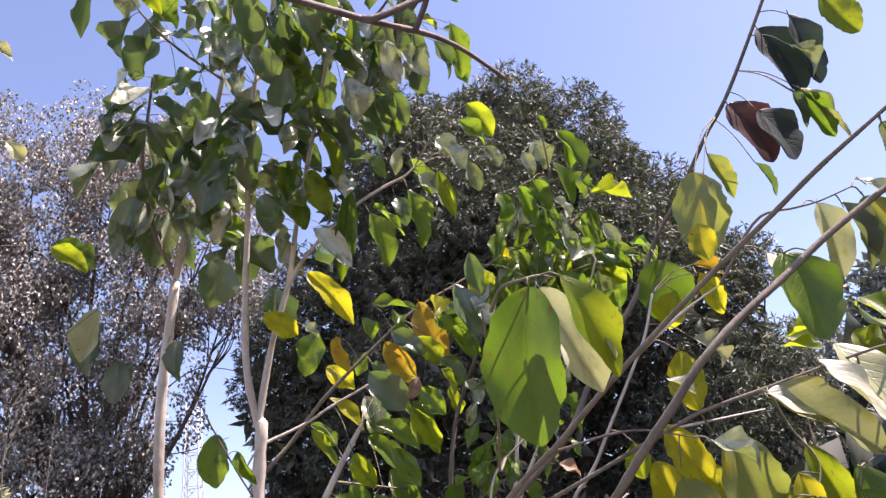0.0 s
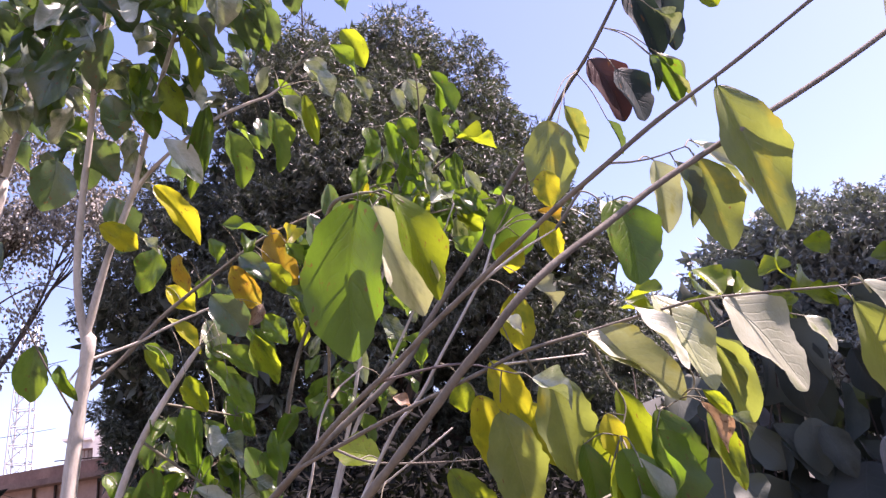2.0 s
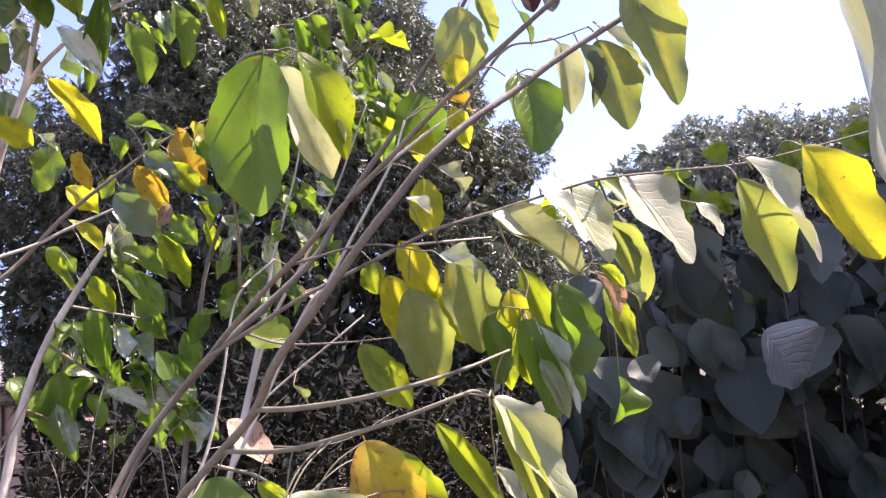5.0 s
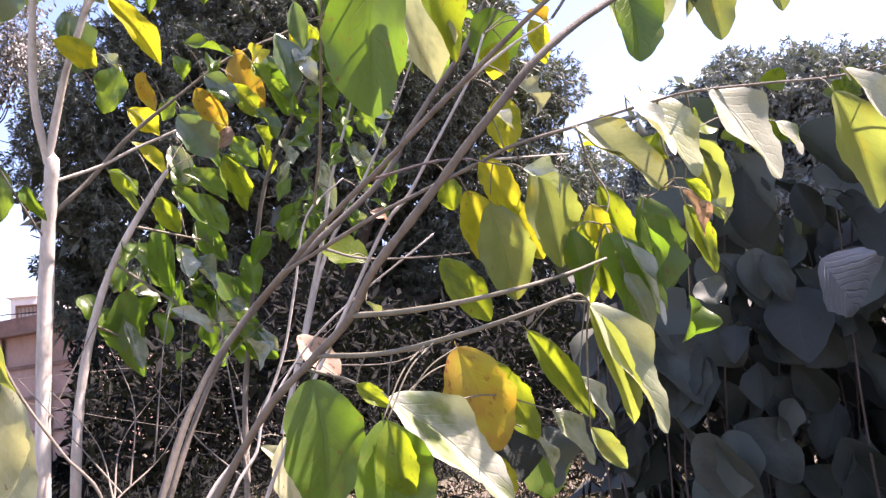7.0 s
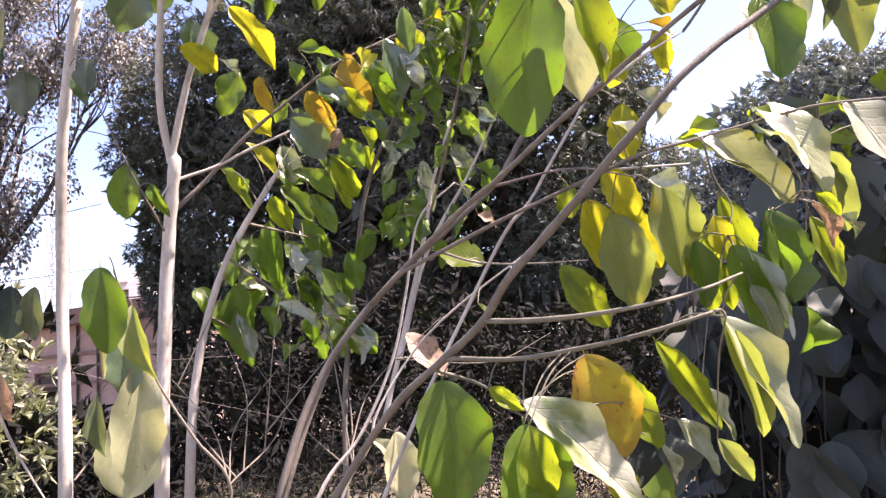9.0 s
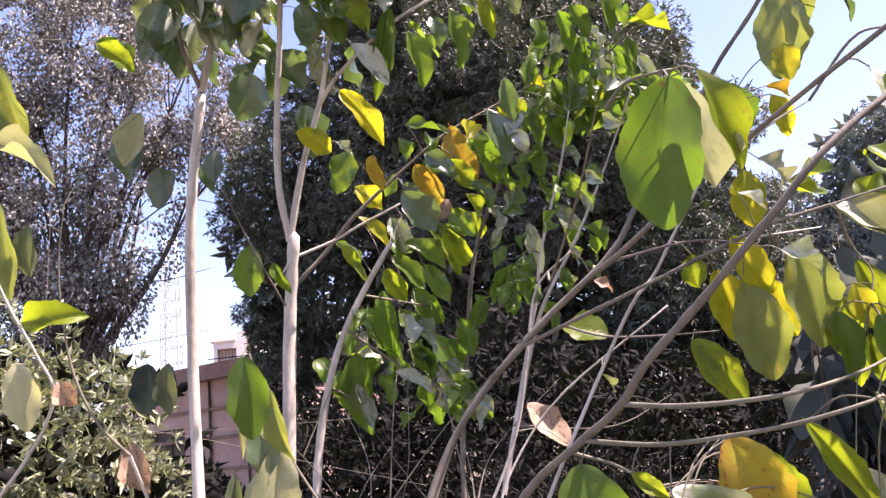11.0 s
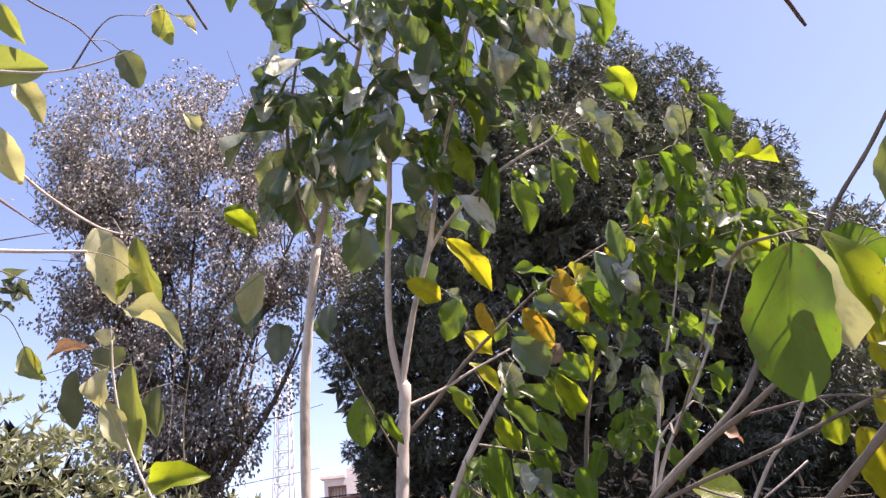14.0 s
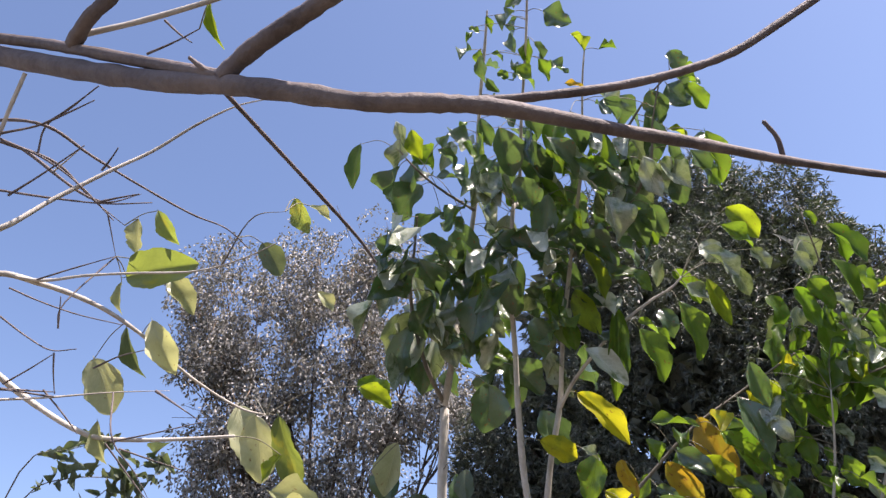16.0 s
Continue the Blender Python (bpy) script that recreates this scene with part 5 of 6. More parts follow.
put_leaves(shrub, [
    (AMBER, (0.235, 0.960, 1.404), (0.276, 0.964, 1.274), 0.086, 21, 37),
    (LIME, (0.278, 1.003, 1.387), (0.339, 0.993, 1.278), 0.050, 21, 37),
    (LIME, (0.315, 0.921, 1.414), (0.388, 0.928, 1.300), 0.036, 21, 37),
    (PALE, (0.415, 1.012, 1.348), (0.463, 1.032, 1.271), 0.032, -17, 36),
    (CELERY, (0.360, 0.835, 1.433), (0.439, 0.858, 1.278), 0.064, -12, 36),
    (OLIVE, (0.364, 0.848, 1.435), (0.420, 0.873, 1.287), 0.032, 22, 33),
    (PALE, (0.351, 0.962, 1.313), (0.393, 0.957, 1.240), 0.039, -16, 36),
    (OLIVE, (0.381, 0.922, 1.290), (0.421, 0.915, 1.235), 0.028, 19, 33),
    (GREEN, (0.364, 1.126, 1.267), (0.409, 1.133, 1.180), 0.091, 6, 30),
    (PALE, (0.336, 0.993, 1.284), (0.352, 0.997, 1.227), 0.019, -9, 32),
])
put_leaves(shrub, [
    (FADED, (0.048, 1.557, 1.285), (0.059, 1.575, 1.153), 0.077, -12, 31),
    (FADED, (0.007, 1.629, 1.269), (0.061, 1.624, 1.206), 0.041, -12, 32),
    (YELLOW, (0.264, 1.006, 1.266), (0.305, 1.007, 1.215), 0.042, 21, 31),
    (GREEN, (-0.410, 1.221, 1.588), (-0.404, 1.243, 1.460), 0.067, 9, 30),
    (OLIVE, (-0.401, 1.386, 1.547), (-0.365, 1.387, 1.415), 0.044, 19, 33),
    (DEEP, (-0.437, 1.451, 1.487), (-0.425, 1.455, 1.394), 0.063, 6, 30),
    (FADED, (-0.405, 1.458, 1.445), (-0.427, 1.495, 1.236), 0.092, -9, 37),
    (FADED, (-0.490, 1.513, 1.522), (-0.480, 1.526, 1.427), 0.013, -19, 33),
    (DULL, (-0.524, 1.641, 1.400), (-0.516, 1.659, 1.276), 0.040, 6, 33),
])
put_leaves(leftbush, [
    (OLIVE, (-1.113, 1.101, 2.457), (-0.955, 1.121, 2.462), 0.085, 37, 38),
    (FADED, (-1.034, 1.136, 2.458), (-1.001, 1.191, 2.390), 0.051, -6, 34),
    (FADED, (-1.056, 1.034, 2.547), (-1.078, 1.076, 2.495), 0.041, -12, 32),
    (OLIVE, (-1.009, 1.031, 2.553), (-0.987, 1.085, 2.495), 0.035, 12, 33),
    (OLIVE, (-0.718, 1.064, 2.526), (-0.708, 1.114, 2.470), 0.041, 19, 31),
    (FADED, (-0.701, 1.096, 2.526), (-0.668, 1.126, 2.493), 0.022, -6, 32),
    (DULL, (-0.804, 1.100, 2.462), (-0.783, 1.144, 2.404), 0.051, 6, 30),
    (FADED, (-1.125, 1.104, 2.450), (-1.141, 1.140, 2.391), 0.020, -6, 33),
    (DULL, (-1.147, 1.171, 2.381), (-1.134, 1.239, 2.287), 0.033, 9, 33),
    (FADED, (-1.062, 1.138, 2.361), (-1.042, 1.209, 2.264), 0.057, -7, 34),
])
put_leaves(leftbush, [
    (FADED, (-1.178, 1.129, 2.294), (-1.170, 1.197, 2.198), 0.077, -12, 30),
    (FADED, (-1.203, 1.203, 2.194), (-1.207, 1.255, 2.117), 0.034, -6, 33),
    (FADED, (-0.969, 1.424, 2.242), (-0.987, 1.508, 2.118), 0.084, -16, 36),
    (OLIVE, (-0.893, 1.387, 2.213), (-0.880, 1.481, 2.081), 0.063, 19, 37),
    (LIME, (-0.724, 1.435, 2.270), (-0.662, 1.479, 2.226), 0.044, 12, 34),
    (FADED, (-0.776, 1.320, 2.464), (-0.755, 1.353, 2.424), 0.033, -6, 32),
    (FADED, (-0.700, 1.623, 2.199), (-0.757, 1.680, 2.098), 0.066, -9, 38),
    (LIME, (-0.586, 0.507, 2.405), (-0.583, 0.544, 2.352), 0.014, 12, 33),
    (FADED, (-1.084, 1.556, 2.339), (-1.066, 1.605, 2.191), 0.083, -16, 36),
    (TEAL, (-0.914, 2.292, 1.714), (-0.945, 2.350, 1.575), 0.097, -7, 30),
])
put_leaves(leftbush, [
    (DULL, (-0.847, 2.272, 1.707), (-0.857, 2.318, 1.564), 0.070, 7, 31),
    (DRY, (-0.966, 2.307, 1.497), (-0.930, 2.346, 1.343), 0.086, 6, 33),
    (DRY, (-0.962, 1.382, 1.977), (-1.063, 1.381, 1.968), 0.026, 6, 33),
    (FADED, (-0.894, 1.360, 2.044), (-0.778, 1.392, 1.970), 0.054, -16, 34),
    (LIME, (-0.861, 1.339, 2.107), (-0.906, 1.354, 2.061), 0.039, 16, 31),
    (FADED, (-0.935, 1.390, 2.017), (-0.950, 1.400, 1.987), 0.044, -12, 31),
    (FADED, (-0.936, 1.397, 1.938), (-0.966, 1.422, 1.865), 0.048, -9, 34),
    (FADED, (-0.949, 1.419, 1.876), (-0.922, 1.452, 1.785), 0.050, -9, 36),
    (DULL, (-1.033, 1.440, 1.954), (-1.040, 1.480, 1.843), 0.054, 9, 30),
    (DULL, (-0.991, 1.474, 2.014), (-0.984, 1.492, 1.963), 0.079, 9, 30),
])
put_leaves(leftbush, [
    (OLIVE, (-0.913, 1.445, 1.954), (-0.914, 1.510, 1.773), 0.072, 19, 30),
    (DULL, (-0.887, 1.511, 1.921), (-0.893, 1.546, 1.824), 0.056, 12, 31),
    (LIME, (-0.878, 1.477, 1.721), (-0.759, 1.480, 1.725), 0.062, 12, 34),
    (FADED, (-0.873, 1.453, 1.640), (-0.870, 1.497, 1.518), 0.066, -6, 36),
    (DRY, (-0.826, 1.519, 1.608), (-0.798, 1.538, 1.559), 0.047, 6, 33),
    (DULL, (-0.694, 1.732, 2.107), (-0.696, 1.731, 2.004), 0.065, 7, 30),
    (DULL, (-0.582, 1.815, 2.172), (-0.587, 1.815, 2.086), 0.052, 7, 31),
    (OLIVE, (-1.101, 1.370, 1.994), (-1.062, 1.396, 1.925), 0.049, 16, 33),
])
put_leaves(shrub, [
    (GREEN, (0.119, 0.665, 1.753), (0.111, 0.715, 1.616), 0.080, 30, 28),
    (SUN_CREAM, (0.140, 0.730, 1.776), (0.190, 0.758, 1.667), 0.048, 20),
    (LIME, (0.153, 0.678, 1.765), (0.195, 0.712, 1.669), 0.046, -6, 3),
])
put_leaves(shrub, [
    (SHADE, (0.886, 1.400, 1.496), (0.906, 1.377, 1.446), 0.075, 20),
    (GREEN, (0.756, 1.244, 1.460), (0.732, 1.253, 1.377), 0.070, -28),
])
put_leaves(shrub, [
    (SHADE, (0.324, 1.078, 1.290), (0.332, 1.058, 1.216), 0.076, 16),
    (SHADE, (0.379, 1.060, 1.286), (0.377, 1.043, 1.204), 0.057, -7),
])
put_leaves(shrub, [
    (DRY, (0.178, 1.688, 1.387), (0.099, 1.703, 1.481), 0.075, 20, 30),
])
put_leaves(shrub, [
    (GREEN, (0.504, 0.937, 1.555), (0.525, 0.950, 1.450), 0.075, -28),
    (DRY, (0.275, 1.662, 1.734), (0.318, 1.661, 1.706), 0.033, -16),
])
put_leaves(shrub, [
    (CELERY, (0.488, 0.976, 1.481), (0.507, 0.958, 1.399), 0.027, 28),
])
put_leaves(sapling_a, [
    (DEEP, (-0.762, 1.599, 3.143), (-0.811, 1.665, 3.030), 0.049, -11),
    (SUN_SHEEN, (-0.609, 1.498, 3.030), (-0.640, 1.553, 2.954), 0.063, 11),
    (DEEP, (-0.622, 1.521, 2.951), (-0.669, 1.580, 2.874), 0.073, 26),
    (FRESH, (-0.623, 1.654, 3.121), (-0.569, 1.727, 3.086), 0.078, 24),
    (DEEP, (-0.532, 1.576, 2.927), (-0.455, 1.592, 2.912), 0.046, -17),
    (DEEP, (-0.592, 1.646, 2.969), (-0.678, 1.695, 2.892), 0.096, -19),
    (DEEP, (-0.543, 1.643, 2.852), (-0.494, 1.710, 2.801), 0.068, -16),
    (DEEP, (-0.766, 1.716, 2.856), (-0.698, 1.764, 2.832), 0.059, 21),
    (DEEP, (-0.723, 1.743, 2.805), (-0.710, 1.800, 2.690), 0.105, -25),
    (DEEP, (-0.614, 1.670, 2.805), (-0.555, 1.737, 2.744), 0.083, -23),
])
put_leaves(sapling_a, [
    (DEEP, (-0.504, 1.781, 2.898), (-0.551, 1.873, 2.762), 0.115, -15),
    (SUN_SHEEN, (-0.547, 1.838, 2.770), (-0.467, 1.878, 2.741), 0.066, -21),
    (DEEP, (-0.723, 1.880, 2.639), (-0.769, 1.929, 2.484), 0.099, 17),
    (DEEP, (-0.705, 1.857, 2.683), (-0.683, 1.921, 2.615), 0.062, 26),
    (DEEP, (-0.456, 1.814, 2.683), (-0.533, 1.853, 2.536), 0.119, 8),
    (DEEP, (-0.527, 1.997, 2.470), (-0.566, 2.040, 2.342), 0.117, -20),
    (DEEP, (-0.701, 1.665, 2.780), (-0.753, 1.697, 2.726), 0.064, 23),
    (DEEP, (-0.630, 1.696, 2.744), (-0.596, 1.781, 2.669), 0.066, 8),
    (FRESH, (-0.760, 1.530, 2.333), (-0.702, 1.603, 2.288), 0.064, 10),
    (DEEP, (-0.732, 1.721, 2.206), (-0.766, 1.733, 2.079), 0.097, 25),
])
put_leaves(sapling_a, [
    (DEEP, (-0.681, 1.775, 2.114), (-0.715, 1.784, 2.033), 0.062, -9),
    (DEEP, (-0.644, 1.975, 2.218), (-0.632, 1.998, 2.121), 0.045, 13),
    (DEEP, (-0.479, 1.552, 3.057), (-0.415, 1.600, 3.028), 0.069, 5),
    (DEEP, (-0.630, 1.832, 2.704), (-0.684, 1.858, 2.633), 0.047, -14),
])
put_leaves(sapling_b, [
    (DEEP, (-0.328, 1.479, 2.962), (-0.324, 1.587, 2.877), 0.087, -8),
    (DEEP, (-0.209, 1.516, 2.923), (-0.151, 1.593, 2.823), 0.059, -7),
    (SUN_SHEEN, (-0.266, 1.650, 3.008), (-0.215, 1.761, 2.832), 0.067, -11),
    (DEEP, (-0.133, 1.521, 2.996), (-0.124, 1.603, 2.909), 0.061, 14),
    (DEEP, (-0.075, 1.629, 2.913), (-0.065, 1.681, 2.825), 0.110, 21),
    (SUN_SHEEN, (-0.089, 1.611, 2.756), (-0.088, 1.668, 2.647), 0.082, -15),
    (DEEP, (-0.040, 1.761, 2.911), (0.021, 1.849, 2.738), 0.098, -23),
    (DEEP, (0.081, 1.634, 3.035), (0.055, 1.722, 2.895), 0.067, -11),
    (SUN_SHEEN, (0.021, 1.554, 2.813), (0.048, 1.617, 2.718), 0.057, 26),
    (DEEP, (0.092, 1.564, 2.844), (0.094, 1.632, 2.784), 0.055, -27),
])
put_leaves(sapling_b, [
    (DEEP, (0.147, 1.604, 2.841), (0.183, 1.657, 2.756), 0.059, -10),
    (FRESH, (0.194, 1.584, 2.876), (0.216, 1.671, 2.762), 0.060, -12),
    (DEEP, (0.094, 1.627, 2.784), (0.098, 1.690, 2.725), 0.054, 23),
    (SUN_SHEEN, (-0.417, 1.510, 2.808), (-0.368, 1.562, 2.763), 0.067, -22),
    (DEEP, (-0.359, 1.642, 2.719), (-0.279, 1.692, 2.664), 0.087, 11),
    (DEEP, (-0.365, 1.775, 2.729), (-0.404, 1.858, 2.591), 0.096, 20),
    (DEEP, (-0.312, 1.825, 2.770), (-0.222, 1.886, 2.732), 0.099, 21),
    (DEEP, (-0.194, 1.702, 2.739), (-0.109, 1.780, 2.613), 0.084, -14),
    (DEEP, (-0.338, 1.740, 2.517), (-0.340, 1.799, 2.421), 0.071, -5),
    (DEEP, (-0.439, 1.955, 2.505), (-0.375, 1.994, 2.406), 0.096, 9),
])
put_leaves(sapling_b, [
    (SUN_SHEEN, (-0.333, 1.987, 2.459), (-0.294, 2.029, 2.397), 0.047, 19),
    (SUN_SHEEN, (-0.228, 1.802, 2.430), (-0.145, 1.856, 2.330), 0.066, -9),
    (LIME, (-0.223, 1.772, 2.593), (-0.181, 1.842, 2.482), 0.066, 27),
    (FRESH, (-0.261, 1.799, 2.528), (-0.254, 1.833, 2.445), 0.045, 10),
    (FRESH, (-0.124, 1.780, 2.627), (-0.021, 1.819, 2.570), 0.061, -16),
    (FRESH, (-0.125, 1.802, 2.530), (-0.180, 1.931, 2.321), 0.058, -7),
    (DEEP, (-0.238, 1.594, 2.794), (-0.290, 1.656, 2.681), 0.071, -14),
    (DEEP, (-0.233, 1.741, 2.795), (-0.192, 1.811, 2.703), 0.073, -18),
    (DEEP, (-0.161, 1.798, 2.777), (-0.097, 1.891, 2.665), 0.080, 23),
    (DEEP, (-0.040, 1.726, 2.780), (-0.005, 1.797, 2.690), 0.061, 22),
])
put_leaves(sapling_b, [
    (DEEP, (-0.305, 1.527, 2.822), (-0.278, 1.606, 2.753), 0.073, 22),
    (DEEP, (-0.406, 1.615, 2.719), (-0.353, 1.671, 2.663), 0.075, -24),
    (DEEP, (-0.388, 1.632, 2.996), (-0.386, 1.686, 2.902), 0.068, -7),
    (DEEP, (-0.363, 1.819, 2.652), (-0.296, 1.871, 2.582), 0.067, -14),
    (LIME, (-0.175, 1.680, 2.650), (-0.156, 1.762, 2.539), 0.050, -19),
    (DEEP, (-0.028, 1.607, 2.933), (-0.022, 1.654, 2.854), 0.074, -16),
    (DEEP, (-0.103, 1.639, 3.051), (-0.082, 1.691, 2.970), 0.064, -20),
    (SUN_SHEEN, (0.018, 1.655, 2.969), (0.042, 1.715, 2.915), 0.064, 24),
    (DEEP, (-0.042, 1.482, 2.978), (-0.008, 1.548, 2.918), 0.070, -10),
    (DEEP, (-0.251, 1.497, 3.017), (-0.236, 1.570, 2.964), 0.057, 7),
])
put_leaves(sapling_b, [
    (SUN_SHEEN, (0.064, 1.809, 2.563), (0.128, 1.855, 2.484), 0.062, -19),
    (FRESH, (0.031, 1.785, 2.505), (0.057, 1.865, 2.367), 0.064, -13),
    (FRESH, (-0.069, 1.927, 2.550), (0.007, 1.957, 2.453), 0.032, -5),
    (FRESH, (-0.079, 1.849, 2.480), (-0.040, 1.925, 2.350), 0.083, -21),
    (LIME, (0.119, 1.805, 2.564), (0.152, 1.865, 2.447), 0.041, 16),
    (SUN_SHEEN, (0.118, 1.727, 2.612), (0.185, 1.755, 2.525), 0.059, -12),
    (FRESH, (0.191, 1.767, 2.696), (0.268, 1.814, 2.633), 0.053, 16),
    (SUN_SHEEN, (0.220, 1.930, 2.656), (0.243, 1.970, 2.576), 0.048, 28),
    (DEEP, (-0.006, 1.970, 2.587), (0.017, 1.998, 2.504), 0.060, -7),
    (YELLOW, (-0.279, 1.991, 2.392), (-0.165, 2.079, 2.251), 0.068, 8),
])
put_leaves(sapling_b, [
    (AMBER, (0.024, 2.055, 2.286), (0.083, 2.087, 2.105), 0.092, 27),
    (AMBER, (-0.084, 2.087, 2.191), (-0.011, 2.135, 2.074), 0.074, 25),
    (DEEP, (-0.058, 1.971, 2.179), (0.023, 1.981, 2.107), 0.057, 14),
    (YELLOW, (-0.262, 2.144, 2.156), (-0.189, 2.180, 2.091), 0.065, 14),
    (FRESH, (-0.256, 1.990, 2.212), (-0.310, 2.035, 2.105), 0.075, 12),
    (AMBER, (-0.202, 1.909, 2.162), (-0.178, 1.926, 2.068), 0.039, 24),
    (DEEP, (-0.390, 2.036, 2.379), (-0.376, 2.083, 2.230), 0.103, -26),
    (YELLOW, (-0.398, 1.937, 2.257), (-0.314, 1.987, 2.208), 0.067, 14),
    (DEEP, (-0.127, 1.963, 2.072), (-0.048, 2.010, 1.972), 0.091, 22),
    (DRY, (-0.002, 2.022, 2.057), (-0.043, 2.029, 2.006), 0.040, -24),
])
put_leaves(sapling_b, [
    (YELLOW, (-0.261, 2.165, 2.071), (-0.175, 2.194, 1.972), 0.051, -27),
    (FRESH, (-0.005, 2.037, 2.032), (0.060, 2.052, 1.954), 0.064, 23),
    (LIME, (-0.025, 1.982, 1.969), (0.035, 2.023, 1.868), 0.063, 26),
    (FRESH, (-0.134, 2.106, 1.967), (-0.018, 2.139, 1.889), 0.066, -6),
    (FRESH, (-0.105, 1.990, 2.274), (0.020, 1.994, 2.246), 0.039, -20),
    (FRESH, (-0.126, 1.912, 2.206), (-0.110, 1.932, 2.144), 0.041, -9),
    (LIME, (0.008, 1.990, 2.162), (0.069, 2.032, 2.085), 0.060, 22),
    (SUN_SHEEN, (-0.293, 1.942, 2.220), (-0.253, 1.962, 2.183), 0.028, -12),
    (DEEP, (0.128, 1.968, 2.292), (0.169, 1.994, 2.135), 0.093, -20),
    (DEEP, (0.180, 1.955, 2.376), (0.200, 1.998, 2.263), 0.054, 18),
])
put_leaves(sapling_b, [
    (FRESH, (0.243, 1.946, 2.276), (0.262, 1.979, 2.188), 0.044, 15),
    (FRESH, (0.064, 2.000, 2.098), (0.111, 2.006, 2.016), 0.057, -13),
    (SUN_SHEEN, (0.188, 1.951, 2.219), (0.224, 1.961, 2.153), 0.045, 24),
    (FRESH, (-0.090, 1.997, 1.875), (-0.029, 2.027, 1.774), 0.056, 14),
    (LIME, (-0.194, 2.035, 1.880), (-0.143, 2.037, 1.789), 0.057, 13),
    (FRESH, (0.063, 1.972, 2.211), (0.101, 1.992, 2.147), 0.042, 8),
    (FRESH, (-0.554, 2.052, 1.983), (-0.569, 2.098, 1.850), 0.082, -7),
    (FRESH, (-0.491, 2.020, 1.923), (-0.447, 2.038, 1.836), 0.032, 15),
    (LIME, (-0.315, 2.148, 1.983), (-0.247, 2.175, 1.872), 0.036, -8),
    (DEEP, (-0.219, 1.456, 3.350), (-0.245, 1.488, 3.322), 0.043, 27),
])
put_leaves(sapling_b, [
    (DEEP, (-0.147, 1.369, 3.242), (-0.081, 1.405, 3.198), 0.065, 27),
    (DEEP, (-0.187, 1.430, 3.199), (-0.174, 1.474, 3.171), 0.038, -8),
    (FRESH, (-0.264, 1.468, 3.163), (-0.206, 1.526, 3.121), 0.058, 7),
    (FRESH, (-0.307, 1.414, 3.181), (-0.282, 1.441, 3.165), 0.029, -10),
    (DEEP, (-0.348, 1.499, 3.275), (-0.351, 1.562, 3.221), 0.037, 27),
    (FRESH, (-0.310, 1.528, 3.219), (-0.281, 1.542, 3.199), 0.032, 21),
    (LIME, (-0.085, 1.426, 3.189), (-0.057, 1.460, 3.147), 0.036, -14),
    (FRESH, (-0.012, 1.540, 3.222), (0.039, 1.550, 3.219), 0.025, -17),
    (AMBER, (-0.127, 1.548, 3.132), (-0.075, 1.569, 3.118), 0.022, 20),
    (SUN_SHEEN, (-0.038, 1.608, 3.121), (-0.012, 1.641, 3.064), 0.056, -18),
])
put_leaves(sapling_b, [
    (DEEP, (0.169, 1.536, 3.143), (0.186, 1.575, 3.087), 0.060, 6),
    (FRESH, (0.181, 1.648, 3.164), (0.247, 1.666, 3.113), 0.062, 7),
    (DEEP, (0.146, 1.602, 3.084), (0.189, 1.636, 3.013), 0.091, 10),
    (FRESH, (0.186, 1.592, 3.060), (0.230, 1.638, 2.991), 0.053, 13),
    (DEEP, (0.088, 1.549, 3.030), (0.099, 1.611, 2.956), 0.069, 22),
    (LIME, (0.119, 1.646, 2.963), (0.164, 1.673, 2.930), 0.037, -12),
    (DEEP, (0.180, 1.667, 2.930), (0.240, 1.691, 2.899), 0.045, -11),
    (DEEP, (-0.270, 1.612, 3.012), (-0.247, 1.728, 2.907), 0.092, 19),
    (SUN_SHEEN, (-0.274, 1.675, 3.056), (-0.267, 1.717, 2.990), 0.050, -27),
    (FRESH, (-0.182, 1.660, 3.047), (-0.166, 1.740, 2.957), 0.052, -6),
])
put_leaves(sapling_b, [
    (DEEP, (-0.330, 1.578, 3.136), (-0.295, 1.625, 3.087), 0.068, -9),
    (DEEP, (-0.391, 1.632, 3.159), (-0.379, 1.706, 3.105), 0.049, 22),
    (FRESH, (0.194, 1.810, 2.975), (0.250, 1.876, 2.880), 0.063, 9),
    (SUN_SHEEN, (0.066, 1.773, 2.918), (0.103, 1.828, 2.844), 0.068, 6),
    (DEEP, (-0.019, 1.714, 2.960), (0.022, 1.775, 2.870), 0.075, 28),
    (FRESH, (-0.065, 1.748, 2.832), (-0.018, 1.816, 2.708), 0.059, -11),
    (SUN_SHEEN, (-0.125, 1.898, 2.919), (-0.048, 1.975, 2.822), 0.074, -18),
    (LIME, (0.227, 1.805, 2.773), (0.289, 1.846, 2.679), 0.065, 24),
    (SUN_SHEEN, (0.133, 1.807, 2.678), (0.168, 1.835, 2.622), 0.066, 10),
    (SUN_SHEEN, (0.266, 1.878, 2.669), (0.303, 1.913, 2.616), 0.046, 13),
])
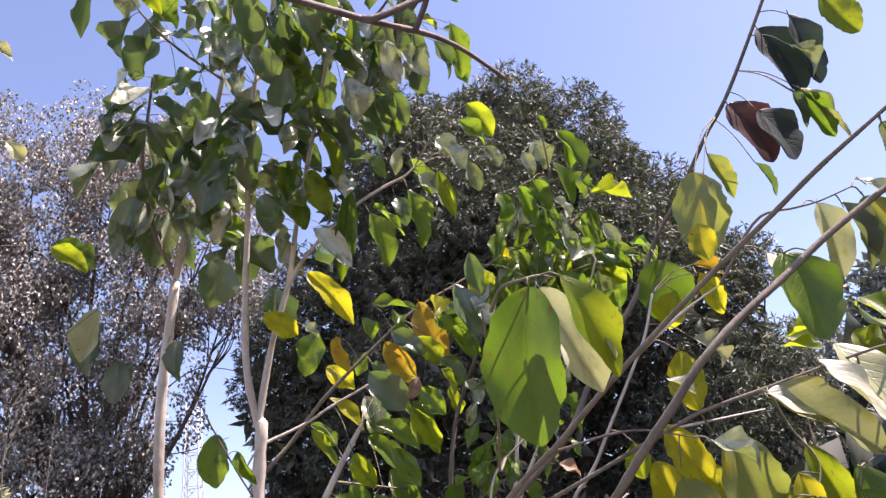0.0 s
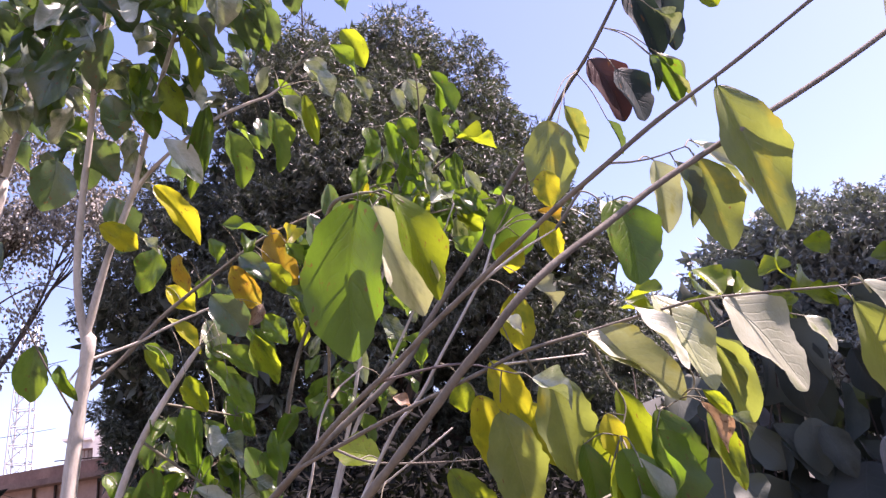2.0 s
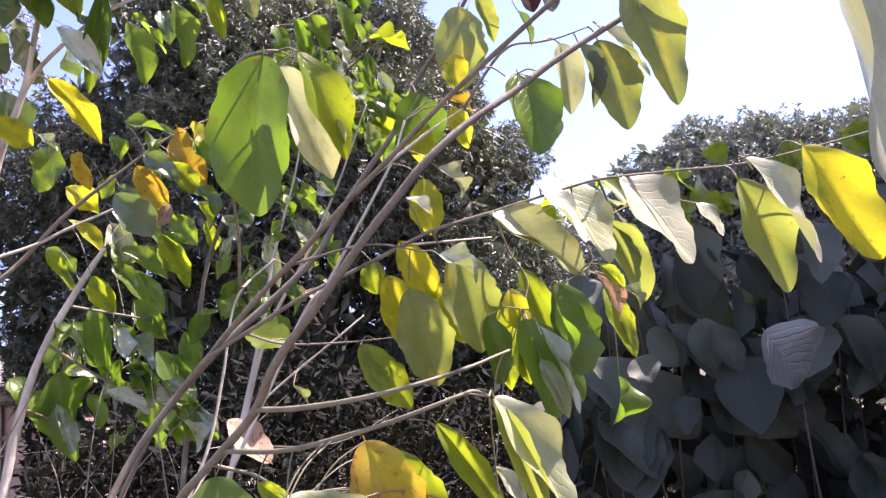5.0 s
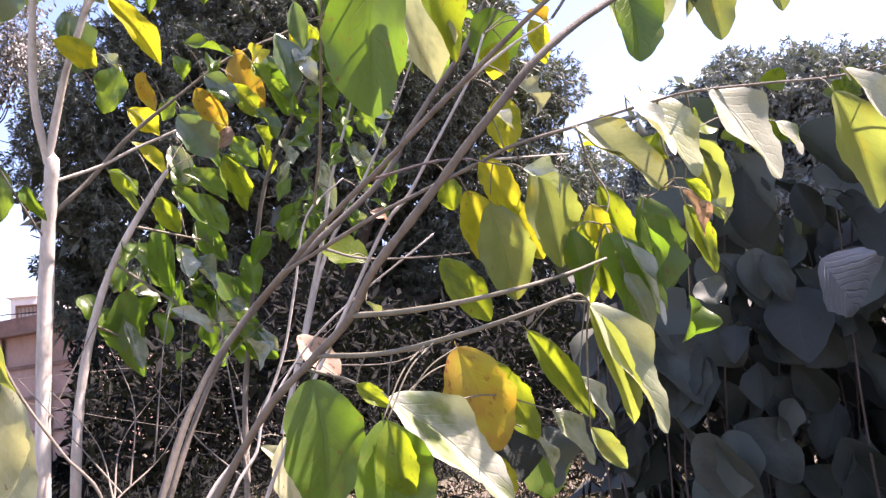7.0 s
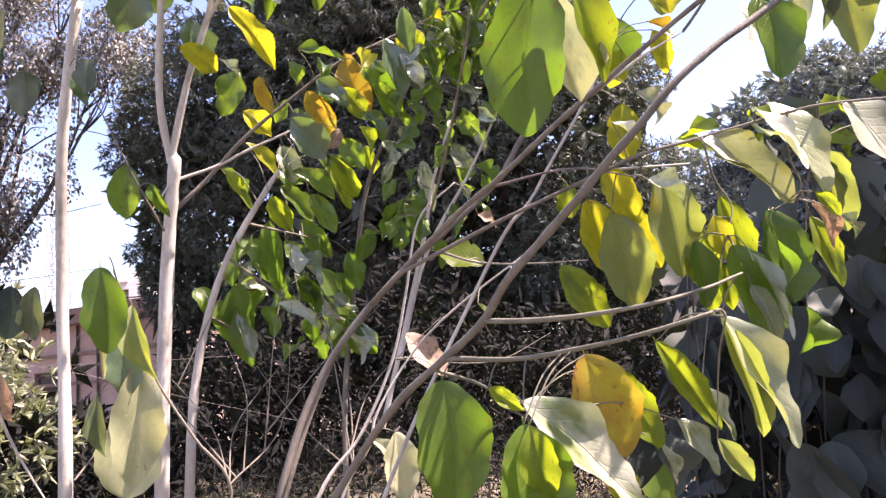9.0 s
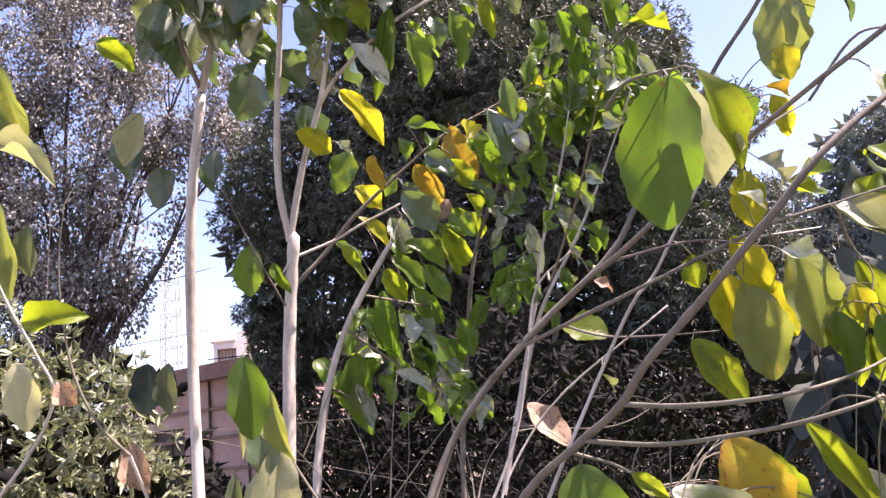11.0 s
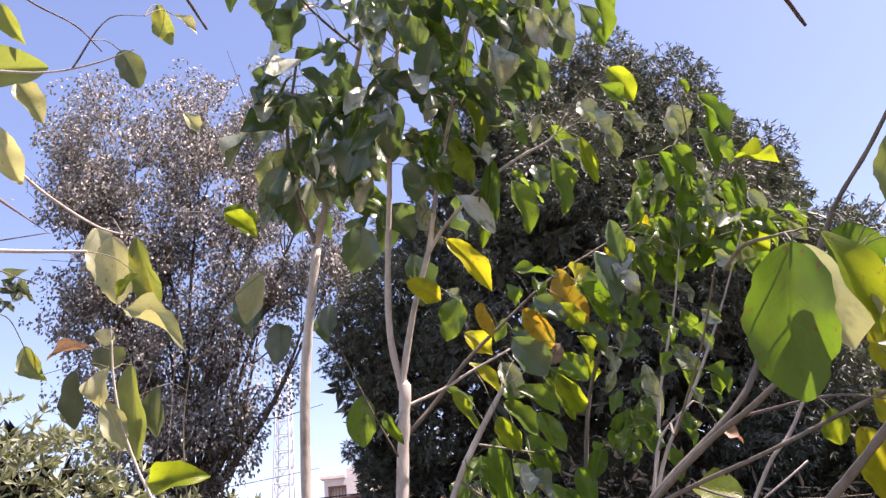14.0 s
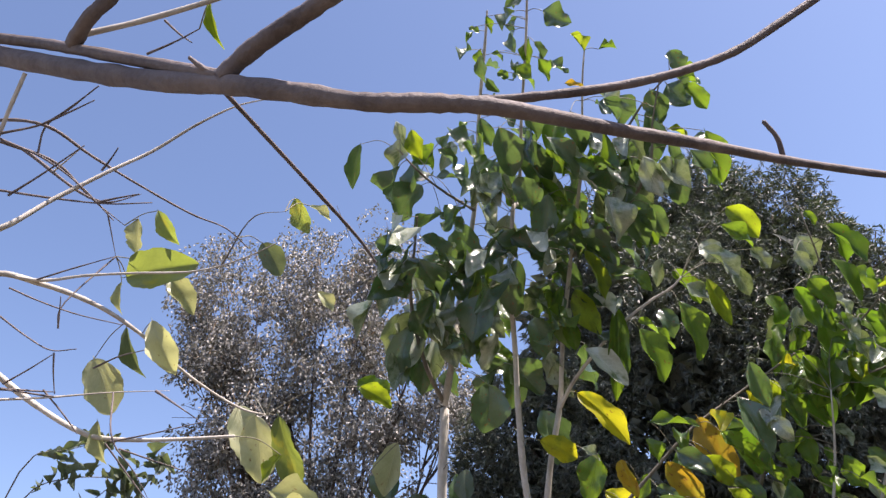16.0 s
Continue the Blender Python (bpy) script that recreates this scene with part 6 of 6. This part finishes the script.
put_leaves(sapling_b, [
    (FRESH, (0.045, 1.845, 2.634), (0.101, 1.894, 2.541), 0.051, 11),
    (SUN_SHEEN, (0.034, 1.892, 2.705), (-0.000, 1.922, 2.635), 0.037, 6),
    (DEEP, (-0.112, 1.816, 3.022), (-0.081, 1.859, 2.937), 0.063, 9),
    (DEEP, (-0.189, 1.788, 2.957), (-0.165, 1.880, 2.867), 0.069, 11),
    (FRESH, (-0.360, 1.430, 3.326), (-0.332, 1.451, 3.314), 0.023, 22),
    (FRESH, (-0.308, 1.457, 3.388), (-0.304, 1.500, 3.358), 0.022, 5),
    (SUN_SHEEN, (-0.646, 1.600, 3.202), (-0.637, 1.660, 3.128), 0.034, -6),
    (LIME, (-0.591, 1.568, 3.120), (-0.579, 1.629, 3.053), 0.057, 27),
    (DEEP, (-0.588, 1.603, 3.017), (-0.635, 1.634, 2.948), 0.064, 24),
    (DEEP, (-0.530, 1.629, 3.075), (-0.496, 1.684, 3.031), 0.062, -23),
])
put_leaves(sapling_c, [
    (GREEN, (-0.292, 2.380, 1.831), (-0.234, 2.394, 1.722), 0.078, -19),
    (GREEN, (-0.212, 2.276, 1.866), (-0.186, 2.320, 1.640), 0.070, 23),
    (GREEN, (-0.118, 2.317, 1.874), (-0.046, 2.324, 1.756), 0.071, 22),
    (SUN_SHEEN, (-0.192, 2.262, 1.622), (-0.079, 2.272, 1.550), 0.044, -16),
    (GREEN, (-0.301, 2.268, 1.685), (-0.278, 2.331, 1.447), 0.104, 25),
    (GREEN, (-0.373, 2.286, 1.642), (-0.321, 2.297, 1.515), 0.081, -10),
    (SUN_SHEEN, (-0.340, 2.438, 1.621), (-0.297, 2.435, 1.540), 0.049, 9),
    (GREEN, (-0.252, 2.323, 1.750), (-0.190, 2.352, 1.664), 0.067, -22),
    (SUN_SHEEN, (-0.111, 2.349, 1.871), (-0.099, 2.359, 1.767), 0.028, -23),
    (FRESH, (-0.066, 2.280, 1.819), (-0.036, 2.297, 1.752), 0.032, 14),
])
put_leaves(sapling_c, [
    (GREEN, (-0.166, 2.266, 1.804), (-0.120, 2.271, 1.701), 0.056, -9),
    (GREEN, (-0.238, 2.304, 1.620), (-0.210, 2.308, 1.527), 0.050, -13),
    (GREEN, (-0.067, 2.437, 1.739), (0.009, 2.420, 1.520), 0.104, -20),
    (SUN_SHEEN, (0.009, 2.346, 1.568), (0.089, 2.344, 1.477), 0.041, -7),
    (FRESH, (0.046, 2.416, 1.553), (0.075, 2.402, 1.463), 0.054, 26),
    (GREEN, (-0.138, 2.302, 1.690), (-0.091, 2.313, 1.621), 0.046, -6),
    (SUN_SHEEN, (-0.301, 2.401, 1.702), (-0.226, 2.406, 1.664), 0.039, -26),
    (GREEN, (-0.173, 2.346, 2.049), (-0.106, 2.370, 2.000), 0.078, 19),
    (FRESH, (-0.175, 2.323, 1.982), (-0.086, 2.354, 1.871), 0.073, -7),
    (LIME, (-0.037, 2.300, 2.033), (0.035, 2.320, 1.903), 0.057, -6),
])
put_leaves(sapling_c, [
    (FRESH, (-0.031, 2.180, 2.034), (0.024, 2.203, 1.971), 0.045, 6),
    (FRESH, (-0.349, 2.345, 2.045), (-0.278, 2.367, 1.969), 0.042, -24),
    (GREEN, (-0.101, 2.229, 2.101), (-0.038, 2.234, 2.015), 0.062, 7),
    (SUN_SHEEN, (-0.168, 2.259, 2.086), (-0.131, 2.272, 1.976), 0.069, 6),
    (GREEN, (-0.429, 2.301, 1.680), (-0.382, 2.301, 1.603), 0.066, -20),
    (GREEN, (0.014, 2.263, 1.761), (0.042, 2.268, 1.642), 0.063, 14),
])
put_leaves(sapling_d, [
    (SUN_SHEEN, (-0.306, 2.237, 1.594), (-0.272, 2.250, 1.465), 0.046, -12),
    (SUN_SHEEN, (0.121, 2.191, 1.947), (0.156, 2.178, 2.011), 0.033, 5),
    (GREEN, (0.200, 2.327, 1.915), (0.247, 2.342, 1.782), 0.069, -14),
    (SUN_SHEEN, (0.264, 2.328, 2.050), (0.294, 2.358, 1.892), 0.054, 26),
    (SUN_SHEEN, (0.354, 2.264, 2.084), (0.402, 2.279, 1.969), 0.060, 18),
    (FRESH, (0.436, 2.259, 1.983), (0.450, 2.277, 1.897), 0.035, -5),
    (GREEN, (0.103, 2.158, 2.318), (0.164, 2.223, 2.156), 0.078, 7),
    (LIME, (0.185, 2.033, 2.372), (0.236, 2.072, 2.236), 0.055, -8),
    (FRESH, (0.231, 2.095, 2.332), (0.294, 2.130, 2.223), 0.056, -8),
    (SUN_SHEEN, (0.376, 2.197, 2.247), (0.419, 2.218, 2.191), 0.049, -12),
])
put_leaves(sapling_d, [
    (FRESH, (0.390, 1.992, 2.118), (0.420, 2.008, 2.058), 0.038, 12),
    (SUN_SHEEN, (0.134, 2.238, 2.090), (0.166, 2.259, 2.017), 0.055, -26),
    (FRESH, (0.176, 2.261, 2.187), (0.237, 2.287, 2.122), 0.051, -20),
    (LIME, (0.068, 2.225, 2.132), (0.097, 2.238, 2.047), 0.051, -24),
    (GREEN, (0.262, 2.044, 2.207), (0.274, 2.063, 2.114), 0.049, 27),
    (FRESH, (0.458, 1.963, 2.386), (0.506, 1.992, 2.315), 0.046, -11),
    (GREEN, (0.416, 2.128, 2.451), (0.488, 2.178, 2.346), 0.071, -25),
    (SUN_SHEEN, (0.385, 2.106, 2.352), (0.402, 2.138, 2.277), 0.025, 8),
    (GREEN, (-0.013, 2.165, 2.248), (-0.032, 2.189, 2.170), 0.065, 20),
    (FRESH, (0.105, 2.076, 2.208), (0.181, 2.094, 2.127), 0.047, 20),
])
put_leaves(sapling_d, [
    (GREEN, (0.287, 2.147, 2.108), (0.336, 2.179, 2.030), 0.046, -5),
    (SUN_SHEEN, (0.400, 2.141, 2.080), (0.425, 2.159, 2.024), 0.033, 23),
    (GREEN, (0.301, 2.040, 2.600), (0.317, 2.080, 2.510), 0.071, -24),
    (GREEN, (0.350, 1.923, 2.551), (0.380, 1.957, 2.432), 0.049, 15),
    (GREEN, (0.492, 1.923, 2.722), (0.556, 1.958, 2.596), 0.072, -6),
    (SUN_SHEEN, (0.451, 2.065, 2.788), (0.477, 2.111, 2.703), 0.075, 23),
    (FRESH, (0.386, 1.907, 2.559), (0.435, 1.953, 2.478), 0.056, 20),
    (GREEN, (0.448, 1.869, 2.584), (0.491, 1.931, 2.476), 0.076, -28),
    (SUN_SHEEN, (0.496, 2.121, 2.607), (0.536, 2.163, 2.535), 0.049, -8),
    (LIME, (0.560, 1.964, 2.526), (0.679, 1.958, 2.488), 0.046, -21),
])
put_leaves(sapling_d, [
    (FRESH, (0.550, 1.967, 2.480), (0.562, 2.001, 2.377), 0.038, 19),
    (SUN_SHEEN, (0.589, 2.010, 2.441), (0.627, 2.027, 2.374), 0.044, 26),
    (GREEN, (0.415, 2.010, 2.483), (0.408, 2.052, 2.368), 0.064, 10),
    (SUN_SHEEN, (0.491, 2.083, 2.473), (0.511, 2.114, 2.362), 0.058, 14),
    (FRESH, (0.558, 2.066, 2.397), (0.693, 2.067, 2.354), 0.043, 21),
    (FRESH, (0.335, 2.035, 2.400), (0.370, 2.074, 2.295), 0.054, 8),
    (LIME, (0.585, 2.148, 2.371), (0.658, 2.150, 2.306), 0.064, 27),
    (FRESH, (0.493, 2.137, 2.360), (0.550, 2.154, 2.285), 0.048, -11),
    (GREEN, (0.640, 2.206, 2.371), (0.646, 2.270, 2.261), 0.067, 11),
    (FRESH, (0.679, 2.101, 2.366), (0.697, 2.101, 2.336), 0.032, 13),
])
put_leaves(sapling_d, [
    (FRESH, (0.273, 2.149, 2.176), (0.294, 2.171, 2.094), 0.037, -12),
    (SUN_SHEEN, (0.239, 2.142, 2.285), (0.254, 2.176, 2.205), 0.043, 22),
    (LIME, (0.451, 2.033, 2.393), (0.470, 2.066, 2.296), 0.048, 19),
    (GREEN, (0.541, 2.072, 2.475), (0.559, 2.101, 2.372), 0.051, -8),
    (FRESH, (0.618, 2.119, 2.430), (0.634, 2.152, 2.348), 0.048, -6),
    (FRESH, (0.432, 1.870, 2.748), (0.453, 1.890, 2.709), 0.026, 17),
    (FRESH, (0.209, 2.174, 2.193), (0.251, 2.195, 2.124), 0.046, -10),
    (SUN_SHEEN, (0.194, 2.246, 2.139), (0.202, 2.276, 2.060), 0.044, -5),
    (LIME, (0.088, 2.334, 2.105), (0.113, 2.358, 2.020), 0.042, 7),
    (FRESH, (0.332, 2.225, 2.499), (0.375, 2.243, 2.422), 0.051, 14),
])
put_leaves(sapling_d, [
    (SUN_SHEEN, (0.368, 1.859, 2.623), (0.393, 1.891, 2.564), 0.040, 19),
    (GREEN, (0.525, 1.976, 2.716), (0.536, 2.030, 2.646), 0.048, 11),
    (FRESH, (0.405, 1.977, 2.409), (0.453, 1.983, 2.351), 0.046, -14),
    (FRESH, (0.532, 2.024, 2.235), (0.584, 2.035, 2.165), 0.059, -5),
    (GREEN, (0.379, 2.269, 2.431), (0.414, 2.318, 2.290), 0.061, -15),
])
grown_leaves(sapling_a, [(-0.653, 2.094, 2.639), (-0.604, 2.037, 2.759), (-0.480, 1.872, 3.030), (-0.410, 1.711, 3.223)], 34, 0.140, (DEEP, DEEP, SUN_SHEEN, FRESH, SUN_SHEEN), 1, 0.12)
grown_leaves(sapling_a, [(-0.707, 1.914, 2.686), (-0.690, 1.822, 2.778), (-0.652, 1.733, 2.864)], 16, 0.140, (DEEP, SUN_SHEEN), 2, 0.10)
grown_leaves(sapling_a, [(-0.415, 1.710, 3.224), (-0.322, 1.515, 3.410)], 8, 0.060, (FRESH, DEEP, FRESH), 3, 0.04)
grown_leaves(sapling_a, [(-0.683, 2.040, 2.563), (-0.596, 1.957, 2.755), (-0.505, 1.865, 2.923)], 20, 0.140, (DEEP, SUN_SHEEN), 12, 0.12)
grown_leaves(sapling_b, [(-0.415, 1.906, 2.518), (-0.385, 1.816, 2.681), (-0.335, 1.709, 2.845), (-0.279, 1.685, 3.041)], 40, 0.135, (DEEP, DEEP, SUN_SHEEN, FRESH, SUN_SHEEN), 4, 0.12)
grown_leaves(sapling_b, [(-0.284, 1.931, 2.515), (-0.209, 1.820, 2.718), (-0.130, 1.690, 2.902), (-0.127, 1.761, 2.948), (-0.077, 1.606, 3.121)], 36, 0.130, (DEEP, DEEP, FRESH, SUN_SHEEN), 5, 0.12)
grown_leaves(sapling_b, [(-0.279, 1.685, 3.041), (-0.199, 1.481, 3.245), (-0.156, 1.346, 3.354)], 12, 0.070, (FRESH, DEEP), 6, 0.05)
grown_leaves(sapling_b, [(-0.071, 1.741, 2.760), (0.020, 1.634, 2.819), (0.046, 1.570, 2.894)], 12, 0.110, (DEEP, SUN_SHEEN), 7, 0.08)
grown_leaves(sapling_b, [(-0.150, 2.053, 2.120), (-0.013, 2.071, 2.243), (0.129, 2.085, 2.336), (0.311, 2.083, 2.424)], 10, 0.085, (FRESH, YELLOW, DEEP), 8, 0.05)
grown_leaves(sapling_d, [(0.274, 2.231, 2.340), (0.423, 2.150, 2.480), (0.475, 2.065, 2.628)], 32, 0.100, (GREEN, GREEN, FRESH, SUN_SHEEN), 9, 0.12)
grown_leaves(sapling_d, [(0.413, 2.140, 2.380), (0.601, 2.046, 2.362)], 30, 0.095, (FRESH, FRESH, SUN_SHEEN, GREEN), 10, 0.10)
grown_leaves(sapling_d, [(0.202, 2.158, 1.781), (0.256, 2.120, 1.920), (0.357, 1.981, 2.269)], 35, 0.095, (GREEN, GREEN, FRESH, SUN_SHEEN), 11, 0.11)
grown_leaves(sapling_c, [(-0.221, 2.326, 1.798), (-0.127, 2.349, 1.658), (-0.050, 2.359, 1.517)], 30, 0.110, (GREEN, GREEN, SUN_SHEEN, FRESH), 13, 0.11)
limb("stem", leftbush, [(-2.300, 1.600, -0.050), (-2.047, 1.593, 0.522), (-1.278, 1.747, 1.009), (-0.937, 1.749, 1.354)], 0.012, 0.004, PALE_BARK, seed=404)

one_leaf(leftbush, FADED, (-0.504, 1.973, 1.424), (-0.545, 1.970, 1.159), 0.145, 6, 27)


# ---- shaded hedge on the right ----
def build_hedge():
    hedge = thing("hedge_shrub", (2.3, 2.55, 0.0), "broad-leaved shrub in deep shade with a few sunlit leaves", "shrub")
    rng = random.Random(31)
    for i in range(30):
        s = i / 29
        x, y = 1.45 + 2.0 * s, 2.95 - 1.40 * s + rng.uniform(0, 0.45)
        limb("stem", hedge, [(x, y, -0.05), (x + rng.uniform(-0.1, 0.1), y, 0.9), (x + rng.uniform(-0.2, 0.2), y - 0.1, 1.9 + rng.uniform(-0.2, 0.15))], 0.007, 0.003, DARK_BARK, seed=500 + i)
    # Main leaves are darkened by their material to read as shaded.
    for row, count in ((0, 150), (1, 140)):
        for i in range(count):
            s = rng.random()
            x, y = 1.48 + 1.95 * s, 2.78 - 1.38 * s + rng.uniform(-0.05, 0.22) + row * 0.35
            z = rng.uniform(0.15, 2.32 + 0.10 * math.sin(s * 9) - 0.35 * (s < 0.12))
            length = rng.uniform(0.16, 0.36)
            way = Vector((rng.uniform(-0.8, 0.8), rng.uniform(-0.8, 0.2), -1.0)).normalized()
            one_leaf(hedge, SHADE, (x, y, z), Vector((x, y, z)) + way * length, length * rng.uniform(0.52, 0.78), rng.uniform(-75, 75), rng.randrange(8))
    # Top leaves read as sunlit through their lime colour.
    for i in range(34):
        s = rng.uniform(0.10, 0.9)
        x, y, z = 1.2 + 2.0 * s, 3.0 - 1.35 * s + rng.uniform(0.0, 0.3), rng.uniform(2.10, 2.36)
        length = rng.uniform(0.11, 0.18)
        way = Vector((rng.uniform(-0.8, 0.8), rng.uniform(-0.8, 0.1), rng.uniform(-0.6, 0.1))).normalized()
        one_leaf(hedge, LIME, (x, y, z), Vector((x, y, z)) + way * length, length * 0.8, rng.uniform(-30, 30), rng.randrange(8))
    one_leaf(hedge, SILVER, (1.690, 1.959, 1.577), (1.785, 1.957, 1.405), 0.30, 2, 26)


build_hedge()


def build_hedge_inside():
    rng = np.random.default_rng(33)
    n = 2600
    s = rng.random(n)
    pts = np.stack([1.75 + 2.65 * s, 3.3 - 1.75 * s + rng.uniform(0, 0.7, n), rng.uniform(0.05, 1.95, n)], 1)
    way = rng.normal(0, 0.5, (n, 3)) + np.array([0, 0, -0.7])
    # Leaf layer behind the hedge, coloured as the shade between its leaves.
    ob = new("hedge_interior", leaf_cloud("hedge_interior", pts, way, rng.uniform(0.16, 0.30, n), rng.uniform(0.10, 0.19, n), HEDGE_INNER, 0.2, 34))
    tagged(ob, "dense inner leaves of the shrub, darkened to read as shade", "foliage", kind="stuff")


build_hedge_inside()


# ---- fresh narrow-leaved shrub beyond the thin one ----
SPRIGS = [
    ([(-2.166, 2.237, 2.342), (-2.062, 2.292, 2.433), (-1.962, 2.334, 2.527), (-1.836, 2.387, 2.616)], 12),
    ([(-2.186, 2.167, 2.476), (-2.084, 2.239, 2.519), (-1.976, 2.324, 2.526), (-1.858, 2.404, 2.541)], 10),
    ([(-2.142, 2.261, 2.334), (-2.064, 2.310, 2.380), (-1.995, 2.351, 2.418), (-1.937, 2.384, 2.447)], 8),
    ([(-2.180, 2.126, 2.579), (-2.104, 2.182, 2.604), (-2.023, 2.235, 2.639), (-1.993, 2.249, 2.659)], 6),
]


def build_narrow_shrub():
    ob = thing("narrow_leaf_shrub", (-2.4, 4.3, 0.0), "bushy shrub with narrow glossy bright-green leaves", "shrub")
    rng = np.random.default_rng(41)
    lobes = shifted([(-2.5, 4.1, 1.95, 0.5), (-2.05, 4.2, 1.65, 0.5), (-2.9, 4.0, 2.1, 0.5), (-1.8, 4.4, 1.3, 0.45), (-2.4, 4.3, 1.0, 0.6), (-2.9, 4.3, 1.2, 0.6), (-2.0, 4.4, 0.6, 0.5), (-3.3, 4.0, 2.2, 0.45), (-3.4, 4.2, 1.5, 0.6), (-3.9, 4.2, 1.9, 0.55), (-4.2, 4.3, 1.2, 0.7), (-1.95, 4.5, 1.75, 0.35)], ob.location)
    part("branches", limbs_mesh("branches", (0, 0, 0), [l[:3] for l in lobes], 0.03, GREY_BARK, 42), ob)
    part("foliage", whorled_crown("foliage", lobes, 950, 0.078, 0.022, SHRUB_LEAF, 43, 0.1, 8, 0.6), ob)
    # Near-black inner leaves stand in for the shade inside the shrub.
    part("inner_foliage", whorled_crown("inner_foliage", [(x, y + 0.3, z - 0.1, r) for x, y, z, r in lobes], 160, 0.16, 0.06, PAINTED_SHADE_LEAF, 45, 0.1, 6, 0.8), ob)

    root = Vector((-2.9, 4.0, 1.9))
    for line, count in SPRIGS:
        limb("twig", ob, [root, (-2.75, 2.7, 2.2), *line], 0.004, 0.0012, GREY_BARK, 6)
        path = spline(line, 8)
        draw = random.Random(count)
        for i in range(count * 2):
            base = Vector(path[int((i + 0.5) / (count * 2) * len(path))])
            way = Vector((draw.uniform(-0.3, 1.0), draw.uniform(-0.8, 0.5), draw.uniform(-0.9, 0.5))).normalized()
            length = draw.uniform(0.06, 0.12)
            one_leaf(ob, NARROW, base, base + way * length, length * 0.30, draw.uniform(-80, 80), 8 + draw.randrange(12))


build_narrow_shrub()


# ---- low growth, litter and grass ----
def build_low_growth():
    # Undergrowth and weeds get their deep shade from the leaf colour.
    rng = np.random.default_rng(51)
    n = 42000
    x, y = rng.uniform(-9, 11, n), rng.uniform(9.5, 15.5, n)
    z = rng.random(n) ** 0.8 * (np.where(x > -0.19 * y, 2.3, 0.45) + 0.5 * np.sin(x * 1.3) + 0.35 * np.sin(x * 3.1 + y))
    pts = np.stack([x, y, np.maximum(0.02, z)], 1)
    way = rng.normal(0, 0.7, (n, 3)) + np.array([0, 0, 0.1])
    ob = new("undergrowth", leaf_cloud("undergrowth", pts, way, rng.uniform(0.12, 0.32, n), rng.uniform(0.04, 0.10, n), PAINTED_SHADE_LEAF, 0.2, 52))
    tagged(ob, "tangled undergrowth beneath the mango tree, its shade painted dark", "undergrowth", kind="stuff")
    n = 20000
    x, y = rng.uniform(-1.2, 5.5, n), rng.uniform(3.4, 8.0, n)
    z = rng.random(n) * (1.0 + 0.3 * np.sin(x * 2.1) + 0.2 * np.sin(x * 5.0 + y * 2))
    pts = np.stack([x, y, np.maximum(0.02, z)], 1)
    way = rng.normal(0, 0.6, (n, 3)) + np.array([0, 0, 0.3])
    ob = new("low_weeds", leaf_cloud("low_weeds", pts, way, rng.uniform(0.04, 0.11, n), rng.uniform(0.008, 0.022, n), PAINTED_SHADE_LEAF, 0.2, 55))
    tagged(ob, "knee-high weeds in front of the mango tree, painted dark as shade", "weeds", kind="stuff")
    n = 9000
    pts = np.stack([rng.uniform(-8, 6, n), rng.uniform(1.2, 11, n), np.full(n, 0.0)], 1)
    way = rng.normal(0, 0.35, (n, 3)) + np.array([0, 0, 1.0])
    ob = new("grass", leaf_cloud("grass", pts, way, rng.uniform(0.06, 0.34, n), rng.uniform(0.006, 0.014, n), GRASS, 0.2, 53))
    tagged(ob, "sparse dry grass on the soil", "grass", kind="stuff")
    n = 2600
    pts = np.stack([rng.uniform(-6, 6, n), rng.uniform(1.0, 9, n), rng.uniform(0.03, 0.09, n)], 1)
    way = rng.normal(0, 1, (n, 3)) * np.array([1, 1, 0.15])
    ob = new("leaf_litter", leaf_cloud("leaf_litter", pts, way, rng.uniform(0.08, 0.17, n), rng.uniform(0.04, 0.08, n), DRY_SPRAY, 0.15, 54))
    tagged(ob, "scattered dry fallen leaves on the soil", "leaf litter", kind="stuff")


build_low_growth()
